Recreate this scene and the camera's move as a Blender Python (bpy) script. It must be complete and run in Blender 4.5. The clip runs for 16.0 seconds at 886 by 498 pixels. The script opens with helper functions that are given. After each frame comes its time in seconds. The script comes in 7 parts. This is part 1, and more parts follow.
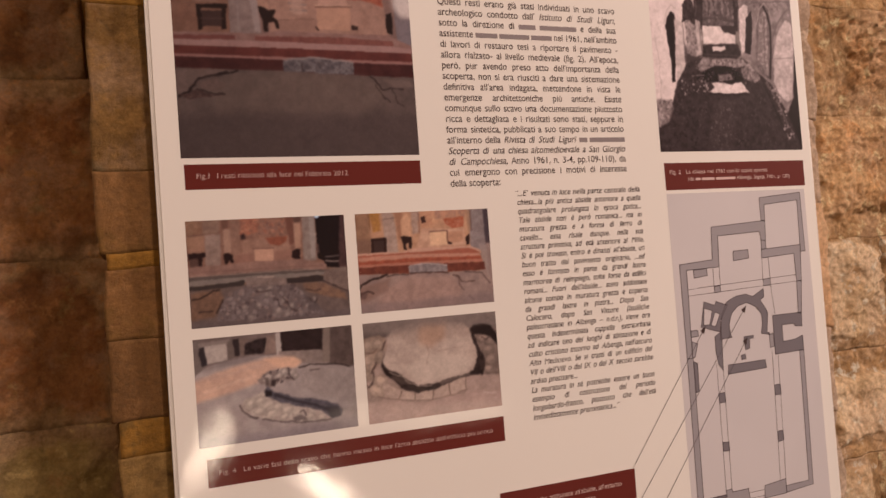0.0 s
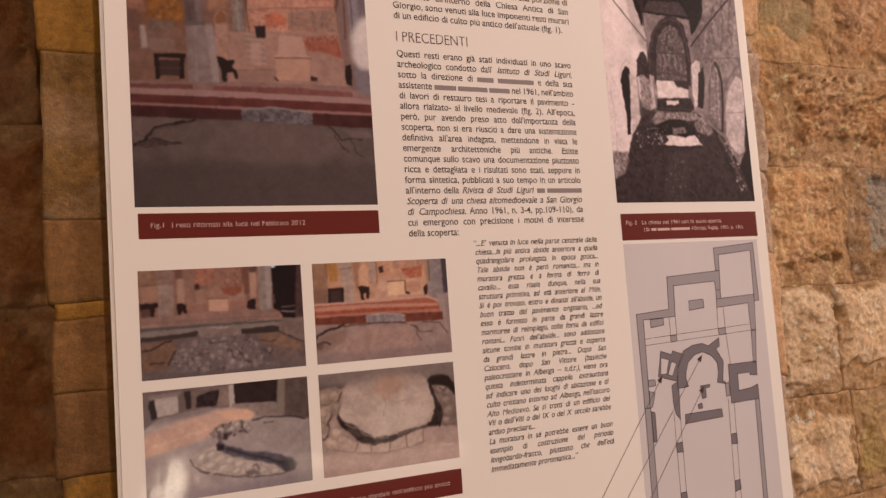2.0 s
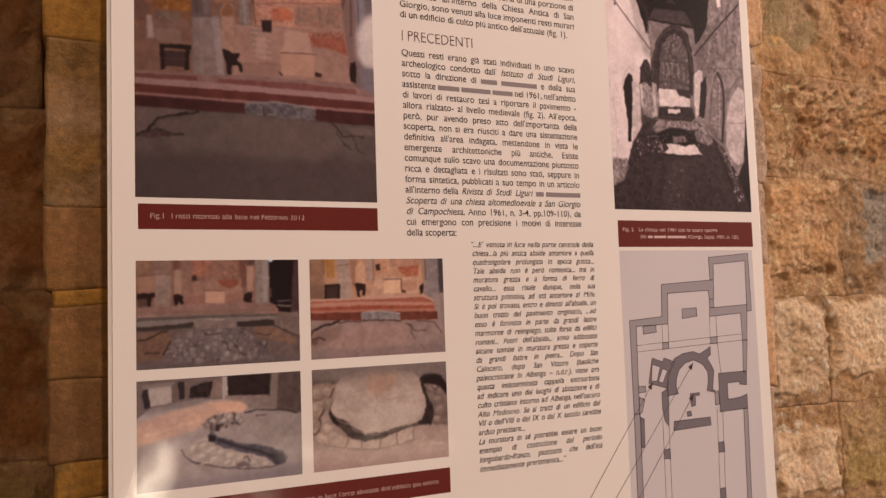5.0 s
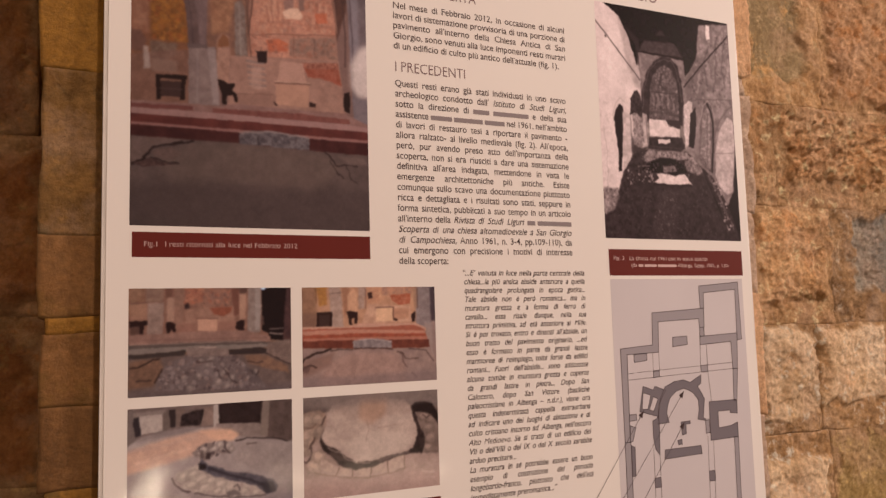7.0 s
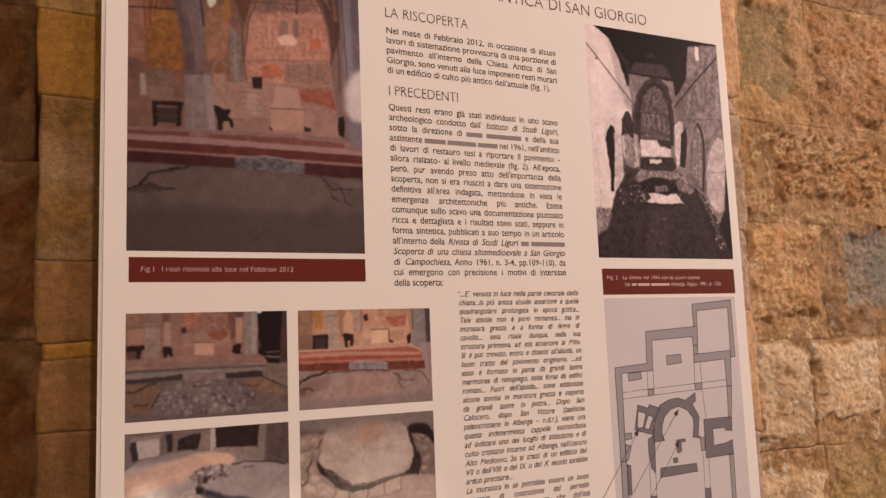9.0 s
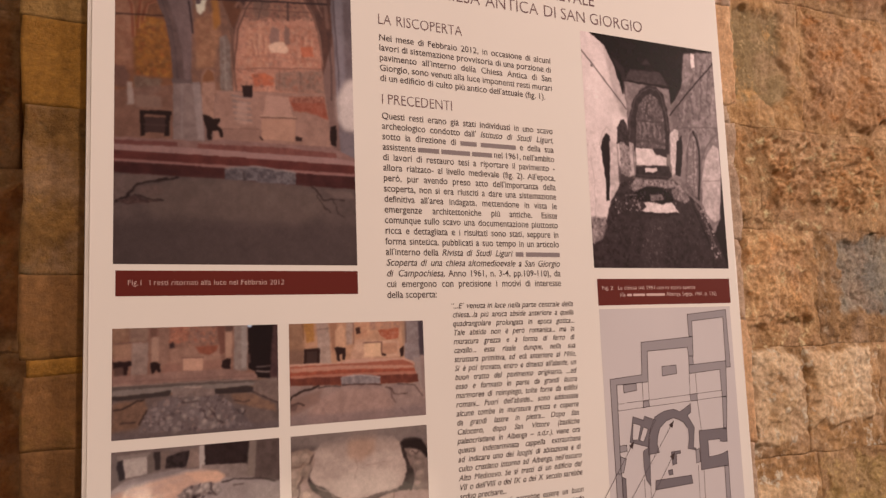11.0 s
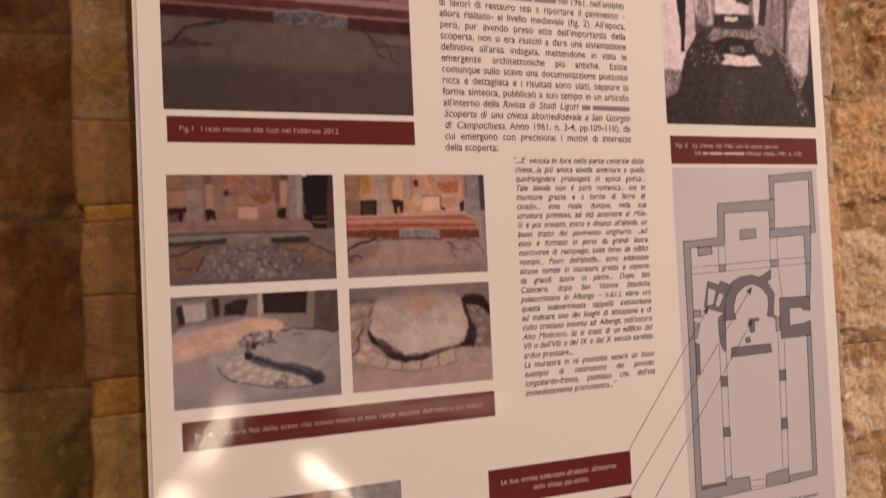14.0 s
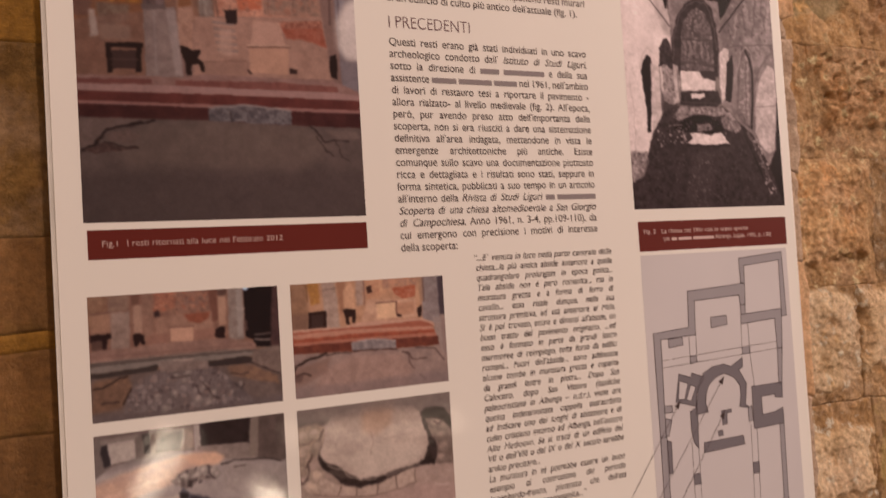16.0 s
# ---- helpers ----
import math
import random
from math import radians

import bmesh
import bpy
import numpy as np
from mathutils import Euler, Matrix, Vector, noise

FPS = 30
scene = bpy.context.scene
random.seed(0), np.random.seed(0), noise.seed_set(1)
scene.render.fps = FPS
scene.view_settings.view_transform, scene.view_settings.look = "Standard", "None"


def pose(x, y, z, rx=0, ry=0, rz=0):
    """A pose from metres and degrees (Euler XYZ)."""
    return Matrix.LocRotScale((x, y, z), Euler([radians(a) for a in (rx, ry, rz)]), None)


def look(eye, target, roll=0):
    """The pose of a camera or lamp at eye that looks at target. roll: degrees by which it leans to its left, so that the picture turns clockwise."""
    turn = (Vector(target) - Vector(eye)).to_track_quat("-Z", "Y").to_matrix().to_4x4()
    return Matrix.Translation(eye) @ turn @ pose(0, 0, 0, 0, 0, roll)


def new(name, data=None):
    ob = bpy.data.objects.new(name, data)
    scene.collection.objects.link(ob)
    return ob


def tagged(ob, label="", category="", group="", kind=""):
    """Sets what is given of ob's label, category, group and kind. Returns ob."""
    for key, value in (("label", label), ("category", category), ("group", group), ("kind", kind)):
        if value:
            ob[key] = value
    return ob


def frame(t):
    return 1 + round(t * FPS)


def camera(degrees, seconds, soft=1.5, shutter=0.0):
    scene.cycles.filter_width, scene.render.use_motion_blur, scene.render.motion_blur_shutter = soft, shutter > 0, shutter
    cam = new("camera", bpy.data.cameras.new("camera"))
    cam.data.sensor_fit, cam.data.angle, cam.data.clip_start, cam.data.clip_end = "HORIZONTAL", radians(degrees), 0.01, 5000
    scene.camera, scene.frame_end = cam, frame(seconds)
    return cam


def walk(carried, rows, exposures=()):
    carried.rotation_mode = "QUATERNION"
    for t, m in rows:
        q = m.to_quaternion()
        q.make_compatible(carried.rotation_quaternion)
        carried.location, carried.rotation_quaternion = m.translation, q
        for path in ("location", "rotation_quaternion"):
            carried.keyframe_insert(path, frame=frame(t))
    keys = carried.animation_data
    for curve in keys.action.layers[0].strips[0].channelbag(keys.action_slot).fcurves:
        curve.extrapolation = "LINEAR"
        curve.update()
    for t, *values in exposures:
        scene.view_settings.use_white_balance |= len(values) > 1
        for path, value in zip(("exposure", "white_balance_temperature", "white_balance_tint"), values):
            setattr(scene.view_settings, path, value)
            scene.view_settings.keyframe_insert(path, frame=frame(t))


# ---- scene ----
# ---- the camera and its walk ----
cam = camera(58.25, 16.0, soft=1.42, shutter=0.5)
PATH = [
    (0, (-0.0426, -0.6804, 1.4413), (0.2496, 0.0640, 1.4645), -4.21),
    (0.5, (-0.0296, -0.6930, 1.4474), (0.2601, 0.0522, 1.4764), -3.89),
    (1, (-0.0372, -0.6881, 1.4424), (0.2716, 0.0488, 1.4818), -4.09),
    (1.5, (-0.0369, -0.6869, 1.4489), (0.2905, 0.0414, 1.4972), -4.13),
    (2, (-0.0356, -0.6834, 1.4487), (0.2903, 0.0446, 1.5108), -4.09),
    (2.5, (-0.0345, -0.6885, 1.4487), (0.2816, 0.0433, 1.5163), -3.59),
    (3, (-0.0365, -0.6902, 1.4467), (0.2790, 0.0417, 1.5154), -3.37),
    (3.5, (-0.0334, -0.6869, 1.4458), (0.2817, 0.0461, 1.5031), -2.98),
    (4, (-0.0377, -0.6862, 1.4500), (0.2805, 0.0463, 1.4975), -2.17),
    (6.3, (-0.0387, -0.6904, 1.4577), (0.3008, 0.0309, 1.5253), -2.13),
    (6.5, (-0.0383, -0.6912, 1.4589), (0.2980, 0.0313, 1.5285), -1.78),
    (7, (-0.0387, -0.6937, 1.4600), (0.2959, 0.0289, 1.5375), -1.67),
    (7.5, (-0.0420, -0.6970, 1.4613), (0.2881, 0.0269, 1.5449), -1.91),
    (8, (-0.0407, -0.6989, 1.4619), (0.2898, 0.0242, 1.5508), -2.07),
    (8.5, (-0.0422, -0.6980, 1.4632), (0.2917, 0.0233, 1.5542), -2.23),
    (9, (-0.0409, -0.7006, 1.4649), (0.2977, 0.0183, 1.5580), -2.21),
    (11.5, (-0.0383, -0.6882, 1.4811), (0.3102, 0.0262, 1.5711), -2.24),
    (12, (-0.0359, -0.6900, 1.4867), (0.3124, 0.0245, 1.5770), -2.44),
    (12.5, (-0.0408, -0.6836, 1.5107), (0.3010, 0.0338, 1.6030), -3.46),
    (13, (-0.0431, -0.6778, 1.5134), (0.2716, 0.0509, 1.6139), -3.66),
    (13.2, (-0.0422, -0.6792, 1.4943), (0.2655, 0.0516, 1.6000), -2.82),
    (13.5, (-0.0335, -0.6719, 1.4477), (0.2636, 0.0648, 1.5424), -3.00),
    (13.7, (-0.0286, -0.6595, 1.4189), (0.2639, 0.0820, 1.4877), -3.16),
    (14, (-0.0171, -0.6596, 1.4119), (0.2633, 0.0893, 1.4345), -2.62),
    (14.5, (-0.0051, -0.6550, 1.4130), (0.2658, 0.0977, 1.4033), -2.39),
    (15, (0.0077, -0.6471, 1.4429), (0.3009, 0.0971, 1.4272), -2.78),
    (15.5, (0.0135, -0.6430, 1.4672), (0.3277, 0.0927, 1.4788), -3.72),
    (16, (0.0018, -0.6096, 1.4990), (0.3282, 0.1204, 1.5244), -3.49),
]
walk(cam, [(t, look(eye, target, roll)) for t, eye, target, roll in PATH],
     [(0.0, 0.0), (14.5, 0.02), (15.2, -0.06), (16.0, -0.10)])

# ---- light ----
Z0 = 1.55          # height above the floor from which the sheet's layout is counted

world = bpy.data.worlds.new("world")
scene.world = world
world.use_nodes = True
world.node_tree.nodes["Background"].inputs[0].default_value = (0.9, 0.75, 0.6, 1)
world.node_tree.nodes["Background"].inputs[1].default_value = 0.03


def area_lamp(name, eye, target, size, watts, colour):
    data = bpy.data.lights.new(name, "AREA")
    data.shape, data.size, data.energy, data.color = "DISK", size, watts, colour
    ob = new(name, data)
    ob.matrix_world = look(eye, target)
    return ob


WARM = (1.0, 0.735, 0.615)
area_lamp("key_lamp", (1.25, -3.1, 4.7), (0.4, 0.1, 1.45), 0.4, 97, WARM)
# unseen lamp added to brighten the stone wall right of the panel
area_lamp("side_lamp", (3.0, -1.5, 2.5), (1.1, 0.2, 1.5), 0.4, 59, WARM)
# unseen broad fill, added to lift the dark wall left of the pier
area_lamp("left_fill_lamp", (-2.6, -3.6, 4.6), (-0.2, 0.2, 1.4), 1.0, 69, (1.0, 0.66, 0.46))


def strip_lamp(name, a, b, width, watts, colour, far=4.2):
    """A low lamp down the nave, seen as a streak in the glossy sheet. a, b: its ends, as slopes from the sheet."""
    ends = [Vector((0.02 + far * dx, -far, Z0 - 0.14 + far * dz)) for dx, dz in (a, b)]
    data = bpy.data.lights.new(name, "AREA")
    data.shape, data.size, data.size_y, data.energy, data.color = "RECTANGLE", (ends[1] - ends[0]).length, width, watts, colour
    ob = new(name, data)
    along, ahead = (ends[1] - ends[0]).normalized(), Vector((0.0, 1.0, 0.0))
    back = -ahead
    up = back.cross(along)
    ob.matrix_world = Matrix.Translation((ends[0] + ends[1]) / 2) @ Matrix((along, up, back)).transposed().to_4x4()
    return ob


LOW = (1.0, 0.80, 0.60)
strip_lamp("floodlight", (0.096, -0.172), (0.048, -0.258), 0.10, 3.0, LOW)
strip_lamp("floodlight", (0.198, -0.264), (0.272, -0.336), 0.07, 4.4, LOW)
strip_lamp("floodlight", (0.016, -0.284), (0.034, -0.322), 0.14, 2.6, LOW)
strip_lamp("floodlight", (0.24, -0.196), (0.52, -0.212), 0.12, 1.3, (1.0, 0.72, 0.52))


# ---- materials ----
def lin(c):
    return tuple((v / 12.92 if v <= 0.04045 else ((v + 0.055) / 1.055) ** 2.4) for v in c)


def material(name):
    m = bpy.data.materials.new(name)
    m.use_nodes = True
    nt = m.node_tree
    return m, nt, nt.nodes["Principled BSDF"]


def node(nt, kind, **inputs):
    n = nt.nodes.new(kind)
    for k, v in inputs.items():
        n.inputs[k].default_value = v
    return n


def noise_node(nt, scale, detail=6.0, rough=0.6, coord=None):
    n = node(nt, "ShaderNodeTexNoise", Scale=scale, Detail=detail, Roughness=rough)
    if coord:
        nt.links.new(coord, n.inputs["Vector"])
    return n


def ramp_node(nt, fac, stops):
    r = nt.nodes.new("ShaderNodeValToRGB")
    while len(r.color_ramp.elements) < len(stops):
        r.color_ramp.elements.new(0.5)
    for e, (p, c) in zip(r.color_ramp.elements, stops):
        e.position, e.color = p, (*c, 1)
    nt.links.new(fac, r.inputs[0])
    return r


def mixed(nt, fac, a, b, blend="MIX"):
    m = nt.nodes.new("ShaderNodeMix")
    m.data_type, m.blend_type = "RGBA", blend
    if isinstance(fac, float):
        m.inputs[0].default_value = fac
    else:
        nt.links.new(fac, m.inputs[0])
    for slot, v in ((6, a), (7, b)):
        if isinstance(v, tuple):
            m.inputs[slot].default_value = (*v, 1)
        else:
            nt.links.new(v, m.inputs[slot])
    return m.outputs[2]


def bump_node(nt, height, strength, distance, after=None):
    b = node(nt, "ShaderNodeBump", Strength=strength, Distance=distance)
    nt.links.new(height, b.inputs["Height"])
    if after:
        nt.links.new(after, b.inputs["Normal"])
    return b.outputs[0]


def stone_material(name, dark, mid, light, patch, patch_at=0.62, bump=0.95, grain=160.0, mortar=True):
    """Rough limestone: broad tints, veins of another colour, pits and grain."""
    m, nt, bsdf = material(name)
    pos = nt.nodes.new("ShaderNodeTexCoord").outputs["Object"]
    info = nt.nodes.new("ShaderNodeObjectInfo")
    shift = node(nt, "ShaderNodeVectorMath")
    shift.operation = "MULTIPLY_ADD"
    nt.links.new(info.outputs["Random"], shift.inputs[0])
    shift.inputs[1].default_value = (7.0, 5.0, 9.0)
    nt.links.new(pos, shift.inputs[2])
    at = shift.outputs[0]
    broad = noise_node(nt, 9.0, 5, 0.6, at)
    fine = noise_node(nt, grain, 5, 0.7, at)
    spots = noise_node(nt, 22.0, 6, 0.65, at)
    base = ramp_node(nt, broad.outputs[0], ((0.3, dark), (0.5, mid), (0.72, light))).outputs[0]
    pfac = ramp_node(nt, spots.outputs[0], ((patch_at - 0.04, (0, 0, 0)), (patch_at + 0.05, (1, 1, 1)))).outputs[0]
    base = mixed(nt, pfac, base, patch)
    core = nt.nodes.new("ShaderNodeAttribute")
    core.attribute_name = "core"
    bed_stops = ((0.3, (0.22, 0.125, 0.050)), (0.5, (0.40, 0.245, 0.110)), (0.7, (0.61, 0.42, 0.23))) if bump > 0.6 else ((0.3, dark), (0.6, mid), (0.8, light))
    bed = ramp_node(nt, noise_node(nt, 30.0, 6, 0.7, pos).outputs[0], bed_stops).outputs[0]
    if mortar:
        base = mixed(nt, core.outputs["Fac"], bed, base)
    if mortar and bump > 0.6:
        dust = ramp_node(nt, noise_node(nt, 13.0, 6, 0.65, at).outputs[0], ((0.46, (0, 0, 0)), (0.62, (0.6, 0.6, 0.6)))).outputs[0]
        base = mixed(nt, dust, base, tuple(0.35 * v + 0.65 * w for v, w in zip(mid, (0.58, 0.40, 0.27))))
        rust = ramp_node(nt, noise_node(nt, 27.0, 5, 0.7, pos).outputs[0], ((0.55, (0, 0, 0)), (0.66, (0.4, 0.4, 0.4)))).outputs[0]
        base = mixed(nt, rust, base, tuple(v * w for v, w in zip(mid, (0.92, 0.70, 0.48))))
    chips = noise_node(nt, 42.0, 5, 0.7, at)
    cfac = ramp_node(nt, chips.outputs[0], ((0.56, (0, 0, 0)), (0.66, (0.7, 0.7, 0.7)))).outputs[0]
    base = mixed(nt, cfac, base, tuple(min(0.8, v * (1.25 if bump > 0.6 else 1.06) + 0.005) for v in light))
    gfac = ramp_node(nt, fine.outputs[0], ((0.3, (0.55, 0.55, 0.55)), (0.65, (1.12, 1.12, 1.12)))).outputs[0]
    base = mixed(nt, 0.8, base, gfac, "MULTIPLY")
    tint = node(nt, "ShaderNodeHueSaturation")
    lo = node(nt, "ShaderNodeMapRange")
    nt.links.new(info.outputs["Random"], lo.inputs[0])
    lo.inputs[3].default_value, lo.inputs[4].default_value = 0.86, 1.16
    tint.inputs["Saturation"].default_value = 0.97 if bump > 0.85 else 1.0
    nt.links.new(lo.outputs[0], tint.inputs["Value"])
    nt.links.new(base, tint.inputs["Color"])
    nt.links.new(tint.outputs[0], bsdf.inputs["Base Color"])
    bsdf.inputs["Roughness"].default_value = 0.92
    pits = noise_node(nt, 75.0, 8, 0.75, at)
    nrm = bump_node(nt, pits.outputs[0], bump, 0.010 if bump > 0.98 else 0.0062)
    nrm = bump_node(nt, fine.outputs[0], bump * 0.7, 0.0035, nrm)
    nrm = bump_node(nt, noise_node(nt, 380.0, 4, 0.7, at).outputs[0], bump * 0.8, 0.0016, nrm)
    if bump > 0.7:
        crests = noise_node(nt, 34.0, 5, 0.6, at)
        crests.noise_type = "RIDGED_MULTIFRACTAL"
        crests.inputs["Gain"].default_value = 1.6
        nrm = bump_node(nt, crests.outputs[0], 0.8, 0.0045, nrm)
    nt.links.new(nrm, bsdf.inputs["Normal"])
    return m


STONE = stone_material("ochre_limestone", (0.34, 0.19, 0.077), (0.58, 0.365, 0.175), (0.78, 0.57, 0.34), (0.60, 0.32, 0.12))
PITTED = stone_material("pitted_ochre_limestone", (0.40, 0.21, 0.083), (0.65, 0.39, 0.18), (0.82, 0.59, 0.35), (0.42, 0.21, 0.075), 0.6, 1.0)
PALE = stone_material("pale_limestone", (0.62, 0.44, 0.25), (0.80, 0.63, 0.42), (0.85, 0.73, 0.55), (0.62, 0.42, 0.20), 0.64, 0.8)
OLIVE = stone_material("olive_stone", (0.26, 0.18, 0.06), (0.41, 0.29, 0.10), (0.54, 0.40, 0.16), (0.46, 0.26, 0.09))
GREY = stone_material("grey_green_stone", (0.155, 0.118, 0.056), (0.25, 0.187, 0.094), (0.39, 0.305, 0.175), (0.54, 0.34, 0.14), 0.6, 0.65)
BLUE = stone_material("ochre_stone_with_blue_grey_face", (0.15, 0.155, 0.15), (0.29, 0.285, 0.255), (0.48, 0.43, 0.33), (0.48, 0.31, 0.13), 0.7, 1.0)
# reddish stone of the top courses, its colour darkened for weaker light up there
DIMMED = stone_material("dimmed_reddish_ochre_limestone", (0.26, 0.135, 0.054), (0.41, 0.237, 0.112), (0.57, 0.385, 0.225), (0.45, 0.22, 0.077), 0.56)
# the pier's shadow on the wall is partly put into this red-brown colour
RED_SHADED = stone_material("shaded_red_brown_stone", (0.23, 0.093, 0.027), (0.35, 0.15, 0.045), (0.45, 0.22, 0.072), (0.40, 0.25, 0.085))
QUOIN = stone_material("yellow_quoin_stone", (0.165, 0.080, 0.012), (0.265, 0.132, 0.018), (0.335, 0.176, 0.030), (0.15, 0.09, 0.022), 0.6, 0.55)
TAN = stone_material("tan_quoin_stone", (0.15, 0.073, 0.022), (0.215, 0.107, 0.034), (0.265, 0.139, 0.05), (0.19, 0.10, 0.026), 0.56, 0.5)
YELLOW = stone_material("pale_yellow_quoin_stone", (0.20, 0.115, 0.033), (0.29, 0.178, 0.056), (0.36, 0.23, 0.082), (0.18, 0.105, 0.033), 0.6, 0.5)
WORN = stone_material("worn_brown_quoin_stone", (0.14, 0.078, 0.024), (0.215, 0.117, 0.031), (0.28, 0.157, 0.044), (0.15, 0.10, 0.038), 0.58, 0.68)
MORTAR = stone_material("ochre_mortar", (0.30, 0.175, 0.07), (0.42, 0.265, 0.115), (0.53, 0.36, 0.17), (0.26, 0.15, 0.06), 0.62, 0.7, 220.0, False)
OCHRE_PLASTER = stone_material("ochre_lime_plaster", (0.44, 0.26, 0.135), (0.60, 0.38, 0.215), (0.70, 0.48, 0.30), (0.40, 0.22, 0.10), 0.62, 0.7, 160.0, False)
PLASTER = stone_material("pinkish_lime_plaster", (0.40, 0.28, 0.20), (0.54, 0.41, 0.31), (0.64, 0.51, 0.40), (0.38, 0.23, 0.12), 0.62, 0.8, 160.0, False)


def plain(name, colour, rough=0.9, scale=6.0):
    m, nt, bsdf = material(name)
    pos = nt.nodes.new("ShaderNodeTexCoord").outputs["Object"]
    n = noise_node(nt, scale, 6, 0.6, pos)
    c = ramp_node(nt, n.outputs[0], ((0.3, tuple(v * 0.75 for v in colour)), (0.7, tuple(min(v * 1.15, 1) for v in colour)))).outputs[0]
    nt.links.new(c, bsdf.inputs["Base Color"])
    bsdf.inputs["Roughness"].default_value = rough
    nt.links.new(bump_node(nt, n.outputs[0], 0.3, 0.01), bsdf.inputs["Normal"])
    return m


ROOM = plain("old_room_plaster", (0.30, 0.23, 0.16))
FLOOR = plain("worn_stone_floor", (0.28, 0.22, 0.16), 0.7, 3.0)


# the colours of the print are given as they look beside its paper, and turned into ink on that paper
PAPER_LOOK = lin((0.86, 0.765, 0.705))


def ink(r, g, b):
    return tuple(min(0.9, 0.8 * v / p) for v, p in zip(lin((r, g, b)), PAPER_LOOK))


def film_gloss(nt, bsdf):
    """The clear film over the whole sheet: a gloss with slow waves and a fine ripple."""
    pos = nt.nodes.new("ShaderNodeTexCoord").outputs["Object"]
    waves = noise_node(nt, 14.0, 2, 0.5, pos)
    ripple = noise_node(nt, 130.0, 3, 0.6, pos)
    nrm = bump_node(nt, waves.outputs[0], 0.3, 0.0012)
    nrm = bump_node(nt, ripple.outputs[0], 0.3, 0.0002, nrm)
    bsdf.inputs["Roughness"].default_value = 0.5
    bsdf.inputs["Specular IOR Level"].default_value = 0.1
    bsdf.inputs["Coat Weight"].default_value = 1.0
    bsdf.inputs["Coat Roughness"].default_value = 0.07
    bsdf.inputs["Coat IOR"].default_value = 1.5
    nt.links.new(nrm, bsdf.inputs["Coat Normal"])


def ink_material(name, colour, spread=0.04):
    m, nt, bsdf = material(name)
    pos = nt.nodes.new("ShaderNodeTexCoord").outputs["Object"]
    n = noise_node(nt, 5.0, 3, 0.5, pos)
    c = ramp_node(nt, n.outputs[0], ((0.3, tuple(v * (1 - spread) for v in colour)), (0.7, tuple(min(v * (1 + spread), 0.95) for v in colour)))).outputs[0]
    nt.links.new(c, bsdf.inputs["Base Color"])
    film_gloss(nt, bsdf)
    return m


def photo_material():
    m, nt, bsdf = material("photograph_print")
    a = nt.nodes.new("ShaderNodeVertexColor")
    a.layer_name = "print"
    pos = nt.nodes.new("ShaderNodeTexCoord").outputs["Object"]
    g = noise_node(nt, 900.0, 2, 0.5, pos)
    grain = ramp_node(nt, g.outputs[0], ((0.3, (0.95, 0.95, 0.95)), (0.7, (1.05, 1.05, 1.05)))).outputs[0]
    nt.links.new(mixed(nt, 1.0, a.outputs[0], grain, "MULTIPLY"), bsdf.inputs["Base Color"])
    film_gloss(nt, bsdf)
    return m


PAPER = ink_material("laminated_white_paper", (0.8, 0.8, 0.8), 0.015)
MAROON = ink_material("maroon_ink", ink(0.375, 0.132, 0.108), 0.06)
BLACK = ink_material("dark_text_ink", ink(0.27, 0.20, 0.19))
BAR = ink_material("grey_bar_ink", ink(0.52, 0.44, 0.42))
TITLE = ink_material("title_ink", ink(0.41, 0.28, 0.28))
CREAM = ink_material("pale_caption_ink", ink(0.76, 0.60, 0.545))
PLAN_BACK = ink_material("plan_background_ink", ink(0.755, 0.667, 0.640))
PLAN_GREY = ink_material("plan_wall_grey_ink", ink(0.575, 0.505, 0.495))
PLAN_DARK = ink_material("plan_dark_grey_ink", ink(0.445, 0.385, 0.385))
PLAN_LINE = ink_material("plan_line_ink", ink(0.33, 0.26, 0.26))
ORANGE = ink_material("orange_ink", ink(0.93, 0.42, 0.18))
PHOTO = photo_material()
BOARD = plain("white_board_edge", (0.78, 0.78, 0.78), 0.5)


# ---- meshes ----
def mesh_object(name, verts, faces, mat, parent=None, smooth=False):
    me = bpy.data.meshes.new(name)
    me.from_pydata(verts, [], faces)
    me.materials.append(mat)
    if smooth:
        me.polygons.foreach_set("use_smooth", [True] * len(me.polygons))
    me.update()
    ob = new(name, me)
    if parent:
        ob.parent = parent
    return ob


def box_mesh(x0, x1, y0, y1, z0, z1, bevel=0.0):
    bm = bmesh.new()
    bmesh.ops.create_cube(bm, size=1)
    for v in bm.verts:
        v.co = ((x0 + x1) / 2 + v.co.x * (x1 - x0), (y0 + y1) / 2 + v.co.y * (y1 - y0), (z0 + z1) / 2 + v.co.z * (z1 - z0))
    if bevel:
        bmesh.ops.bevel(bm, geom=list(bm.edges), offset=bevel, segments=2, affect="EDGES", profile=0.5)
    return bm


def part(name, bm, mat, parent=None, label=""):
    me = bpy.data.meshes.new(name)
    bm.to_mesh(me)
    bm.free()
    me.materials.append(mat)
    ob = new(name, me)
    if parent:
        ob.parent = parent
    if label:
        ob["label"] = label
    return ob


def structure(ob, label, category):
    return tagged(ob, label, category, kind="structure")


# ---- the room ----
YW, YP = 0.222, 0.0120      # faces of the wall and of the pier
WALL_TOP = 6.0
structure(part("floor", box_mesh(-5, 6, -7, 1.2, -0.2, 0), FLOOR), "worn brown stone floor of the church", "floor")
structure(part("ceiling", box_mesh(-5, 6, -7, 1.2, WALL_TOP, WALL_TOP + 0.2), ROOM), "old plastered ceiling of the church", "ceiling")
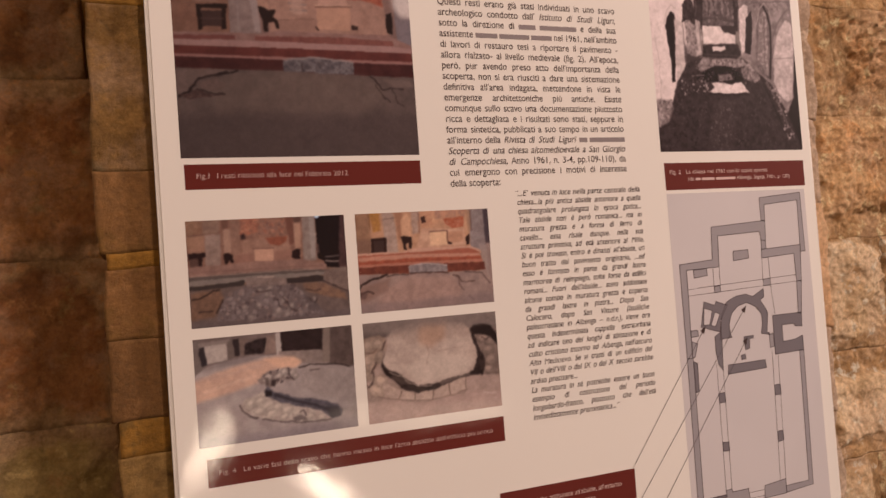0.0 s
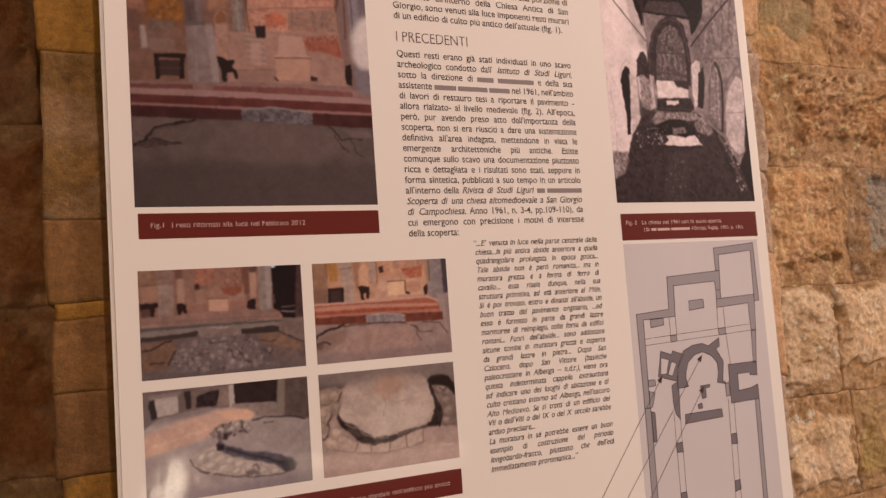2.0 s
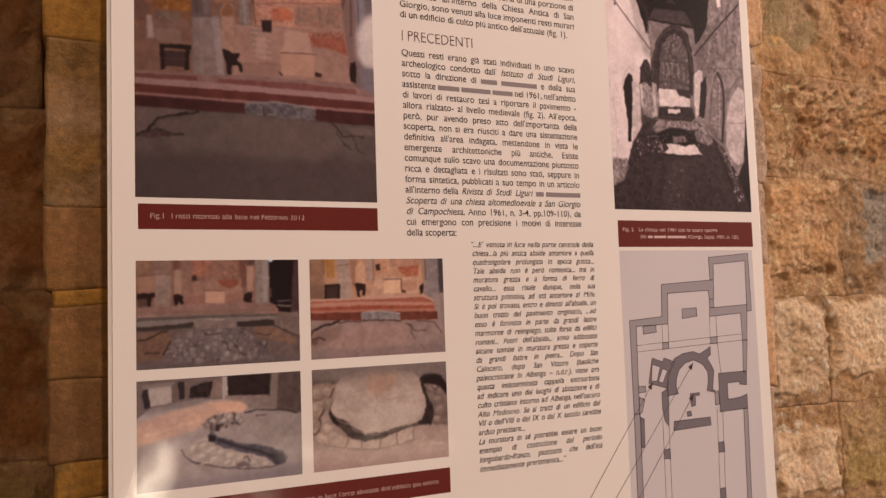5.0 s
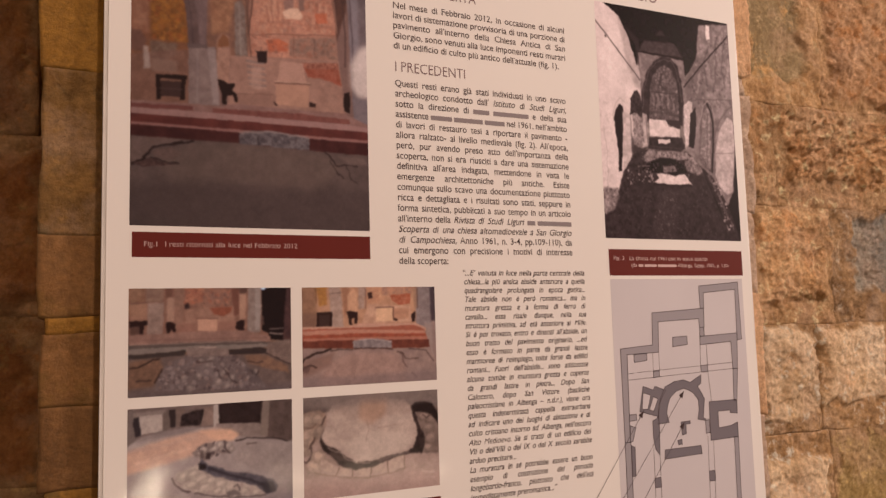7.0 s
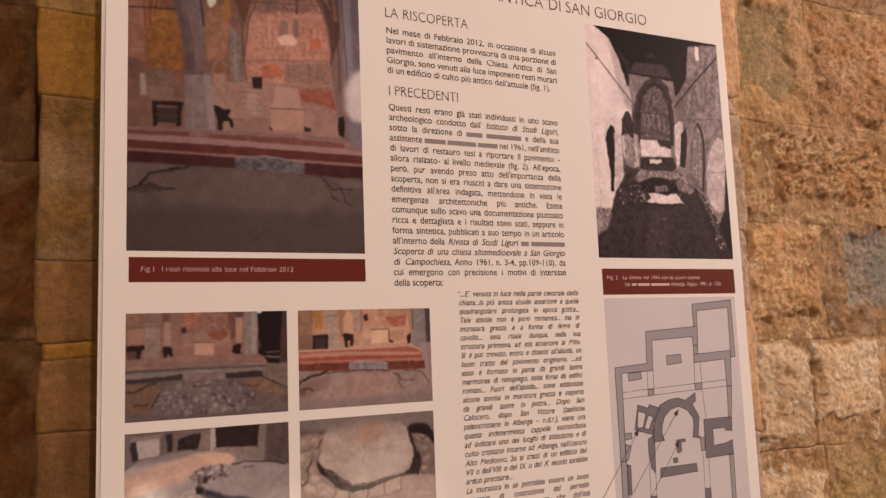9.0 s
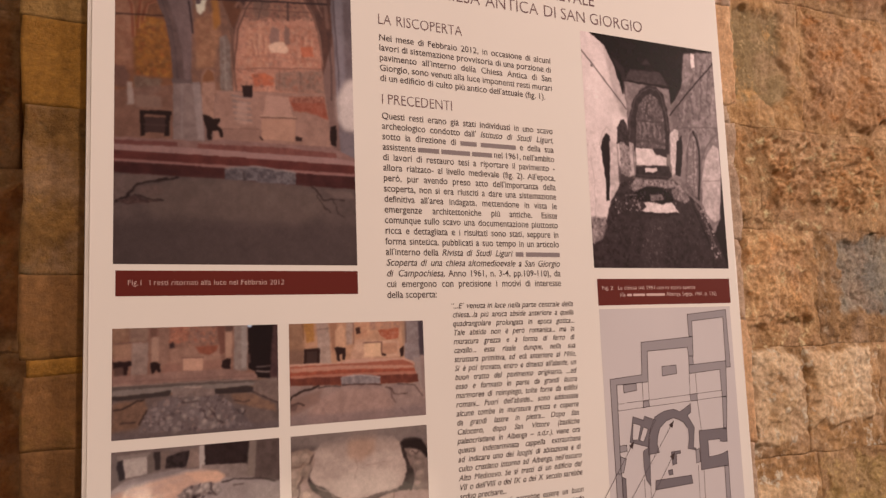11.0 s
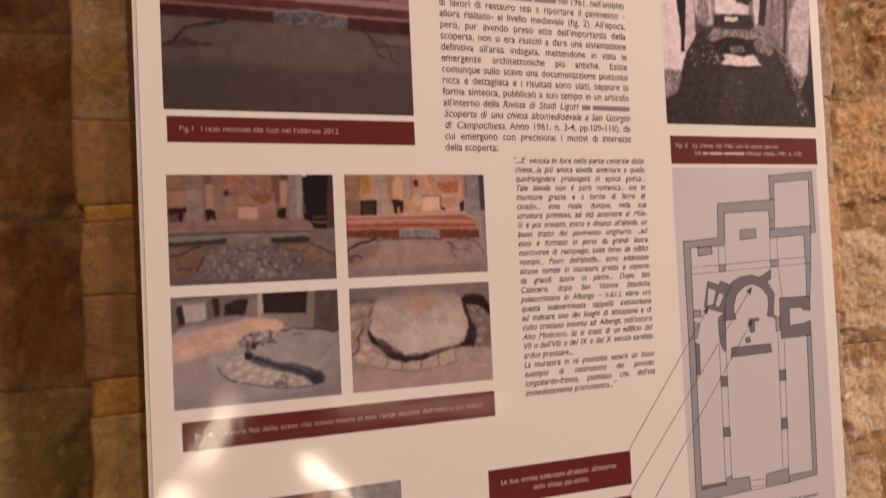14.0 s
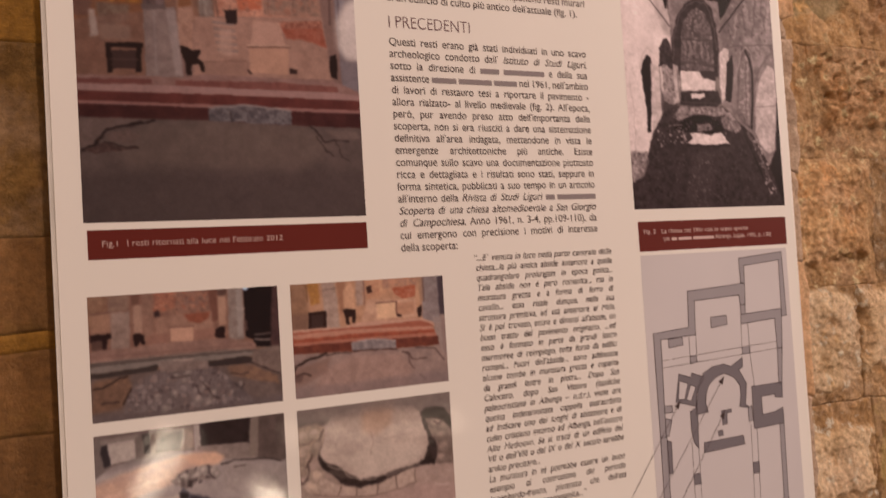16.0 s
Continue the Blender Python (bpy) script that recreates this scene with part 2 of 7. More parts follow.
for nm, b in (("wall_west", (-5.2, -5, -7, 1.2)), ("wall_east", (6, 6.2, -7, 1.2)), ("wall_south", (-5.2, 6.2, -7.2, -7))):
    structure(part(nm, box_mesh(*b, 0, WALL_TOP), ROOM), "plain old plastered church wall", "wall")
wall = structure(part("wall_north", box_mesh(-5, 6, YW + 0.045, 1.2, 0, WALL_TOP), MORTAR), "rough ochre stone wall with flush mortar joints", "wall")
pier = structure(part("wall_pier", box_mesh(-0.052, 0.69, YP + 0.03, YW + 0.06, 0, WALL_TOP), MORTAR), "shallow pier of yellow quoin stones beside the wall", "wall")

def block(name, cell, core, y, proud, rough, mat, parent, seed, step=0.0045, depth=0.05, ridge=0.5, wobble=0.0015, groove=0.003, chips=0.8):
    """One cell of the masonry, facing -y: a hewn stone face within a border of smeared mortar. cell and core: left, right, bottom, top."""
    x0, x1, z0, z1 = cell
    nx, nz = max(3, int((x1 - x0) / step)), max(3, int((z1 - z0) / step))
    o = Vector((seed * 3.7, seed * 1.3, seed * 2.1))
    verts, faces, weight = [], [], []
    for j in range(nz + 1):
        for i in range(nx + 1):
            x, z = x0 + (x1 - x0) * i / nx, z0 + (z1 - z0) * j / nz
            here = Vector((x, 0, z)) * 10
            p = here + o
            inside = min(x - core[0], core[1] - x, z - core[2], core[3] - z) + 0.016 * noise.fractal(p * 2.0, 0.8, 2.0, 4)
            c = min(1.0, max(0.0, 0.5 + inside / 0.014))
            c = c * c * (3 - 2 * c)
            edge = min(i * (x1 - x0) / nx, (nx - i) * (x1 - x0) / nx, j * (z1 - z0) / nz, (nz - j) * (z1 - z0) / nz)
            fall = max(0.0, 1 - edge / 0.004) ** 2
            chip = 0.0
            slant = Vector((0.36 * x + 0.40 * z, 0.0, 0.62 * z - 0.78 * x)) * 10 + o if step < 0.0029 else p
            for scale, amount in ((3.0, 0.8), (7.5, 1.0), (17.0, 0.9)):
                q = slant * scale + 0.35 * noise.noise_vector(p * scale * 0.7)
                site = noise.voronoi(q)[1][0]
                chip += amount / scale * 3.0 * (q - site).dot(noise.noise_vector(site * 5.1))
            lumps = 0.55 - noise.voronoi(p * 2.3 + Vector((0, 1, 0)) * noise.noise(p))[0][0]
            face = 0.8 * noise.fractal(p * 1.2, 0.6, 2.1, 6) + 0.55 * lumps + chips * chip + ridge * 0.5 * (noise.ridged_multi_fractal(p * 7.0, 0.7, 2.1, 4, 0.9, 2.0) - 1.0)
            bed = 0.005 * noise.fractal(here * 3.2, 0.7, 2.1, 5) + 0.55 * rough * chip * min(1.0, edge / 0.012)
            out = bed * (1 - c) + c * (proud + rough * face * min(1.0, edge / 0.012)) - groove * fall * max(0.0, 0.35 + 1.2 * noise.noise(here * 0.9))
            verts.append((x + wobble * noise.noise(here * 2), y - out, z + wobble * noise.noise(here * 2 + Vector((9, 4, 2)))))
            weight.append(c)
    w = nx + 1
    for j in range(nz):
        for i in range(nx):
            a = j * w + i
            faces.append((a, a + 1, a + w + 1, a + w))
    ring = [i for i in range(nx)] + [j * w + nx for j in range(nz)] + [nz * w + i for i in range(nx, 0, -1)] + [j * w for j in range(nz, 0, -1)]
    base = len(verts)
    verts += [(verts[q][0], y + depth, verts[q][2]) for q in ring]
    weight += [0.0] * len(ring)
    for q in range(len(ring)):
        n = (q + 1) % len(ring)
        faces.append((ring[n], ring[q], base + q, base + n))
    ob = mesh_object(name, verts, faces, mat, parent, True)
    at = ob.data.attributes.new("core", "FLOAT", "POINT")
    at.data.foreach_set("value", weight)
    return ob


# courses of the wall beside the pier, from below; each course lists where its joints stand
COURSES = [-0.62, -0.43, -0.272, -0.103, 0.084, 0.252, 0.475, 0.66]
JOINTS = [(0.71, 0.99, 1.30, 1.55), (0.71, 1.052, 1.33, 1.6), (0.71, 1.035, 1.215, 1.5), (0.71, 1.083, 1.32, 1.6),
          (0.71, 0.972, 1.31, 1.62), (0.71, 1.09, 1.45, 1.7), (0.71, 1.02, 1.36, 1.66)]
KINDS = [(PALE, STONE, STONE), (PALE, OLIVE, STONE), (PALE, PALE, STONE), (STONE, BLUE, STONE), (STONE, PITTED, STONE), (GREY, DIMMED, DIMMED), (DIMMED, DIMMED, STONE)]
# how far the stone's face keeps from its joints: left, right, bottom, top
INSET = {(1, 0): (0.2, 0.012, 0.03, 0.035), (2, 0): (0.205, 0.006, 0.03, 0.008), (2, 1): (0.006, 0.03, 0.044, 0.008), (3, 0): (0.215, 0.024, 0.042, 0.018), (3, 1): (0.052, 0.01, 0.055, 0.012),
         (4, 1): (0.024, 0.05, 0.048, 0.018), (5, 0): (0.228, 0.032, 0.046, 0.02), (5, 1): (0.018, 0.02, 0.022, 0.02)}
k = 0
for r, (za, zb) in enumerate(zip(COURSES, COURSES[1:])):
    xs = JOINTS[r]
    for c, (xa, xb, mat) in enumerate(zip(xs, xs[1:], KINDS[r])):
        k += 1
        l, rt, lo, hi = INSET.get((r, c), (0.018, 0.016, 0.024, 0.016))
        cell = (xa, xb, Z0 + za, Z0 + zb)
        core = (xa + l, xb - rt, Z0 + za + lo, Z0 + zb - hi)
        proud, rough, ridge, chips = {GREY: (-0.008, 0.0055, 0.2, 0.6), BLUE: (-0.007, 0.008, 0.8, 0.9), PITTED: (0.004, 0.012, 1.3, 1.1),
                                      PALE: (0.007, 0.008, 0.5, 0.8), OLIVE: (0.002, 0.008, 0.5, 0.8)}.get(mat, (0.006, 0.010, 0.6, 1.0))
        block("stone", cell, core, YW - 0.004, proud, rough, mat, wall, k, 0.0025 if c < 2 and 0 < r < 6 else 0.004, 0.05, ridge, 0.004, 0.0022, chips)
# the shaded side; its darker, redder stones carry part of the pier's shade
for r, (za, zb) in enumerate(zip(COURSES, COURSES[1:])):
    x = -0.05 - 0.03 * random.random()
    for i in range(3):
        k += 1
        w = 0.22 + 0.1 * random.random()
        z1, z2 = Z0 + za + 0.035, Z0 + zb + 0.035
        block("stone", (x - w, x, z1, z2), (x - w + 0.02, x - 0.012, z1 + 0.016, z2 - 0.016), YW - 0.004, 0.004, 0.01, RED_SHADED if r > 1 or i else OLIVE, wall, k, 0.006, 0.05, 0.5, 0.0015, 0.0006)
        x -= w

# the same masonry carried on out of view, in larger steps
z = 0.0
while z < 3.4:
    h = 0.16 + 0.05 * random.random()
    for x, stop in ((-1.9, -0.08), (0.72, 3.2)):
        while x < stop - 0.02:
            w = min(0.24 + 0.16 * random.random(), stop - x)
            seen = z + h > Z0 - 0.62 and z < Z0 + 0.72 and (-0.98 < x + w and x < 1.74)
            if not seen:
                k += 1
                cell = (x + 0.001, x + w - 0.001, z + 0.001, z + h - 0.001)
                block("stone", cell, (x + 0.015, x + w - 0.015, z + 0.015, z + h - 0.015), YW - 0.004, 0.004, 0.008, STONE if random.random() < 0.7 else PALE, wall, k, 0.05)
            x += w
    z += h

# quoins of the pier
QZ = [-1.55, -1.4, -1.25, -1.08, -0.92, -0.76, -0.62, -0.50, -0.37, -0.238, -0.2095, -0.145, -0.087, -0.0735, -0.008, 0.13, 0.204, 0.29, 0.38, 0.49, 0.6, 0.75, 0.9, 1.06, 1.2, 1.4, 1.6, 1.8]
QKIND = [TAN, QUOIN, TAN, QUOIN, TAN, QUOIN, QUOIN, TAN, YELLOW, QUOIN, TAN, TAN, QUOIN, TAN, WORN, QUOIN, YELLOW, QUOIN, TAN, QUOIN, TAN, QUOIN, TAN, TAN, QUOIN, TAN, QUOIN]
for n, (za, zb, mat) in enumerate(zip(QZ, QZ[1:], QKIND)):
    k += 1
    xl = -0.0662 - 0.0160 * (za + zb) / 2 + 0.0012 * math.sin(n * 2.3) + (0.0022 if zb - za < 0.03 else 0.0)
    xm = 0.25 + 0.12 * math.sin(n * 1.7)
    rough = 0.004 if mat is WORN else 0.0014
    cell = (xl, xm, Z0 + za, Z0 + zb)
    block("stone", cell, (xl - 0.03, xm + 0.03, Z0 + za - 0.008, Z0 + zb + 0.008), YP + 0.002, 0.001, rough, mat, pier, k, 0.003 if -0.51 < za < 0.5 else 0.02, 0.12, 0.4, 0.0030, 0.0003, 0.5)
    cell = (xm + 0.004, 0.692, Z0 + za + 0.001, Z0 + zb - 0.001)
    block("stone", cell, (xm, 0.71, Z0 + za + 0.006, Z0 + zb - 0.006), YP + 0.002, 0.001, 0.002, QUOIN, pier, k + 60, 0.02, 0.12)
# the plaster that laps over the pier's far corner, in broken lengths: bottom, top, how far it reaches
for za, zb, reach, mat in ((-0.62, -0.30, 0.698, PLASTER), (-0.30, -0.205, 0.699, PLASTER), (-0.205, -0.06, 0.7045, OCHRE_PLASTER), (-0.06, 0.035, 0.7005, PLASTER),
                           (0.035, 0.182, 0.7075, PLASTER), (0.182, 0.203, 0.702, PLASTER), (0.203, 0.33, 0.7150, OCHRE_PLASTER), (0.33, 0.62, 0.7165, PLASTER)):
    k += 1
    block("plaster_patch", (0.655, reach, Z0 + za, Z0 + zb), (0.64, reach - 0.002, Z0 + za - 0.02, Z0 + zb + 0.02), YP, 0.002, 0.004, mat, pier, k, 0.0035, 0.14, 0.5, 0.007)

# ---- the information panel ----
panel = new("information_panel")
panel.location = (0, 0, 0)
tagged(panel, "laminated white information panel with photographs, text and plan", "sign")
SHEET = (-0.0199, 0.680, -0.60, 0.40)     # left, right, bottom, top
part("board", box_mesh(SHEET[0] - 0.001, SHEET[1] + 0.001, 0.0012, 0.0060, Z0 + SHEET[2], Z0 + SHEET[3], 0.0006), BOARD, panel, "thin white backing board")
part("sheet", box_mesh(SHEET[0] + 0.0022, SHEET[1] - 0.002, 0.0, 0.0012, Z0 + SHEET[2] + 0.003, Z0 + SHEET[3] - 0.003, 0.0004), PAPER, panel, "glossy laminated white paper")
for n, x in enumerate((0.1, 0.56)):
    for z in (-0.5, 0.3):
        part("spacer", box_mesh(x - 0.015, x + 0.015, 0.006, YP + 0.004, Z0 + z - 0.015, Z0 + z + 0.015), BOARD, panel)

L1, L2, L3, L4, L5 = 0.0, -0.00006, -0.00012, -0.00018, -0.00024     # layers of the print, each a little prouder


def rect(name, x0, x1, z0, z1, mat, y=L2, label="", under=None):
    ob = mesh_object(name, [(x0, y, Z0 + z0), (x1, y, Z0 + z0), (x1, y, Z0 + z1), (x0, y, Z0 + z1)], [(0, 1, 2, 3)], mat, under or panel)
    if label:
        ob["label"] = label
    return ob


def fbm(h, w, cell, seed, octaves=4):
    """Smooth random field of about -1 to 1, with features of that many cells."""
    rng = np.random.RandomState(seed)
    out, amp = np.zeros((h, w)), 1.0
    for _ in range(octaves):
        gh, gw = int(h / cell) + 3, int(w / cell) + 3
        g = rng.uniform(-1, 1, (gh, gw))
        y, x = np.arange(h) / cell, np.arange(w) / cell
        yi, xi = y.astype(int), x.astype(int)
        fy, fx = y - yi, x - xi
        fy, fx = (fy * fy * (3 - 2 * fy))[:, None], (fx * fx * (3 - 2 * fx))[None]
        a, b = g[yi][:, xi], g[yi][:, xi + 1]
        c, d = g[yi + 1][:, xi], g[yi + 1][:, xi + 1]
        out += amp * ((a * (1 - fx) + b * fx) * (1 - fy) + (c * (1 - fx) + d * fx) * fy)
        amp, cell = amp * 0.55, max(cell / 2, 1.5)
    return out / 1.6


class Picture:
    """A printed photograph, painted in the sheet's own coordinates."""

    def __init__(self, x0, x1, z0, z1, base, per_metre=1350, rag=0.6, blur=0.75):
        self.rag, self.blur, self.tone = rag, blur, 1.0
        self.box = (x0, x1, z0, z1)
        self.w, self.h = int((x1 - x0) * per_metre), int((z1 - z0) * per_metre)
        self.x = np.linspace(x0, x1, self.w)[None]
        self.z = np.linspace(z1, z0, self.h)[:, None]
        self.img = np.ones((self.h, self.w, 3)) * np.array(base)
        self.n = 0
        self.k = per_metre

    def soften(self, m, mm):
        r = int(round(mm * 0.001 * self.k))
        if r < 1:
            return m
        ker = np.hanning(2 * r + 3)[1:-1]
        ker /= ker.sum()
        p = np.pad(m, r, mode="edge")
        p = sum(kv * p[:, i:i + m.shape[1]] for i, kv in enumerate(ker))
        return sum(kv * p[i:i + m.shape[0]] for i, kv in enumerate(ker))

    def mask(self, pts, ragged=0.0):
        self.n += 1
        gx, gz = self.x + 0 * self.z, self.z + 0 * self.x
        if ragged:
            gx = gx + ragged * 0.001 * fbm(self.h, self.w, 10, self.n * 7 + 1)
            gz = gz + ragged * 0.001 * fbm(self.h, self.w, 10, self.n * 7 + 2)
        inside = np.zeros((self.h, self.w), bool)
        for (ax, az), (bx, bz) in zip(pts, pts[1:] + pts[:1]):
            if az != bz:
                cross = (az > gz) != (bz > gz)
                inside ^= cross & (gx < ax + (gz - az) * (bx - ax) / (bz - az))
        return inside.astype(float)

    def lay(self, m, colour, strength=1.0, colour2=None, cell=14):
        m = (m * strength)[..., None]
        c = np.array(colour)
        if colour2:
            f = np.clip(0.5 + 0.9 * fbm(self.h, self.w, cell, self.n + 50), 0, 1)[..., None]
            c = c * (1 - f) + np.array(colour2) * f
        self.img = self.img * (1 - m) + c * m

    def poly(self, pts, colour, soft=0.7, strength=1.0, colour2=None, cell=14, ragged=None):
        ragged = self.rag if ragged is None else ragged
        self.lay(self.soften(self.mask(pts, ragged), soft), colour, strength, colour2, cell)

    def line(self, pts, width, colour, soft=0.5, strength=1.0, ragged=0.5):
        m = np.zeros((self.h, self.w))
        self.n += 1
        gx = self.x + ragged * 0.001 * fbm(self.h, self.w, 12, self.n * 5 + 3)
        gz = self.z + ragged * 0.001 * fbm(self.h, self.w, 12, self.n * 5 + 4)
        for (ax, az), (bx, bz) in zip(pts, pts[1:]):
            dx, dz = bx - ax, bz - az
            t = np.clip(((gx - ax) * dx + (gz - az) * dz) / (dx * dx + dz * dz + 1e-12), 0, 1)
            d = np.hypot(gx - ax - t * dx, gz - az - t * dz)
            m = np.maximum(m, np.clip((width * 0.0005 - d) * self.k + 0.5, 0, 1))
        self.lay(self.soften(m, soft), colour, strength)

    def spot(self, at, rx, rz, colour, strength=1.0, soft=1.0, ragged=0.8):
        self.poly([(at[0] + rx * math.cos(a * 0.3927), at[1] + rz * math.sin(a * 0.3927)) for a in range(16)], colour, soft, strength, None, 14, ragged)

    def scatter(self, pts, colours, count, size, seed, strength=0.6):
        """Rubble and flakes of paint strewn within an outline."""
        rng = np.random.RandomState(seed)
        inside = np.argwhere(self.mask(pts) > 0.5)
        for j, i in inside[rng.randint(0, len(inside), count)]:
            r = size * 0.001 * self.k * rng.uniform(0.4, 1.2)
            a, b = max(0, int(j - 2 * r)), int(j + 2 * r) + 1
            c, d = max(0, int(i - 2 * r)), int(i + 2 * r) + 1
            yy, xx = np.mgrid[a:min(b, self.h), c:min(d, self.w)]
            an = rng.uniform(0, 3.14)
            u, v = (xx - i) * math.cos(an) + (yy - j) * math.sin(an), (yy - j) * math.cos(an) - (xx - i) * math.sin(an)
            m = np.clip(1.6 - ((u / r) ** 2 + (v / (r * rng.uniform(0.4, 0.9))) ** 2), 0, 1)[..., None] * strength
            s = self.img[a:b, c:d]
            self.img[a:b, c:d] = s * (1 - m) + np.array(colours[rng.randint(len(colours))]) * m

    def cobble(self, at, rx, rz, colour, turn=0.0):
        """One stone of a broken wall in a picture: a lit face with a dark rim below."""
        def ring(kx, kz, dz=0.0):
            pts = []
            for n in range(9):
                t = n * 0.698
                u, v = kx * rx * math.cos(t), kz * rz * math.sin(t)
                pts.append((at[0] + u * math.cos(turn) - v * math.sin(turn), at[1] + dz + u * math.sin(turn) + v * math.cos(turn)))
            return pts
        self.poly(ring(1.12, 1.15, -0.0006), tuple(v * 0.70 for v in colour), 1.0, 0.4, None, 14, 2.0)
        self.poly(ring(0.95, 0.9), colour, 0.9, 0.7, tuple(v * 0.84 for v in colour), 8, 2.0)
        self.poly(ring(0.6, 0.5, rz * 0.25), tuple(min(1, v * 1.12) for v in colour), 0.9, 0.6, None, 14, 1.0)

    def mottle(self, amount=0.10):
        for c in range(3):
            self.img[..., c] = self.soften(self.img[..., c], self.blur)
        self.img *= self.tone
        f = amount * fbm(self.h, self.w, 18, 91) + amount * 1.0 * fbm(self.h, self.w, 5, 92, 3) + amount * 0.35 * fbm(self.h, self.w, 2.5, 93, 1)
        self.img = np.clip(self.img * (1 + f[..., None]), 0.03, 1)

    def put(self, label):
        x0, x1, z0, z1 = self.box
        gx, gz = np.broadcast_arrays(self.x, self.z)
        co = np.stack([gx, np.full_like(gx, L2), Z0 + gz], -1).reshape(-1, 3)
        idx = np.arange(self.h * self.w).reshape(self.h, self.w)
        q = np.stack([idx[1:, :-1], idx[1:, 1:], idx[:-1, 1:], idx[:-1, :-1]], -1).reshape(-1, 4)
        me = bpy.data.meshes.new("photograph")
        me.vertices.add(len(co))
        me.vertices.foreach_set("co", co.ravel())
        me.loops.add(q.size)
        me.loops.foreach_set("vertex_index", q.ravel())
        me.polygons.add(len(q))
        me.polygons.foreach_set("loop_start", np.arange(0, q.size, 4))
        me.update(calc_edges=True)
        s = np.clip(self.img, 0, 1).reshape(-1, 3)
        rgb = np.where(s <= 0.04045, s / 12.92, ((s + 0.055) / 1.055) ** 2.4) * (0.8 / np.array(PAPER_LOOK))
        a = me.color_attributes.new("print", "FLOAT_COLOR", "POINT")
        a.data.foreach_set("color", np.concatenate([np.minimum(rgb, 0.9), np.ones((len(rgb), 1))], 1).ravel())
        me.materials.append(PHOTO)
        ob = new("photograph", me)
        ob.parent = panel
        ob["label"] = label


def interior_photo():
    p = Picture(0, 0.2082, 0, 0.285, (0.50, 0.36, 0.33), 1700, 0.5, 0.4)
    # the side chapel behind the small arch
    p.poly([(-0.0095, 0.2738), (0.0587, 0.2837), (0.0614, 0.1574), (0.0500, 0.1030), (-0.0113, 0.1012)], (0.44, 0.34, 0.34), 1, 1, (0.38, 0.29, 0.29), 20)
    p.poly([(-0.0098, 0.2452), (0.0042, 0.2519), (0.0149, 0.2513), (0.0246, 0.2426), (0.0334, 0.2271), (0.0404, 0.2094), (0.0445, 0.1859), (0.0466, 0.1555), (0.0464, 0.1029), (-0.0113, 0.1012)], (0.56, 0.35, 0.25), 0.8, 1, (0.48, 0.29, 0.21), 12)
    p.poly([(-0.0073, 0.2397), (0.0085, 0.2406), (0.0144, 0.2176), (0.0140, 0.1640), (-0.0080, 0.1672)], (0.66, 0.45, 0.36), 3, 0.8, (0.58, 0.37, 0.29), 9)
    p.poly([(0.0161, 0.2129), (0.0386, 0.2112), (0.0437, 0.1908), (0.0458, 0.1593), (0.0162, 0.1603), (0.0149, 0.1932)], (0.63, 0.38, 0.17), 2.2, 0.95, (0.48, 0.28, 0.15), 7)
    p.scatter([(0.0160, 0.2104), (0.0385, 0.2102), (0.0449, 0.1603), (0.0153, 0.1612)], [(0.74, 0.47, 0.22), (0.42, 0.25, 0.14), (0.62, 0.31, 0.17), (0.52, 0.36, 0.22)], 130, 2.4, 34, 0.28)
    for s in ([(-0.0012, 0.2365), (0.0075, 0.2326), (0.0131, 0.2199), (0.0144, 0.1931)], [(0.0246, 0.2426), (0.0198, 0.2231), (0.0177, 0.2008)], [(0.0085, 0.2416), (-0.0003, 0.2425), (-0.0055, 0.2399)], [(0.0334, 0.2266), (0.0252, 0.2227), (0.0213, 0.2085)]):
        p.line(s, 2.2, (0.50, 0.24, 0.17), 0.8, 0.7)
        p.line([(x + 0.0014, z) for x, z in s], 1.0, (0.74, 0.50, 0.38), 0.7, 0.6)
    p.poly([(-0.0080, 0.1672), (0.0075, 0.1664), (0.0126, 0.1581), (0.0098, 0.1483), (-0.0083, 0.1473)], (0.42, 0.28, 0.25), 1.6, 0.8)
    p.poly([(0.0152, 0.1583), (0.0375, 0.1578), (0.0355, 0.1470), (0.0229, 0.1404), (0.0150, 0.1448)], (0.50, 0.40, 0.35), 1.5, 0.8, (0.42, 0.31, 0.27), 5)
    p.poly([(-0.0083, 0.1435), (0.0475, 0.1545), (0.0473, 0.1029), (-0.0088, 0.1003)], (0.46, 0.31, 0.27), 2, 0.75, (0.53, 0.37, 0.32), 10)
    p.poly([(0.0099, 0.1531), (0.0138, 0.1534), (0.0158, 0.1343), (0.0101, 0.1331)], (0.70, 0.58, 0.54), 1.2, 0.85)
    p.poly([(0.0159, 0.1429), (0.0373, 0.1432), (0.0370, 0.1325), (0.0166, 0.1315)], (0.56, 0.42, 0.37), 1.8, 0.7)
    p.line([(-0.0041, 0.2103), (0.0451, 0.2148)], 1.1, (0.24, 0.14, 0.12), 0.4)
    # the grey arch band and the spandrel over the pillar
    p.poly([(-0.0097, 0.2541), (0.0052, 0.2600), (0.0177, 0.2587), (0.0301, 0.2492), (0.0408, 0.2324), (0.0487, 0.2102), (0.0537, 0.1867), (0.0558, 0.1560), (0.0466, 0.1555), (0.0445, 0.1859), (0.0404, 0.2094), (0.0334, 0.2271), (0.0246, 0.2426), (0.0149, 0.2513), (0.0042, 0.2519), (-0.0098, 0.2442)], (0.43, 0.32, 0.305), 0.8, 1, (0.37, 0.27, 0.26), 10)
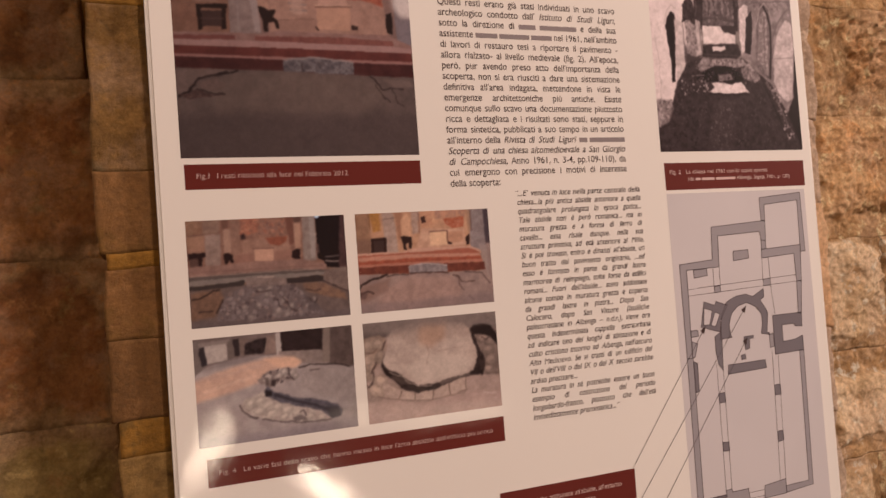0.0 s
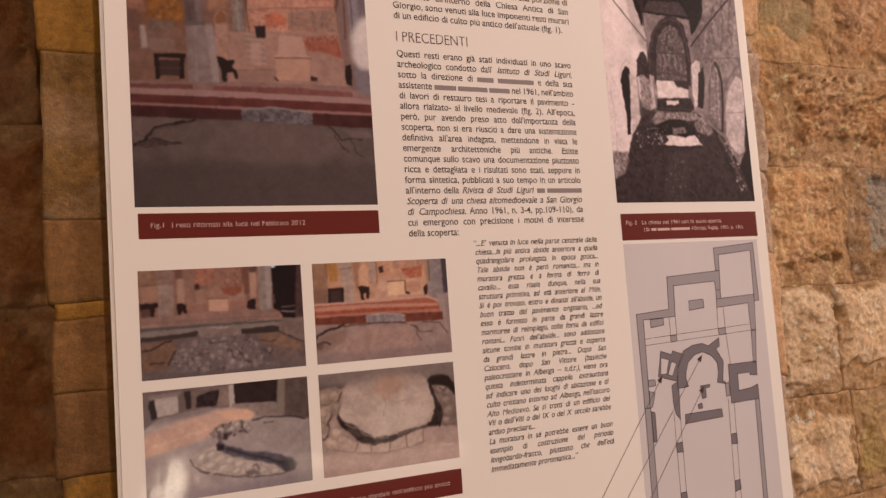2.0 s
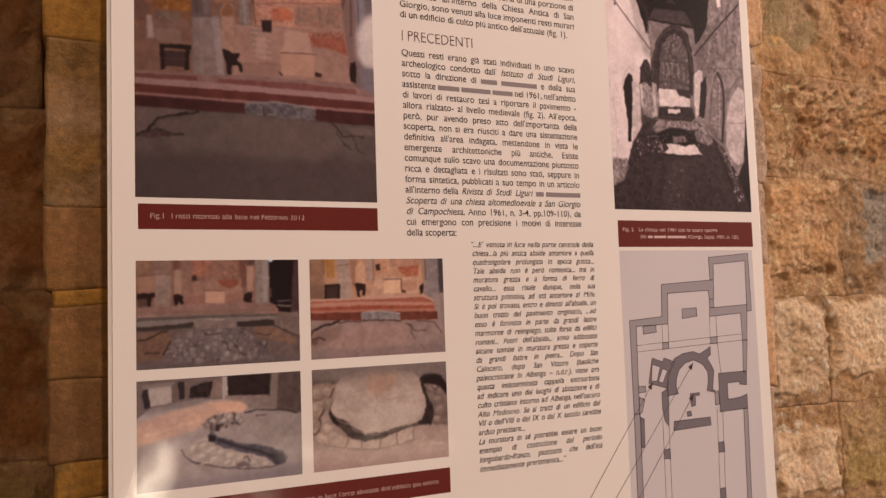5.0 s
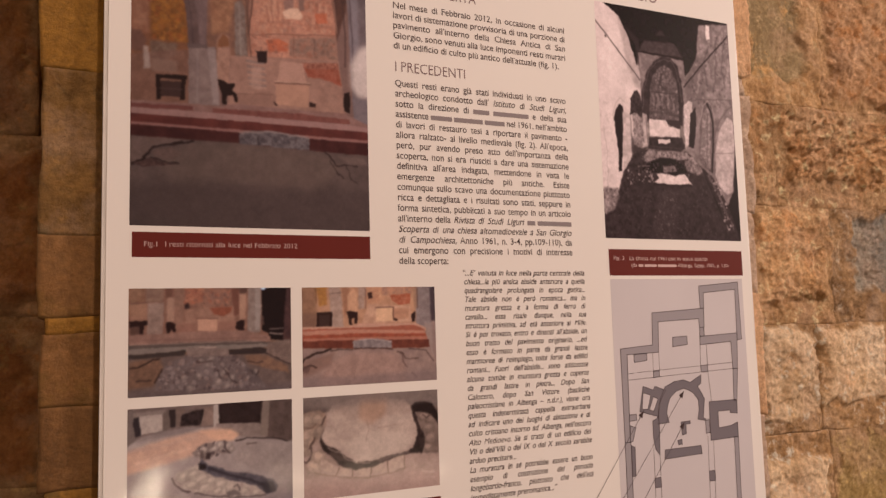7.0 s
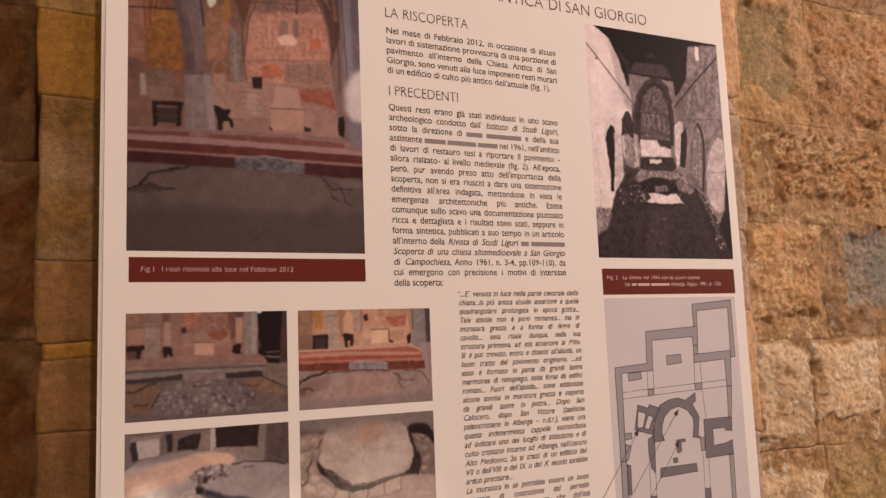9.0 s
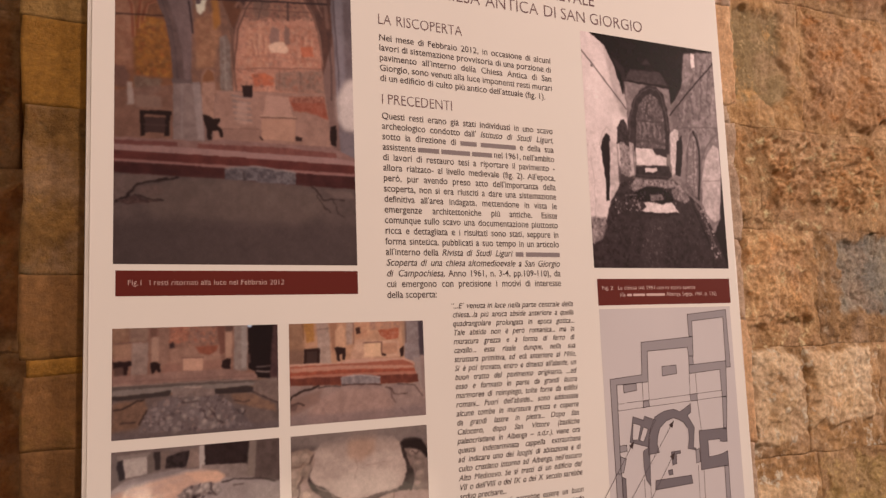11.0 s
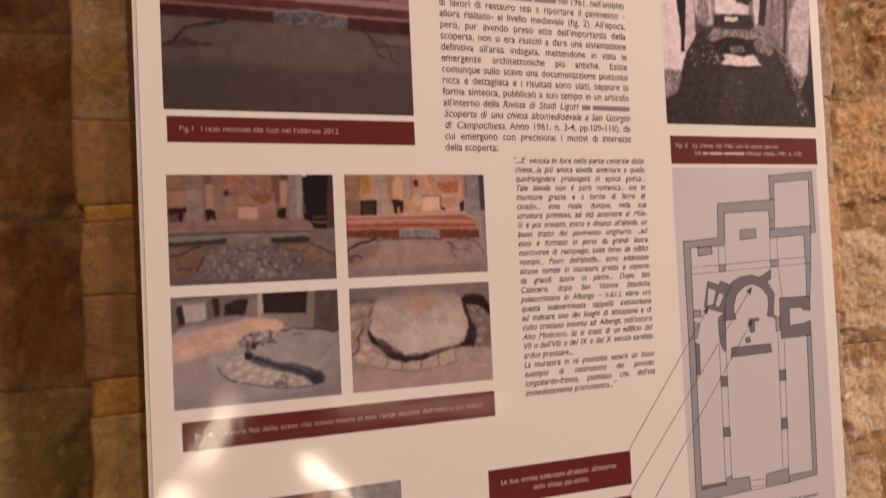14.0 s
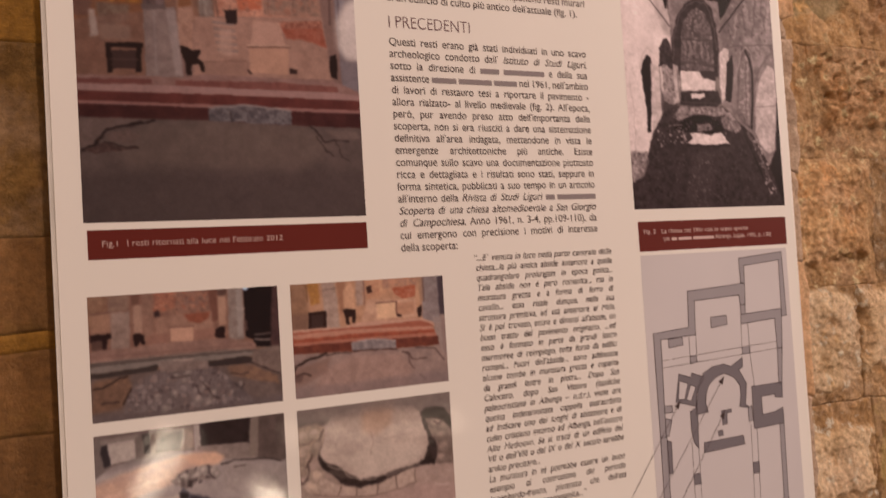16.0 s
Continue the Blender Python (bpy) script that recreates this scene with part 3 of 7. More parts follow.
    p.poly([(0.0224, 0.2734), (0.0614, 0.2789), (0.0624, 0.2379), (0.0605, 0.1593), (0.0559, 0.1580), (0.0537, 0.1867), (0.0487, 0.2102), (0.0408, 0.2324), (0.0320, 0.2485)], (0.51, 0.39, 0.38), 1.0, 1, (0.45, 0.34, 0.33), 16)
    p.line([(-0.0072, 0.2495), (0.0043, 0.2549), (0.0167, 0.2540), (0.0273, 0.2449), (0.0362, 0.2299), (0.0436, 0.2097), (0.0482, 0.1862), (0.0503, 0.1586)], 1.0, (0.30, 0.22, 0.23), 0.7, 0.6)
    # the vault over the choir
    p.poly([(0.0635, 0.2843), (0.1930, 0.3031), (0.1885, 0.2087), (0.1757, 0.1647), (0.0987, 0.1598), (0.0864, 0.2407), (0.0633, 0.2380)], (0.38, 0.235, 0.20), 1, 1, (0.32, 0.20, 0.18), 14)
    p.poly([(0.0644, 0.2845), (0.0828, 0.2872), (0.0888, 0.2566), (0.0767, 0.2396), (0.0632, 0.2329)], (0.50, 0.35, 0.30), 2, 0.9, (0.42, 0.30, 0.27), 8)
    p.poly([(0.0888, 0.2535), (0.0983, 0.2442), (0.1058, 0.2304), (0.0974, 0.2119), (0.0909, 0.2257), (0.0845, 0.2405)], (0.42, 0.24, 0.17), 1.6, 0.9)
    p.poly([(0.1377, 0.2702), (0.1481, 0.2672), (0.1552, 0.2595), (0.1436, 0.2602)], (0.24, 0.15, 0.12), 1.2, 0.9)
    p.poly([(0.1072, 0.2747), (0.1274, 0.2689), (0.1218, 0.2575), (0.1103, 0.2435), (0.1017, 0.2582)], (0.44, 0.26, 0.20), 2.2, 0.8)
    p.poly([(0.1627, 0.2877), (0.1813, 0.2903), (0.1837, 0.2464), (0.1747, 0.2400), (0.1670, 0.2609)], (0.46, 0.32, 0.28), 1.8, 0.8)
    # the painted end wall
    wall_arch = [(0.0956, 0.1535), (0.0991, 0.2059), (0.1047, 0.2261), (0.1133, 0.2438), (0.1238, 0.2546), (0.1353, 0.2592), (0.1478, 0.2586), (0.1601, 0.2503), (0.1692, 0.2361), (0.1748, 0.2172), (0.1782, 0.1970), (0.1797, 0.1585)]
    p.poly(wall_arch, (0.76, 0.51, 0.425), 1.0, 1, (0.67, 0.44, 0.365), 14)
    p.poly([(0.1056, 0.2231), (0.1143, 0.2429), (0.1248, 0.2531), (0.1352, 0.2570), (0.1477, 0.2564), (0.1590, 0.2480), (0.1679, 0.2327), (0.1518, 0.2268), (0.1207, 0.2246)], (0.52, 0.335, 0.285), 1.8, 0.9, (0.60, 0.40, 0.33), 7)
    p.poly([(0.1143, 0.2439), (0.1247, 0.2526), (0.1318, 0.2502), (0.1300, 0.2266), (0.1166, 0.2232)], (0.44, 0.32, 0.28), 2.0, 0.7)
    p.poly([(0.1084, 0.2171), (0.1308, 0.2225), (0.1272, 0.1792), (0.1071, 0.1757)], (0.79, 0.545, 0.45), 3, 0.8, (0.68, 0.44, 0.35), 6)
    p.poly([(0.1462, 0.2198), (0.1739, 0.2203), (0.1766, 0.1861), (0.1458, 0.1816)], (0.77, 0.515, 0.425), 3, 0.8, (0.66, 0.41, 0.33), 6)
    p.scatter([(0.1056, 0.2220), (0.1732, 0.2289), (0.1764, 0.1807), (0.1001, 0.1741)], [(0.84, 0.61, 0.51), (0.54, 0.36, 0.31), (0.72, 0.42, 0.33), (0.62, 0.46, 0.40)], 300, 2.2, 3, 0.26)
    p.scatter([(0.1094, 0.2486), (0.1622, 0.2495), (0.1710, 0.2287), (0.1055, 0.2199)], [(0.62, 0.43, 0.36), (0.38, 0.25, 0.22), (0.50, 0.36, 0.31)], 150, 2.0, 36, 0.4)
    p.poly([(0.1327, 0.2185), (0.1383, 0.2158), (0.1392, 0.1990), (0.1320, 0.1984), (0.1292, 0.2065)], (0.52, 0.38, 0.35), 1.2, 0.75)
    p.poly([(0.1442, 0.2207), (0.1483, 0.2179), (0.1488, 0.2041), (0.1435, 0.2015)], (0.48, 0.35, 0.32), 1.2, 0.8)
    p.poly([(0.1279, 0.1991), (0.1353, 0.2039), (0.1425, 0.2046), (0.1475, 0.1976), (0.1453, 0.1943), (0.1308, 0.1931)], (0.89, 0.69, 0.59), 1.2, 0.9)
    for s in ([(0.1130, 0.2040), (0.1155, 0.1887)], [(0.1182, 0.2087), (0.1195, 0.1880)], [(0.1242, 0.2071), (0.1247, 0.1925)], [(0.1533, 0.2119), (0.1547, 0.1950)], [(0.1606, 0.2116), (0.1609, 0.1924)], [(0.1680, 0.2090), (0.1679, 0.1940)]):
        p.line(s, 1.8, (0.56, 0.35, 0.29), 0.9, 0.6, 1.6)
        p.line([(x + 0.002, z) for x, z in s], 1.6, (0.84, 0.61, 0.51), 0.9, 0.5, 1.6)
    p.line([(0.1044, 0.1857), (0.1276, 0.1897), (0.1492, 0.1893), (0.1759, 0.1925)], 1.6, (0.58, 0.38, 0.32), 1.0, 0.5, 2.0)
    p.poly([(0.1587, 0.2018), (0.1699, 0.2038), (0.1706, 0.1942), (0.1598, 0.1923)], (0.74, 0.36, 0.25), 1.4, 0.7)
    p.line([(0.0982, 0.1740), (0.1344, 0.1787), (0.1787, 0.1830)], 1.4, (0.52, 0.33, 0.28), 0.8, 0.7, 1.0)
    p.poly([(0.1129, 0.1709), (0.1250, 0.1739), (0.1330, 0.1703), (0.1327, 0.1625), (0.1155, 0.1608)], (0.76, 0.39, 0.27), 1.2, 0.85, (0.66, 0.33, 0.24), 5)
    p.poly([(0.1342, 0.1756), (0.1786, 0.1820), (0.1798, 0.1596), (0.1346, 0.1579)], (0.51, 0.385, 0.34), 1.6, 0.85, (0.60, 0.42, 0.36), 6)
    p.scatter([(0.0992, 0.1751), (0.1786, 0.1820), (0.1798, 0.1607), (0.0986, 0.1547)], [(0.68, 0.48, 0.41), (0.40, 0.28, 0.25), (0.62, 0.36, 0.29)], 110, 2.2, 37, 0.3)
    p.line([(0.1384, 0.1769), (0.1378, 0.1602)], 1.0, (0.36, 0.25, 0.23), 0.6, 0.5)
    p.line([(0.1576, 0.1772), (0.1576, 0.1625)], 1.0, (0.38, 0.26, 0.24), 0.6, 0.5)
    # ribs and the rods across
    for s in ([(0.0962, 0.1749), (0.1003, 0.2122), (0.1069, 0.2316), (0.1175, 0.2485), (0.1269, 0.2571), (0.1364, 0.2609), (0.1489, 0.2603), (0.1613, 0.2521), (0.1713, 0.2364), (0.1769, 0.2163), (0.1799, 0.1864)], [(0.0999, 0.2318), (0.1105, 0.2519), (0.1243, 0.2706), (0.1352, 0.2850)], [(0.1385, 0.2898), (0.1538, 0.2767), (0.1692, 0.2612), (0.1799, 0.2351)]):
        p.line(s, 2.6, (0.60, 0.41, 0.35), 0.9, 0.75)
        p.line([(x + 0.0014, z - 0.001) for x, z in s], 1.3, (0.29, 0.18, 0.16), 0.7, 0.75)
    p.line([(0.0837, 0.2820), (0.0928, 0.2571), (0.1058, 0.2304)], 3.4, (0.52, 0.34, 0.28), 1.3, 0.7)
    p.line([(0.1871, 0.2967), (0.1820, 0.2572), (0.1849, 0.2247)], 3.6, (0.54, 0.37, 0.32), 1.3, 0.7)
    p.line([(0.1214, 0.2458), (0.1232, 0.2386), (0.1207, 0.2236)], 1.2, (0.34, 0.24, 0.22), 0.7, 0.7, 1.5)
    p.line([(0.1471, 0.2423), (0.1470, 0.2263)], 2.0, (0.28, 0.19, 0.18), 0.6, 0.8)
    # the lit side of the choir
    p.poly([(0.0633, 0.2350), (0.0730, 0.2433), (0.0864, 0.2376), (0.0973, 0.2108), (0.0974, 0.1495), (0.0612, 0.1475)], (0.53, 0.355, 0.29), 1.2, 1, (0.46, 0.31, 0.26), 9)
    p.poly([(0.0647, 0.2158), (0.0743, 0.2198), (0.0851, 0.2282), (0.0864, 0.2047), (0.0807, 0.1737), (0.0655, 0.1696)], (0.66, 0.45, 0.34), 2.2, 0.9, (0.56, 0.36, 0.27), 8)
    p.poly([(0.0785, 0.2347), (0.0844, 0.2374), (0.0867, 0.2150), (0.0807, 0.2072)], (0.66, 0.40, 0.18), 1.6, 0.8)
    p.poly([(0.0651, 0.2321), (0.0699, 0.2347), (0.0736, 0.2475), (0.0759, 0.2457), (0.0752, 0.2363), (0.0734, 0.2238), (0.0686, 0.2193), (0.0653, 0.2220)], (0.98, 0.90, 0.80), 1.2, 0.85, None, 14, 1.4)
    p.poly([(0.0651, 0.2331), (0.0699, 0.2337), (0.0688, 0.2295), (0.0655, 0.2291)], (0.30, 0.22, 0.24), 0.7, 0.9)
    p.poly([(0.0701, 0.1659), (0.0750, 0.1723), (0.0806, 0.1697), (0.0821, 0.1537), (0.0803, 0.1237), (0.0690, 0.1232)], (0.68, 0.49, 0.42), 0.9, 1, (0.60, 0.42, 0.36), 7)
    p.poly([(0.0710, 0.1650), (0.0754, 0.1718), (0.0797, 0.1691), (0.0809, 0.1606), (0.0708, 0.1590)], (0.50, 0.30, 0.20), 1.0, 0.9)
    p.poly([(0.0853, 0.2015), (0.0913, 0.2051), (0.0949, 0.1952), (0.0965, 0.1515), (0.0859, 0.1509)], (0.55, 0.46, 0.43), 1.2, 0.9, (0.46, 0.36, 0.33), 6)
    p.line([(0.0892, 0.1998), (0.0908, 0.1542)], 1.3, (0.68, 0.58, 0.54), 0.9, 0.6)
    p.line([(0.0954, 0.2107), (0.0974, 0.1800), (0.0995, 0.1537)], 1.4, (0.36, 0.24, 0.21), 0.8, 0.7)
    p.line([(0.0537, 0.2696), (0.0582, 0.2609), (0.0613, 0.2511), (0.0614, 0.2348)], 1.5, (0.22, 0.15, 0.16), 0.5)
    p.line([(0.0594, 0.2305), (0.0614, 0.2155), (0.0625, 0.2025)], 1.4, (0.22, 0.15, 0.16), 0.5)
    p.line([(0.0613, 0.2337), (0.1848, 0.2471)], 1.5, (0.20, 0.12, 0.12), 0.5)
    p.line([(0.1039, 0.2312), (0.1789, 0.2372)], 0.9, (0.38, 0.24, 0.21), 0.5, 0.8)
    # the lower wall, the altar and the seats
    p.poly([(0.0821, 0.1527), (0.1808, 0.1597), (0.1871, 0.1091), (0.0789, 0.1078)], (0.66, 0.475, 0.415), 1.2, 0.97, (0.60, 0.425, 0.37), 14)
    for k in range(5):
        p.line([(0.0958 + 0.0006 * k, 0.1500 - 0.0052 * k), (0.1108 + 0.0005 * k, 0.1492 - 0.0052 * k)], 1.7, (0.52, 0.42, 0.40), 0.7, 0.75)
        p.line([(0.0958 + 0.0006 * k, 0.1478 - 0.0052 * k), (0.1108 + 0.0005 * k, 0.1470 - 0.0052 * k)], 0.8, (0.76, 0.59, 0.53), 0.6, 0.6)
    p.poly([(0.1002, 0.1446), (0.1091, 0.1451), (0.1084, 0.1238), (0.0996, 0.1245)], (0.72, 0.54, 0.48), 1.5, 0.7)
    p.poly([(0.1046, 0.1596), (0.1135, 0.1607), (0.1137, 0.1495), (0.1053, 0.1495)], (0.17, 0.10, 0.10), 0.5)
    p.poly([(0.0878, 0.1190), (0.1211, 0.1203), (0.1208, 0.1111), (0.0885, 0.1091)], (0.58, 0.41, 0.36), 1.2, 0.8)
    p.line([(0.0878, 0.1190), (0.1192, 0.1212)], 0.9, (0.44, 0.29, 0.26), 0.6, 0.6)
    p.poly([(0.1457, 0.1523), (0.1796, 0.1559), (0.1835, 0.1348), (0.1734, 0.1381), (0.1619, 0.1407), (0.1514, 0.1401)], (0.56, 0.265, 0.20), 0.9, 0.95, (0.62, 0.34, 0.27), 6)
    p.poly([(0.1447, 0.1538), (0.1797, 0.1575), (0.1804, 0.1511), (0.1497, 0.1484)], (0.66, 0.42, 0.35), 0.8, 0.8, (0.50, 0.28, 0.23), 4)
    p.poly([(0.1263, 0.1533), (0.1468, 0.1534), (0.1502, 0.1349), (0.1226, 0.1336)], (0.73, 0.53, 0.465), 1.0, 0.9)
    p.poly([(0.1220, 0.1320), (0.1522, 0.1334), (0.1518, 0.1122), (0.1213, 0.1122)], (0.71, 0.505, 0.425), 0.5)
    p.line([(0.1206, 0.1325), (0.1532, 0.1340)], 1.4, (0.42, 0.27, 0.23), 0.4, 0.9)
    p.line([(0.1206, 0.1335), (0.1533, 0.1350)], 1.0, (0.80, 0.61, 0.53), 0.4, 0.8)
    p.poly([(0.1526, 0.1173), (0.1588, 0.1160), (0.1586, 0.1129), (0.1524, 0.1127)], (0.22, 0.13, 0.12), 0.6)
    p.line([(0.1204, 0.1142), (0.1223, 0.1117)], 1.5, (0.22, 0.13, 0.12), 0.6)
    p.poly([(0.0462, 0.1564), (0.0689, 0.1589), (0.0723, 0.1066), (0.0464, 0.1048)], (0.57, 0.455, 0.43), 0.8, 1, (0.50, 0.39, 0.37), 9)
    p.poly([(0.0448, 0.1593), (0.0615, 0.1604), (0.0623, 0.1569), (0.0457, 0.1554)], (0.40, 0.31, 0.30), 0.7, 0.9)
    p.poly([(0.0623, 0.1564), (0.0689, 0.1569), (0.0723, 0.1076), (0.0667, 0.1074)], (0.64, 0.53, 0.51), 1.2, 0.7)
    p.line([(0.0539, 0.1539), (0.0538, 0.1089)], 1.0, (0.64, 0.54, 0.53), 0.8, 0.5)
    dark = (0.15, 0.085, 0.08)
    p.poly([(0.0217, 0.1241), (0.0423, 0.1250), (0.0420, 0.1114), (0.0224, 0.1107)], (0.25, 0.16, 0.15), 0.8)
    p.poly([(0.0196, 0.1297), (0.0452, 0.1309), (0.0451, 0.1270), (0.0200, 0.1259)], dark, 0.5)
    p.poly([(0.0200, 0.1278), (0.0236, 0.1280), (0.0241, 0.1079), (0.0202, 0.1073)], dark, 0.5)
    p.poly([(0.0406, 0.1288), (0.0442, 0.1289), (0.0433, 0.1086), (0.0393, 0.1084)], dark, 0.5)
    p.line([(0.0225, 0.1174), (0.0413, 0.1182)], 1.0, (0.36, 0.25, 0.23), 0.6, 0.6)
    p.poly([(0.0706, 0.1302), (0.0757, 0.1294), (0.0795, 0.1271), (0.0852, 0.1283), (0.0856, 0.1259), (0.0831, 0.1218), (0.0873, 0.1180), (0.0876, 0.1110), (0.0852, 0.1109), (0.0839, 0.1169), (0.0787, 0.1162), (0.0780, 0.1082), (0.0747, 0.1081), (0.0740, 0.1185), (0.0718, 0.1243)], dark, 0.5)
    p.poly([(0.1853, 0.1286), (0.1903, 0.1304), (0.1916, 0.1230), (0.1904, 0.1103), (0.1856, 0.1122), (0.1844, 0.1196)], dark, 0.7)
    # the grey pillar with daylight on it
    p.poly([(0.1896, 0.3026), (0.2157, 0.3064), (0.2107, 0.0997), (0.1953, 0.0993), (0.1923, 0.1497), (0.1905, 0.2034), (0.1879, 0.2414)], (0.49, 0.405, 0.41), 0.8, 1, (0.42, 0.335, 0.34), 18)
    p.poly([(0.1911, 0.2638), (0.1995, 0.2538), (0.2013, 0.1771), (0.1926, 0.1550), (0.1916, 0.2035)], (0.55, 0.475, 0.49), 2.2, 0.8)
    p.line([(0.1949, 0.2978), (0.1906, 0.2527), (0.1941, 0.1875), (0.1953, 0.1445)], 1.4, (0.30, 0.22, 0.23), 0.8, 0.7)
    p.poly([(0.1916, 0.1571), (0.2012, 0.1739), (0.2149, 0.1803), (0.2121, 0.1259), (0.1999, 0.1254), (0.1927, 0.1358)], (0.90, 0.78, 0.74), 5.5, 0.9)
    p.poly([(0.1933, 0.1252), (0.2120, 0.1238), (0.2118, 0.0997), (0.1953, 0.0993)], (0.50, 0.42, 0.43), 1.8, 0.8)
    p.line([(0.1847, 0.2192), (0.1875, 0.1869), (0.1871, 0.1547)], 1.6, (0.28, 0.18, 0.17), 0.8, 0.6)
    # altar steps
    p.poly([(-0.0113, 0.1049), (0.0465, 0.1067), (0.0713, 0.1056), (0.0876, 0.1095), (0.1860, 0.1091), (0.2107, 0.0992), (0.2105, 0.0954), (-0.0114, 0.0956)], (0.58, 0.415, 0.385), 0.7, 1, (0.52, 0.36, 0.33), 14)
    p.poly([(-0.0113, 0.1026), (0.0501, 0.1044), (0.0500, 0.1006), (-0.0113, 0.0989)], (0.45, 0.25, 0.23), 0.7)
    p.poly([(0.0666, 0.1040), (0.1418, 0.1057), (0.1901, 0.1039), (0.1910, 0.0992), (0.0665, 0.0996)], (0.44, 0.24, 0.22), 0.7, 1, (0.50, 0.29, 0.26), 10)
    p.poly([(-0.0113, 0.0989), (0.0665, 0.1001), (0.1910, 0.0992), (0.2117, 0.0971), (0.2115, 0.0933), (-0.0114, 0.0942)], (0.62, 0.445, 0.42), 0.5)
    p.poly([(-0.0114, 0.0942), (0.0967, 0.0944), (0.2115, 0.0933), (0.2110, 0.0848), (0.0965, 0.0865), (-0.0114, 0.0868)], (0.40, 0.19, 0.17), 0.5, 1, (0.34, 0.155, 0.145), 16)
    p.poly([(-0.0114, 0.0873), (0.0965, 0.0865), (0.2111, 0.0854), (0.2109, 0.0827), (0.0964, 0.0840), (-0.0115, 0.0850)], (0.57, 0.375, 0.35), 0.5)
    p.poly([(-0.0115, 0.0850), (0.0964, 0.0840), (0.2109, 0.0827), (0.2103, 0.0706), (0.0960, 0.0726), (-0.0116, 0.0744)], (0.29, 0.135, 0.13), 0.5, 1, (0.24, 0.11, 0.11), 14)
    # the floor before them
    p.poly([(-0.0116, 0.0758), (0.0183, 0.0747), (0.0494, 0.0746), (0.0913, 0.0746), (0.1507, 0.0721), (0.2103, 0.0711), (0.2103, -0.0127), (-0.0124, -0.0080)], (0.395, 0.305, 0.285), 0.6, 1, (0.345, 0.265, 0.25), 26)
    p.poly([(0.0457, 0.0722), (0.0961, 0.0741), (0.1610, 0.0712), (0.1814, 0.0569), (0.1595, 0.0346), (0.0352, 0.0363), (0.0224, 0.0551)], (0.43, 0.335, 0.305), 6, 0.8, (0.39, 0.30, 0.275), 20)
    p.poly([(-0.0120, 0.0370), (0.2130, 0.0380), (0.2101, -0.0178), (-0.0124, -0.0080)], (0.315, 0.24, 0.23), 10, 0.9)
    p.poly([(0.0892, 0.0834), (0.1003, 0.0865), (0.1160, 0.0878), (0.1309, 0.0866), (0.1517, 0.0839), (0.1518, 0.0727), (0.1304, 0.0725), (0.1107, 0.0743), (0.0889, 0.0741)], (0.45, 0.385, 0.385), 0.7, 1, (0.31, 0.255, 0.265), 5)
    p.line([(0.0897, 0.0839), (0.1160, 0.0873), (0.1517, 0.0834)], 1.4, (0.58, 0.48, 0.46), 0.5, 0.8, 1.0)
    p.line([(0.1050, 0.0817), (0.1058, 0.0747)], 0.9, (0.22, 0.16, 0.16), 0.5, 0.8)
    p.poly([(-0.0116, 0.0753), (0.0449, 0.0746), (0.0314, 0.0702), (0.0191, 0.0672), (0.0120, 0.0607), (0.0076, 0.0533), (-0.0118, 0.0506)], (0.47, 0.36, 0.335), 1.5, 0.8, (0.41, 0.31, 0.285), 6)
    crack = (0.15, 0.095, 0.095)
    p.line([(0.0494, 0.0736), (0.0377, 0.0716), (0.0287, 0.0682), (0.0173, 0.0654), (0.0138, 0.0607), (0.0094, 0.0551), (0.0025, 0.0514)], 1.8, crack, 0.5, 0.95, 2.0)
    p.line([(0.0413, 0.0726), (0.0341, 0.0697)], 2.6, crack, 0.6, 0.8, 1.5)
    p.poly([(0.0017, 0.0524), (0.0120, 0.0551), (0.0172, 0.0579), (0.0250, 0.0542), (0.0382, 0.0532), (0.0249, 0.0504), (0.0093, 0.0491)], (0.24, 0.155, 0.15), 0.8, 0.9, (0.36, 0.25, 0.23), 4, 1.6)
    p.line([(0.0172, 0.0579), (0.0276, 0.0546), (0.0382, 0.0532)], 1.2, crack, 0.5, 0.85, 1.6)
    p.poly([(0.0155, 0.0626), (0.0314, 0.0673), (0.0402, 0.0626), (0.0338, 0.0560), (0.0207, 0.0579)], (0.45, 0.33, 0.30), 1.5, 0.6, (0.38, 0.28, 0.26), 5)
    p.line([(0.1673, 0.0713), (0.1744, 0.0641), (0.1783, 0.0579), (0.1870, 0.0605), (0.1977, 0.0600)], 1.4, crack, 0.6, 0.75, 2.0)
    p.line([(0.1701, 0.0631), (0.1780, 0.0518), (0.1843, 0.0486)], 1.2, crack, 0.7, 0.6, 2.0)
    p.line([(0.1869, 0.0600), (0.1917, 0.0465), (0.1969, 0.0444)], 1.2, crack, 0.8, 0.5, 2.0)
    p.poly([(0.1767, 0.0693), (0.2036, 0.0684), (0.2077, 0.0621), (0.1881, 0.0621)], (0.48, 0.37, 0.34), 1.8, 0.6)
    p.line([(0.0992, 0.0184), (0.1086, 0.0133), (0.1185, 0.0179)], 3.0, (0.27, 0.205, 0.20), 2.2, 0.5, 3.0)
    p.line([(0.0487, 0.0408), (0.0807, 0.0357), (0.1093, 0.0323)], 4.0, (0.33, 0.25, 0.24), 3.0, 0.5, 4.0)
    p.img *= np.interp(p.z, [0.0, 0.14, 0.20, 0.27], [0.89, 0.89, 0.90, 0.73])[..., None] * np.interp(p.x, [0.0, 0.06, 0.12], [0.90, 0.94, 1.0])[..., None]
    p.mottle(0.045)
    p.put("colour photograph of a frescoed choir above red steps")


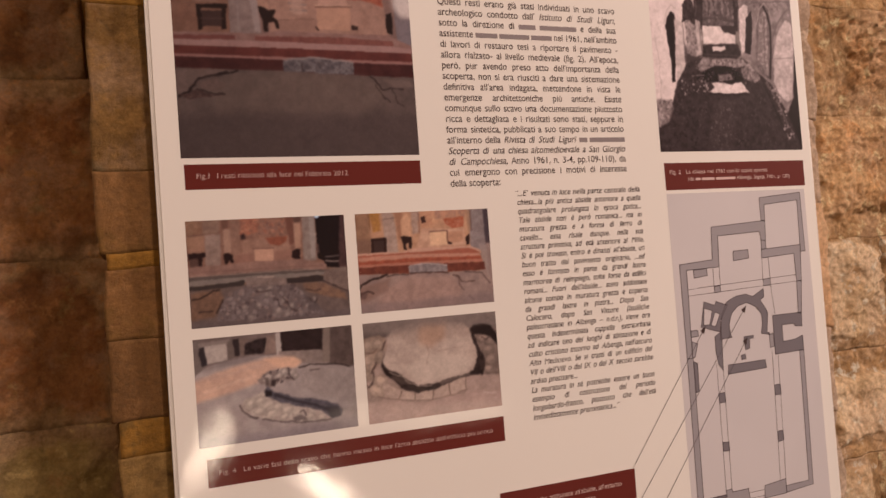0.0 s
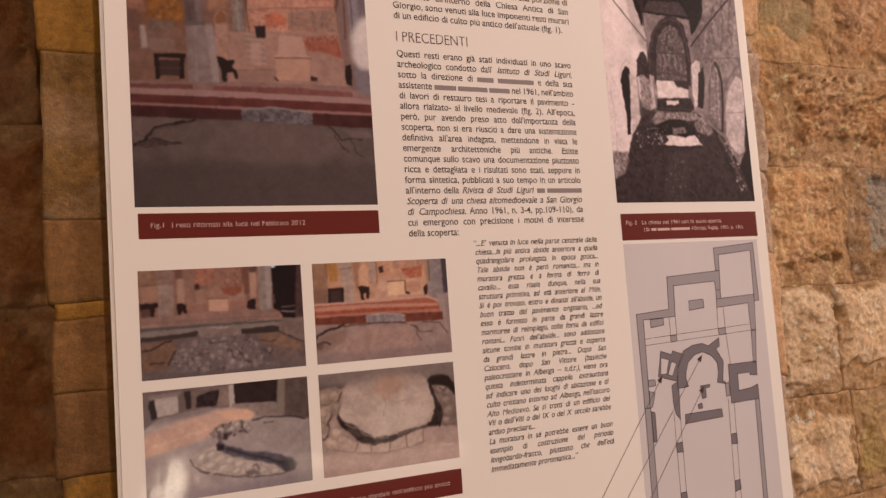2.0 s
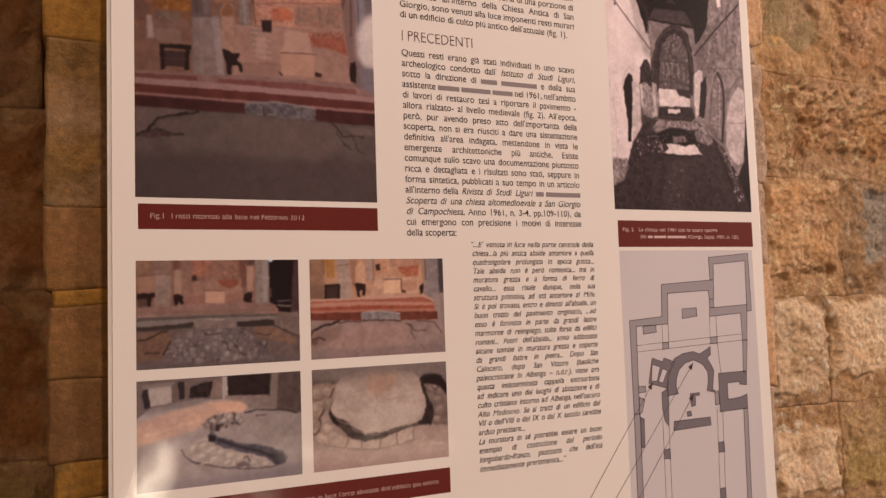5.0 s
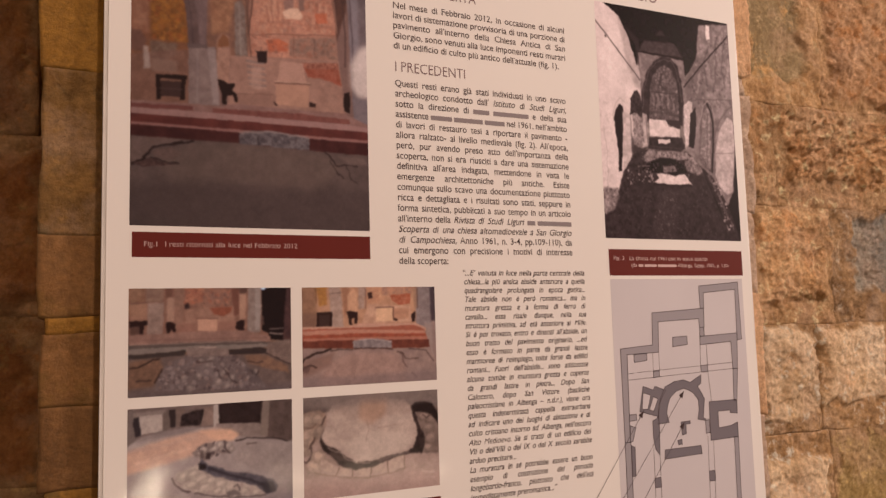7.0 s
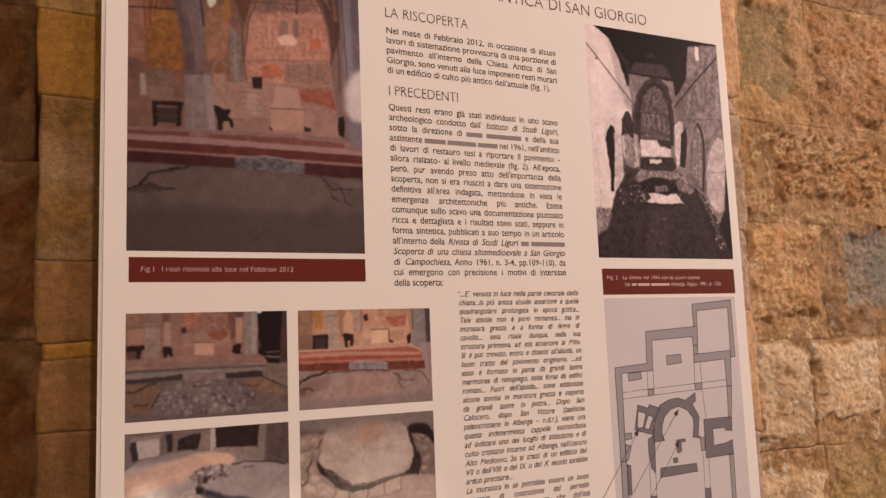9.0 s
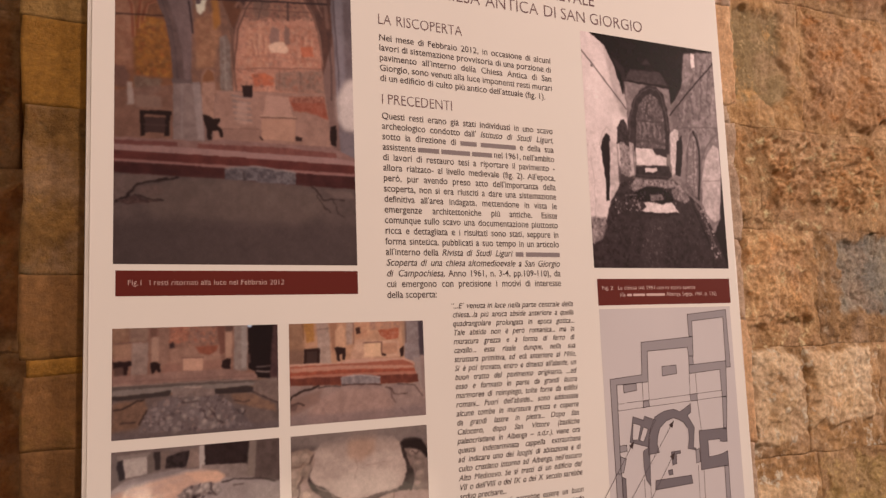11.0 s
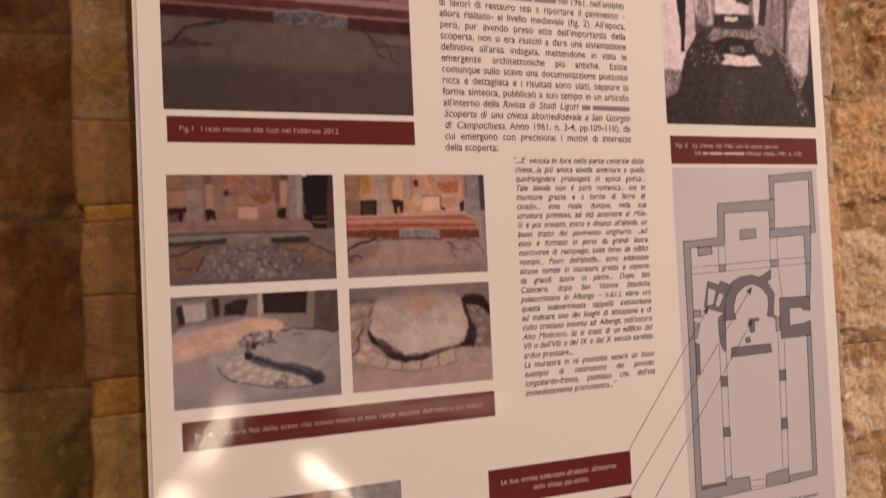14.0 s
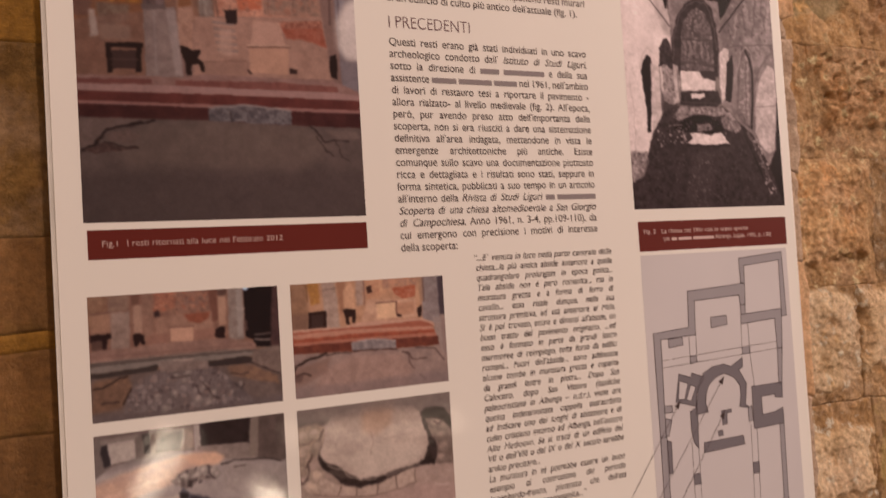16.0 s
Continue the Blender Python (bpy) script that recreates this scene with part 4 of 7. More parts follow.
def rubble_photo():
    p = Picture(0, 0.1332, -0.1400, -0.0520, (0.50, 0.36, 0.30), 1900, 0.5, 0.3)
    # the wall of the choir
    p.poly([(-0.0042, -0.0473), (0.1425, -0.0465), (0.1403, -0.0961), (-0.0063, -0.0962)], (0.56, 0.39, 0.33), 1, 1, (0.49, 0.33, 0.28), 12)
    p.poly([(-0.0022, -0.0486), (0.0132, -0.0485), (0.0121, -0.0736), (-0.0033, -0.0744)], (0.57, 0.41, 0.33), 1.5, 0.9, (0.50, 0.34, 0.27), 7)
    p.poly([(0.0025, -0.0648), (0.0142, -0.0639), (0.0145, -0.0772), (0.0019, -0.0779)], (0.62, 0.44, 0.36), 1.6, 0.8)
    p.line([(0.0017, -0.0643), (0.0265, -0.0622)], 1.0, (0.40, 0.27, 0.24), 0.5, 0.8)
    p.poly([(0.0136, -0.0485), (0.0276, -0.0484), (0.0261, -0.0627), (0.0134, -0.0635)], (0.55, 0.42, 0.36), 1.2, 0.8, (0.47, 0.35, 0.31), 6)
    p.poly([(0.0150, -0.0639), (0.0273, -0.0636), (0.0264, -0.0938), (0.0137, -0.0944)], (0.60, 0.475, 0.43), 0.9, 0.95, (0.53, 0.41, 0.37), 7)
    p.poly([(0.0284, -0.0484), (0.0344, -0.0484), (0.0339, -0.0596), (0.0288, -0.0596)], (0.42, 0.27, 0.23), 1.2, 0.8)
    p.poly([(0.0296, -0.0604), (0.0356, -0.0596), (0.0356, -0.0792), (0.0296, -0.0800)], (0.66, 0.49, 0.42), 1.0, 0.9)
    p.poly([(0.0361, -0.0484), (0.0439, -0.0484), (0.0424, -0.0829), (0.0355, -0.0828)], (0.50, 0.35, 0.30), 1.2, 0.8, (0.58, 0.42, 0.36), 6)
    p.poly([(0.0439, -0.0484), (0.0587, -0.0483), (0.0580, -0.0641), (0.0440, -0.0659)], (0.68, 0.42, 0.33), 1.5, 0.85, (0.56, 0.33, 0.27), 5)
    p.poly([(0.0432, -0.0650), (0.0467, -0.0641), (0.0473, -0.0699), (0.0438, -0.0699)], (0.22, 0.14, 0.14), 0.8)
    p.poly([(0.0587, -0.0483), (0.0801, -0.0482), (0.0802, -0.0670), (0.0589, -0.0650)], (0.50, 0.35, 0.31), 1.5, 0.85, (0.60, 0.40, 0.33), 5)
    p.scatter([(0.0439, -0.0484), (0.0819, -0.0482), (0.0810, -0.0679), (0.0431, -0.0668)], [(0.72, 0.48, 0.39), (0.40, 0.27, 0.24), (0.62, 0.34, 0.26)], 70, 1.6, 40, 0.35)
    p.poly([(0.0447, -0.0695), (0.0847, -0.0679), (0.0855, -0.0890), (0.0430, -0.0883)], (0.64, 0.46, 0.39), 1.4, 0.85, (0.58, 0.41, 0.35), 9)
    p.poly([(0.0636, -0.0687), (0.0829, -0.0679), (0.0817, -0.0725), (0.0753, -0.0761), (0.0673, -0.0742)], (0.55, 0.29, 0.22), 0.8, 0.9, (0.48, 0.25, 0.19), 4)
    p.poly([(0.0544, -0.0777), (0.0698, -0.0778), (0.0698, -0.0888), (0.0539, -0.0880)], (0.74, 0.535, 0.45), 0.5)
    p.line([(0.0531, -0.0776), (0.0703, -0.0778)], 1.0, (0.46, 0.31, 0.27), 0.4, 0.9)
    p.poly([(0.0390, -0.0820), (0.0538, -0.0813), (0.0535, -0.0880), (0.0387, -0.0887)], (0.54, 0.36, 0.31), 1.0, 0.7)
    p.poly([(0.0706, -0.0806), (0.0850, -0.0798), (0.0856, -0.0881), (0.0703, -0.0888)], (0.54, 0.36, 0.31), 1.0, 0.7)
    p.poly([(0.0810, -0.0482), (0.0882, -0.0482), (0.0889, -0.0744), (0.0843, -0.0762)], (0.42, 0.25, 0.21), 1.2, 0.85)
    p.poly([(0.0883, -0.0569), (0.0943, -0.0551), (0.0942, -0.0781), (0.0887, -0.0799)], (0.68, 0.50, 0.42), 1.0, 0.85)
    p.poly([(0.0886, -0.0505), (0.0955, -0.0495), (0.0952, -0.0569), (0.0887, -0.0578)], (0.30, 0.20, 0.18), 1.0, 0.8)
    for q in ([(0.0002, -0.0788), (0.0144, -0.0781), (0.0151, -0.0816), (0.0117, -0.0825), (0.0114, -0.0904), (0.0084, -0.0912), (0.0079, -0.0833), (0.0008, -0.0841)], [(0.0287, -0.0800), (0.0330, -0.0796), (0.0364, -0.0819), (0.0365, -0.0882), (0.0344, -0.0886), (0.0336, -0.0855), (0.0308, -0.0908), (0.0293, -0.0872)], [(0.0859, -0.0817), (0.0896, -0.0794), (0.0928, -0.0799), (0.0924, -0.0882), (0.0892, -0.0891), (0.0848, -0.0863)]):
        p.poly(q, (0.16, 0.09, 0.09), 0.5)
    p.poly([(0.0008, -0.0832), (0.0084, -0.0824), (0.0089, -0.0904), (0.0013, -0.0911)], (0.30, 0.20, 0.18), 0.7, 0.8)
    # the pillar and the dark doorway
    p.poly([(0.0961, -0.0468), (0.1076, -0.0467), (0.1066, -0.0903), (0.0955, -0.0910)], (0.57, 0.475, 0.44), 0.8, 0.97, (0.50, 0.40, 0.37), 7)
    p.poly([(0.1019, -0.0486), (0.1070, -0.0486), (0.1062, -0.0885), (0.1020, -0.0884)], (0.64, 0.55, 0.52), 1.2, 0.7)
    p.poly([(0.1076, -0.0458), (0.1349, -0.0456), (0.1344, -0.0993), (0.1147, -0.0965), (0.1131, -0.0914), (0.1076, -0.0885)], (0.12, 0.075, 0.08), 0.7)
    p.spot((0.1092, -0.0523), 0.002, 0.002, (0.78, 0.82, 0.95), 1, 0.6)
    p.poly([(0.1068, -0.0759), (0.1095, -0.0764), (0.1097, -0.0839), (0.1068, -0.0847)], (0.40, 0.28, 0.25), 0.8, 0.8)
    p.line([(0.1146, -0.0877), (0.1264, -0.0874)], 1.0, (0.42, 0.33, 0.31), 0.4)
    p.line([(0.1145, -0.0914), (0.1262, -0.0925)], 1.2, (0.52, 0.42, 0.39), 0.4)
    p.poly([(0.1301, -0.0456), (0.1425, -0.0456), (0.1401, -0.1221), (0.1259, -0.0982), (0.1274, -0.0747)], (0.34, 0.22, 0.21), 0.9, 0.95, (0.28, 0.18, 0.18), 7)
    # grey steps
    p.poly([(-0.0061, -0.0901), (0.0491, -0.0884), (0.0961, -0.0887), (0.1148, -0.0942), (0.1146, -0.0989), (-0.0064, -0.0988)], (0.58, 0.42, 0.37), 0.8, 1, (0.52, 0.37, 0.33), 10)
    p.line([(-0.0062, -0.0940), (0.1120, -0.0951)], 0.9, (0.46, 0.32, 0.29), 0.5, 0.7)
    p.poly([(-0.0064, -0.0980), (0.0487, -0.0970), (0.0934, -0.0970), (0.1155, -0.0989), (0.1153, -0.1035), (-0.0067, -0.1041)], (0.36, 0.29, 0.27), 0.6)
    p.line([(-0.0064, -0.0975), (0.1072, -0.0978)], 0.8, (0.62, 0.48, 0.43), 0.5, 0.8)
    p.poly([(-0.0065, -0.1014), (0.0486, -0.1001), (0.1140, -0.1007), (0.1116, -0.1034), (-0.0067, -0.1058)], (0.50, 0.42, 0.39), 0.6)
    p.poly([(-0.0067, -0.1058), (0.0183, -0.1052), (0.0450, -0.1032), (0.0438, -0.1090), (0.0181, -0.1092), (-0.0069, -0.1102)], (0.24, 0.185, 0.175), 0.6)
    p.poly([(0.0785, -0.1045), (0.1070, -0.1029), (0.1138, -0.1054), (0.1123, -0.1091), (0.0792, -0.1091)], (0.22, 0.165, 0.16), 0.6)
    p.poly([(0.1127, -0.0988), (0.1307, -0.0973), (0.1431, -0.0985), (0.1420, -0.1222), (0.1261, -0.1160), (0.1114, -0.1081)], (0.50, 0.395, 0.36), 0.8, 1, (0.44, 0.34, 0.31), 6)
    p.line([(0.1114, -0.1090), (0.1261, -0.1160), (0.1344, -0.1205)], 1.6, (0.20, 0.14, 0.14), 0.6, 0.9, 1.2)
    # the floor and the heap
    p.poly([(-0.0069, -0.1093), (0.0181, -0.1092), (0.0448, -0.1072), (0.0792, -0.1091), (0.1114, -0.1090), (0.1260, -0.1169), (0.1439, -0.1232), (0.1427, -0.1506), (-0.0086, -0.1478)], (0.44, 0.345, 0.32), 0.8, 1, (0.385, 0.30, 0.28), 9)
    p.poly([(0.0005, -0.1113), (0.0245, -0.1093), (0.0271, -0.1183), (0.0188, -0.1323), (0.0003, -0.1333)], (0.50, 0.345, 0.27), 2.0, 0.85, (0.42, 0.29, 0.23), 6)
    p.poly([(0.0929, -0.1095), (0.1113, -0.1100), (0.1297, -0.1199), (0.1313, -0.1265), (0.1108, -0.1211), (0.0953, -0.1160)], (0.55, 0.385, 0.30), 1.6, 0.85, (0.47, 0.33, 0.27), 6)
    heap = [(0.0203, -0.1359), (0.0234, -0.1235), (0.0289, -0.1157), (0.0368, -0.1115), (0.0465, -0.1073), (0.0775, -0.1072), (0.0882, -0.1121), (0.0978, -0.1225), (0.1102, -0.1342), (0.1119, -0.1380)]
    p.poly(heap, (0.47, 0.385, 0.375), 1.2, 0.95, (0.40, 0.32, 0.31), 8)
    p.scatter(heap, [(0.60, 0.50, 0.48), (0.28, 0.21, 0.21), (0.42, 0.33, 0.32), (0.52, 0.40, 0.37)], 210, 1.9, 5, 0.5)
    for at, r in (((0.0568, -0.1121), 0.0030), ((0.0648, -0.1114), 0.0034), ((0.0619, -0.1163), 0.0026), ((0.0759, -0.1227), 0.0030), ((0.0821, -0.1275), 0.0036), ((0.0711, -0.1308), 0.0042), ((0.0781, -0.1347), 0.0036), ((0.0554, -0.1256), 0.0030), ((0.0431, -0.1261), 0.0026), ((0.1014, -0.1245), 0.0036), ((0.0966, -0.1281), 0.0026), ((0.0480, -0.1344), 0.0030)):
        p.cobble(at, r, r * 0.7, (0.60, 0.50, 0.47), r * 200)
    for s in ([(0.0542, -0.1129), (0.0585, -0.1148), (0.0656, -0.1132)], [(0.0752, -0.1199), (0.0794, -0.1256), (0.0828, -0.1312), (0.0864, -0.1314)], [(0.0978, -0.1216), (0.1022, -0.1273), (0.1051, -0.1237)], [(0.0963, -0.1142), (0.1036, -0.1162), (0.1083, -0.1155)], [(0.0697, -0.1216), (0.0730, -0.1290)]):
        p.line(s, 1.1, (0.22, 0.15, 0.15), 0.7, 0.7, 1.8)
    p.poly([(0.0450, -0.1018), (0.0661, -0.1014), (0.0795, -0.1036), (0.0792, -0.1100), (0.0456, -0.1090)], (0.54, 0.435, 0.405), 0.8, 0.95, (0.46, 0.365, 0.34), 5)
    p.line([(0.0555, -0.1016), (0.0688, -0.1020)], 1.0, (0.70, 0.57, 0.52), 0.5, 0.8)
    p.line([(0.0019, -0.1166), (0.0095, -0.1142), (0.0180, -0.1114), (0.0240, -0.1102)], 1.3, (0.18, 0.12, 0.11), 0.5, 0.9, 1.4)
    p.line([(0.0215, -0.1288), (0.0235, -0.1218), (0.0262, -0.1183)], 1.3, (0.20, 0.13, 0.12), 0.5, 0.85, 1.4)
    p.line([(0.0072, -0.1274), (0.0123, -0.1267), (0.0174, -0.1269)], 1.3, (0.22, 0.15, 0.14), 0.5, 0.8, 1.4)
    p.poly([(0.0925, -0.1187), (0.1015, -0.1227), (0.1083, -0.1350), (0.0973, -0.1327)], (0.30, 0.24, 0.24), 1.6, 0.6)
    p.poly([(-0.0080, -0.1347), (0.0557, -0.1374), (0.1435, -0.1341), (0.1427, -0.1506), (-0.0086, -0.1478)], (0.38, 0.31, 0.31), 3, 0.6)
    p.tone = 0.92
    p.mottle(0.05)
    p.put("colour photograph of rubble heaped before altar steps")


def cleaned_photo():
    p = Picture(0.1432, 0.2722, -0.1400, -0.0520, (0.62, 0.42, 0.32), 1900, 0.5, 0.3)
    p.poly([(0.1353, -0.0466), (0.2814, -0.0458), (0.2793, -0.0913), (0.1333, -0.0913)], (0.74, 0.53, 0.42), 1, 1, (0.66, 0.46, 0.36), 12)
    p.poly([(0.1353, -0.0466), (0.1560, -0.0464), (0.1567, -0.0750), (0.1551, -0.0893), (0.1334, -0.0898)], (0.58, 0.41, 0.32), 2.0, 0.9, (0.52, 0.36, 0.28), 8)
    p.poly([(0.1555, -0.0484), (0.1658, -0.0474), (0.1659, -0.0674), (0.1589, -0.0693)], (0.68, 0.45, 0.22), 1.3, 0.85, (0.58, 0.37, 0.20), 4)
    p.line([(0.1553, -0.0512), (0.1562, -0.0655)], 1.0, (0.44, 0.28, 0.18), 0.6, 0.8)
    p.poly([(0.1341, -0.0748), (0.1567, -0.0750), (0.1561, -0.0893), (0.1334, -0.0898)], (0.46, 0.32, 0.27), 2.2, 0.7)
    p.poly([(0.1678, -0.0464), (0.1787, -0.0463), (0.1818, -0.0897), (0.1699, -0.0886)], (0.68, 0.545, 0.49), 0.8, 0.95, (0.61, 0.48, 0.43), 6)
    p.line([(0.1688, -0.0579), (0.1792, -0.0569)], 1.1, (0.48, 0.36, 0.32), 0.5, 0.8)
    p.poly([(0.1797, -0.0463), (0.1867, -0.0463), (0.1874, -0.0753), (0.1823, -0.0772)], (0.60, 0.40, 0.31), 1.0, 0.85)
    p.poly([(0.1851, -0.0598), (0.1904, -0.0531), (0.1943, -0.0569), (0.1945, -0.0754), (0.1854, -0.0753)], (0.80, 0.58, 0.46), 1.0, 0.9)
    p.poly([(0.1956, -0.0511), (0.2027, -0.0501), (0.2018, -0.0715), (0.1956, -0.0725)], (0.66, 0.53, 0.48), 1.0, 0.85, (0.58, 0.45, 0.40), 4)
    p.line([(0.2028, -0.0491), (0.2028, -0.0715)], 1.0, (0.46, 0.31, 0.27), 0.6, 0.8)
    p.poly([(0.2049, -0.0472), (0.2224, -0.0471), (0.2228, -0.0618), (0.2049, -0.0706)], (0.80, 0.58, 0.45), 1.4, 0.8, (0.70, 0.46, 0.36), 5)
    p.poly([(0.2183, -0.0461), (0.2499, -0.0460), (0.2493, -0.0589), (0.2188, -0.0599)], (0.72, 0.49, 0.39), 1.2, 0.8, (0.60, 0.43, 0.37), 5)
    p.poly([(0.2050, -0.0569), (0.2091, -0.0564), (0.2094, -0.0623), (0.2052, -0.0628)], (0.26, 0.15, 0.13), 0.5)
    p.poly([(0.2260, -0.0599), (0.2472, -0.0579), (0.2468, -0.0679), (0.2351, -0.0688), (0.2290, -0.0648)], (0.62, 0.31, 0.22), 0.7, 0.95, (0.70, 0.42, 0.33), 5)
    p.poly([(0.2050, -0.0677), (0.2467, -0.0699), (0.2482, -0.0848), (0.1981, -0.0851)], (0.80, 0.60, 0.50), 1.3, 0.85, (0.73, 0.53, 0.44), 8)
    p.poly([(0.2126, -0.0711), (0.2292, -0.0707), (0.2292, -0.0836), (0.2125, -0.0834)], (0.85, 0.64, 0.51), 0.4)
    p.line([(0.2116, -0.0706), (0.2297, -0.0708)], 1.1, (0.44, 0.29, 0.25), 0.4, 0.9)
    p.poly([(0.2297, -0.0717), (0.2456, -0.0719), (0.2451, -0.0818), (0.2298, -0.0816)], (0.68, 0.46, 0.36), 1.0, 0.7)
    p.line([(0.2297, -0.0717), (0.2298, -0.0816)], 1.2, (0.34, 0.20, 0.17), 0.5, 0.8)
    p.poly([(0.2298, -0.0811), (0.2335, -0.0812), (0.2334, -0.0831), (0.2297, -0.0831)], (0.24, 0.14, 0.12), 0.5)
    dark = (0.19, 0.11, 0.10)
    p.poly([(0.1567, -0.0745), (0.1705, -0.0742), (0.1704, -0.0876), (0.1557, -0.0874)], (0.25, 0.165, 0.15), 0.6)
    p.poly([(0.1567, -0.0745), (0.1705, -0.0742), (0.1704, -0.0766), (0.1566, -0.0769)], dark, 0.4)
    p.poly([(0.1567, -0.0750), (0.1592, -0.0750), (0.1586, -0.0874), (0.1562, -0.0874)], dark, 0.4)
    p.poly([(0.1685, -0.0751), (0.1710, -0.0751), (0.1704, -0.0871), (0.1680, -0.0871)], dark, 0.4)
    p.poly([(0.1840, -0.0743), (0.1870, -0.0734), (0.1945, -0.0749), (0.1946, -0.0851), (0.1920, -0.0850), (0.1918, -0.0802), (0.1892, -0.0806), (0.1895, -0.0864), (0.1870, -0.0859), (0.1858, -0.0782)], dark, 0.5)
    p.poly([(0.2474, -0.0778), (0.2518, -0.0749), (0.2514, -0.0839), (0.2482, -0.0848)], dark, 0.6)
    p.poly([(0.2520, -0.0460), (0.2693, -0.0459), (0.2684, -0.0912), (0.2523, -0.0884)], (0.56, 0.475, 0.46), 0.8, 0.97, (0.50, 0.41, 0.40), 7)
    p.poly([(0.2499, -0.0460), (0.2547, -0.0460), (0.2541, -0.0709), (0.2508, -0.0739)], (0.62, 0.45, 0.36), 0.8, 0.85)
    p.line([(0.2541, -0.0480), (0.2541, -0.0719)], 1.2, (0.36, 0.25, 0.24), 0.6, 0.8)
    p.poly([(0.2671, -0.0459), (0.2814, -0.0458), (0.2796, -0.0853), (0.2676, -0.0851)], (0.26, 0.20, 0.22), 1.0, 0.95)
    p.poly([(0.2676, -0.0841), (0.2808, -0.0843), (0.2800, -0.1268), (0.2672, -0.1188)], (0.56, 0.44, 0.41), 0.9, 0.95)
    p.poly([(0.2610, -0.0860), (0.2686, -0.0861), (0.2694, -0.1184), (0.2632, -0.1102)], (0.60, 0.49, 0.46), 0.8, 0.9)
    # red steps
    p.poly([(0.1335, -0.0870), (0.1849, -0.0878), (0.1961, -0.0851), (0.2524, -0.0859), (0.2619, -0.0910), (0.2629, -0.0931), (0.1333, -0.0927)], (0.75, 0.54, 0.46), 0.7)
    p.poly([(0.1334, -0.0894), (0.1899, -0.0889), (0.2496, -0.0878), (0.2608, -0.0920), (0.2607, -0.0940), (0.1898, -0.0908), (0.1333, -0.0917)], (0.60, 0.33, 0.26), 0.4)
    p.poly([(0.1334, -0.0908), (0.1898, -0.0903), (0.2607, -0.0930), (0.2617, -0.0961), (0.1332, -0.0946)], (0.71, 0.47, 0.39), 0.5)
    p.poly([(0.1332, -0.0946), (0.1998, -0.0939), (0.2622, -0.0961), (0.2626, -0.0991), (0.1996, -0.0978), (0.1331, -0.0978)], (0.62, 0.31, 0.23), 0.4, 1, (0.54, 0.26, 0.20), 8)
    p.poly([(0.1331, -0.0974), (0.1996, -0.0978), (0.2637, -0.0991), (0.2636, -0.1016), (0.1330, -0.0997)], (0.66, 0.40, 0.33), 0.4)
    p.poly([(0.1330, -0.0993), (0.1904, -0.1000), (0.2647, -0.1016), (0.2654, -0.1092), (0.2281, -0.1088), (0.1900, -0.1078), (0.1327, -0.1058)], (0.45, 0.225, 0.175), 0.5, 1, (0.38, 0.185, 0.15), 8)
    # the floor
    p.poly([(0.1327, -0.1054), (0.1910, -0.1078), (0.2281, -0.1088), (0.2654, -0.1092), (0.2736, -0.1225), (0.2833, -0.1269), (0.2821, -0.1522), (0.1308, -0.1501)], (0.60, 0.47, 0.43), 0.7, 1, (0.54, 0.42, 0.39), 14)
    p.poly([(0.1581, -0.1323), (0.1686, -0.1183), (0.1889, -0.1111), (0.2300, -0.1123), (0.2400, -0.1255), (0.2392, -0.1433), (0.1625, -0.1449)], (0.66, 0.50, 0.45), 4, 0.85, (0.60, 0.45, 0.405), 8)
    p.poly([(0.1393, -0.1183), (0.1639, -0.1124), (0.1729, -0.1097), (0.1684, -0.1221), (0.1445, -0.1317)], (0.56, 0.40, 0.35), 2, 0.75, (0.48, 0.35, 0.31), 5)
    p.poly([(0.1893, -0.1010), (0.2016, -0.0993), (0.2160, -0.0996), (0.2273, -0.1018), (0.2276, -0.1082), (0.2156, -0.1084), (0.1900, -0.1073)], (0.58, 0.49, 0.475), 0.6, 1, (0.46, 0.385, 0.38), 5)
    p.line([(0.1914, -0.1005), (0.2077, -0.0994), (0.2273, -0.1023)], 0.9, (0.72, 0.60, 0.57), 0.4, 0.8)
    p.line([(0.1910, -0.1078), (0.2094, -0.1078), (0.2280, -0.1092)], 1.2, (0.25, 0.16, 0.15), 0.5, 0.8, 1.0)
    crack = (0.19, 0.12, 0.11)
    p.line([(0.1412, -0.1198), (0.1453, -0.1147), (0.1512, -0.1120), (0.1601, -0.1094), (0.1681, -0.1072)], 1.9, crack, 0.4, 0.95, 1.3)
    p.line([(0.1680, -0.1096), (0.1750, -0.1079), (0.1890, -0.1082)], 1.0, crack, 0.5, 0.7, 1.3)
    p.line([(0.1439, -0.1241), (0.1498, -0.1215), (0.1556, -0.1226)], 1.4, crack, 0.6, 0.8, 1.6)
    p.poly([(0.1421, -0.1212), (0.1498, -0.1215), (0.1486, -0.1271), (0.1428, -0.1279)], (0.36, 0.25, 0.23), 1.2, 0.7)
    p.line([(0.2322, -0.1113), (0.2384, -0.1135), (0.2414, -0.1185), (0.2466, -0.1192), (0.2531, -0.1189)], 1.2, (0.32, 0.22, 0.20), 0.5, 0.85, 1.4)
    p.line([(0.2373, -0.1135), (0.2391, -0.1205), (0.2421, -0.1265)], 1.3, (0.36, 0.25, 0.23), 0.6, 0.75, 1.4)
    p.line([(0.2472, -0.1317), (0.2513, -0.1348), (0.2523, -0.1359)], 1.6, (0.36, 0.26, 0.24), 0.6, 0.7, 1.4)
    p.line([(0.2439, -0.1087), (0.2620, -0.1121), (0.2703, -0.1224)], 1.2, (0.30, 0.21, 0.20), 0.5, 0.75, 1.2)
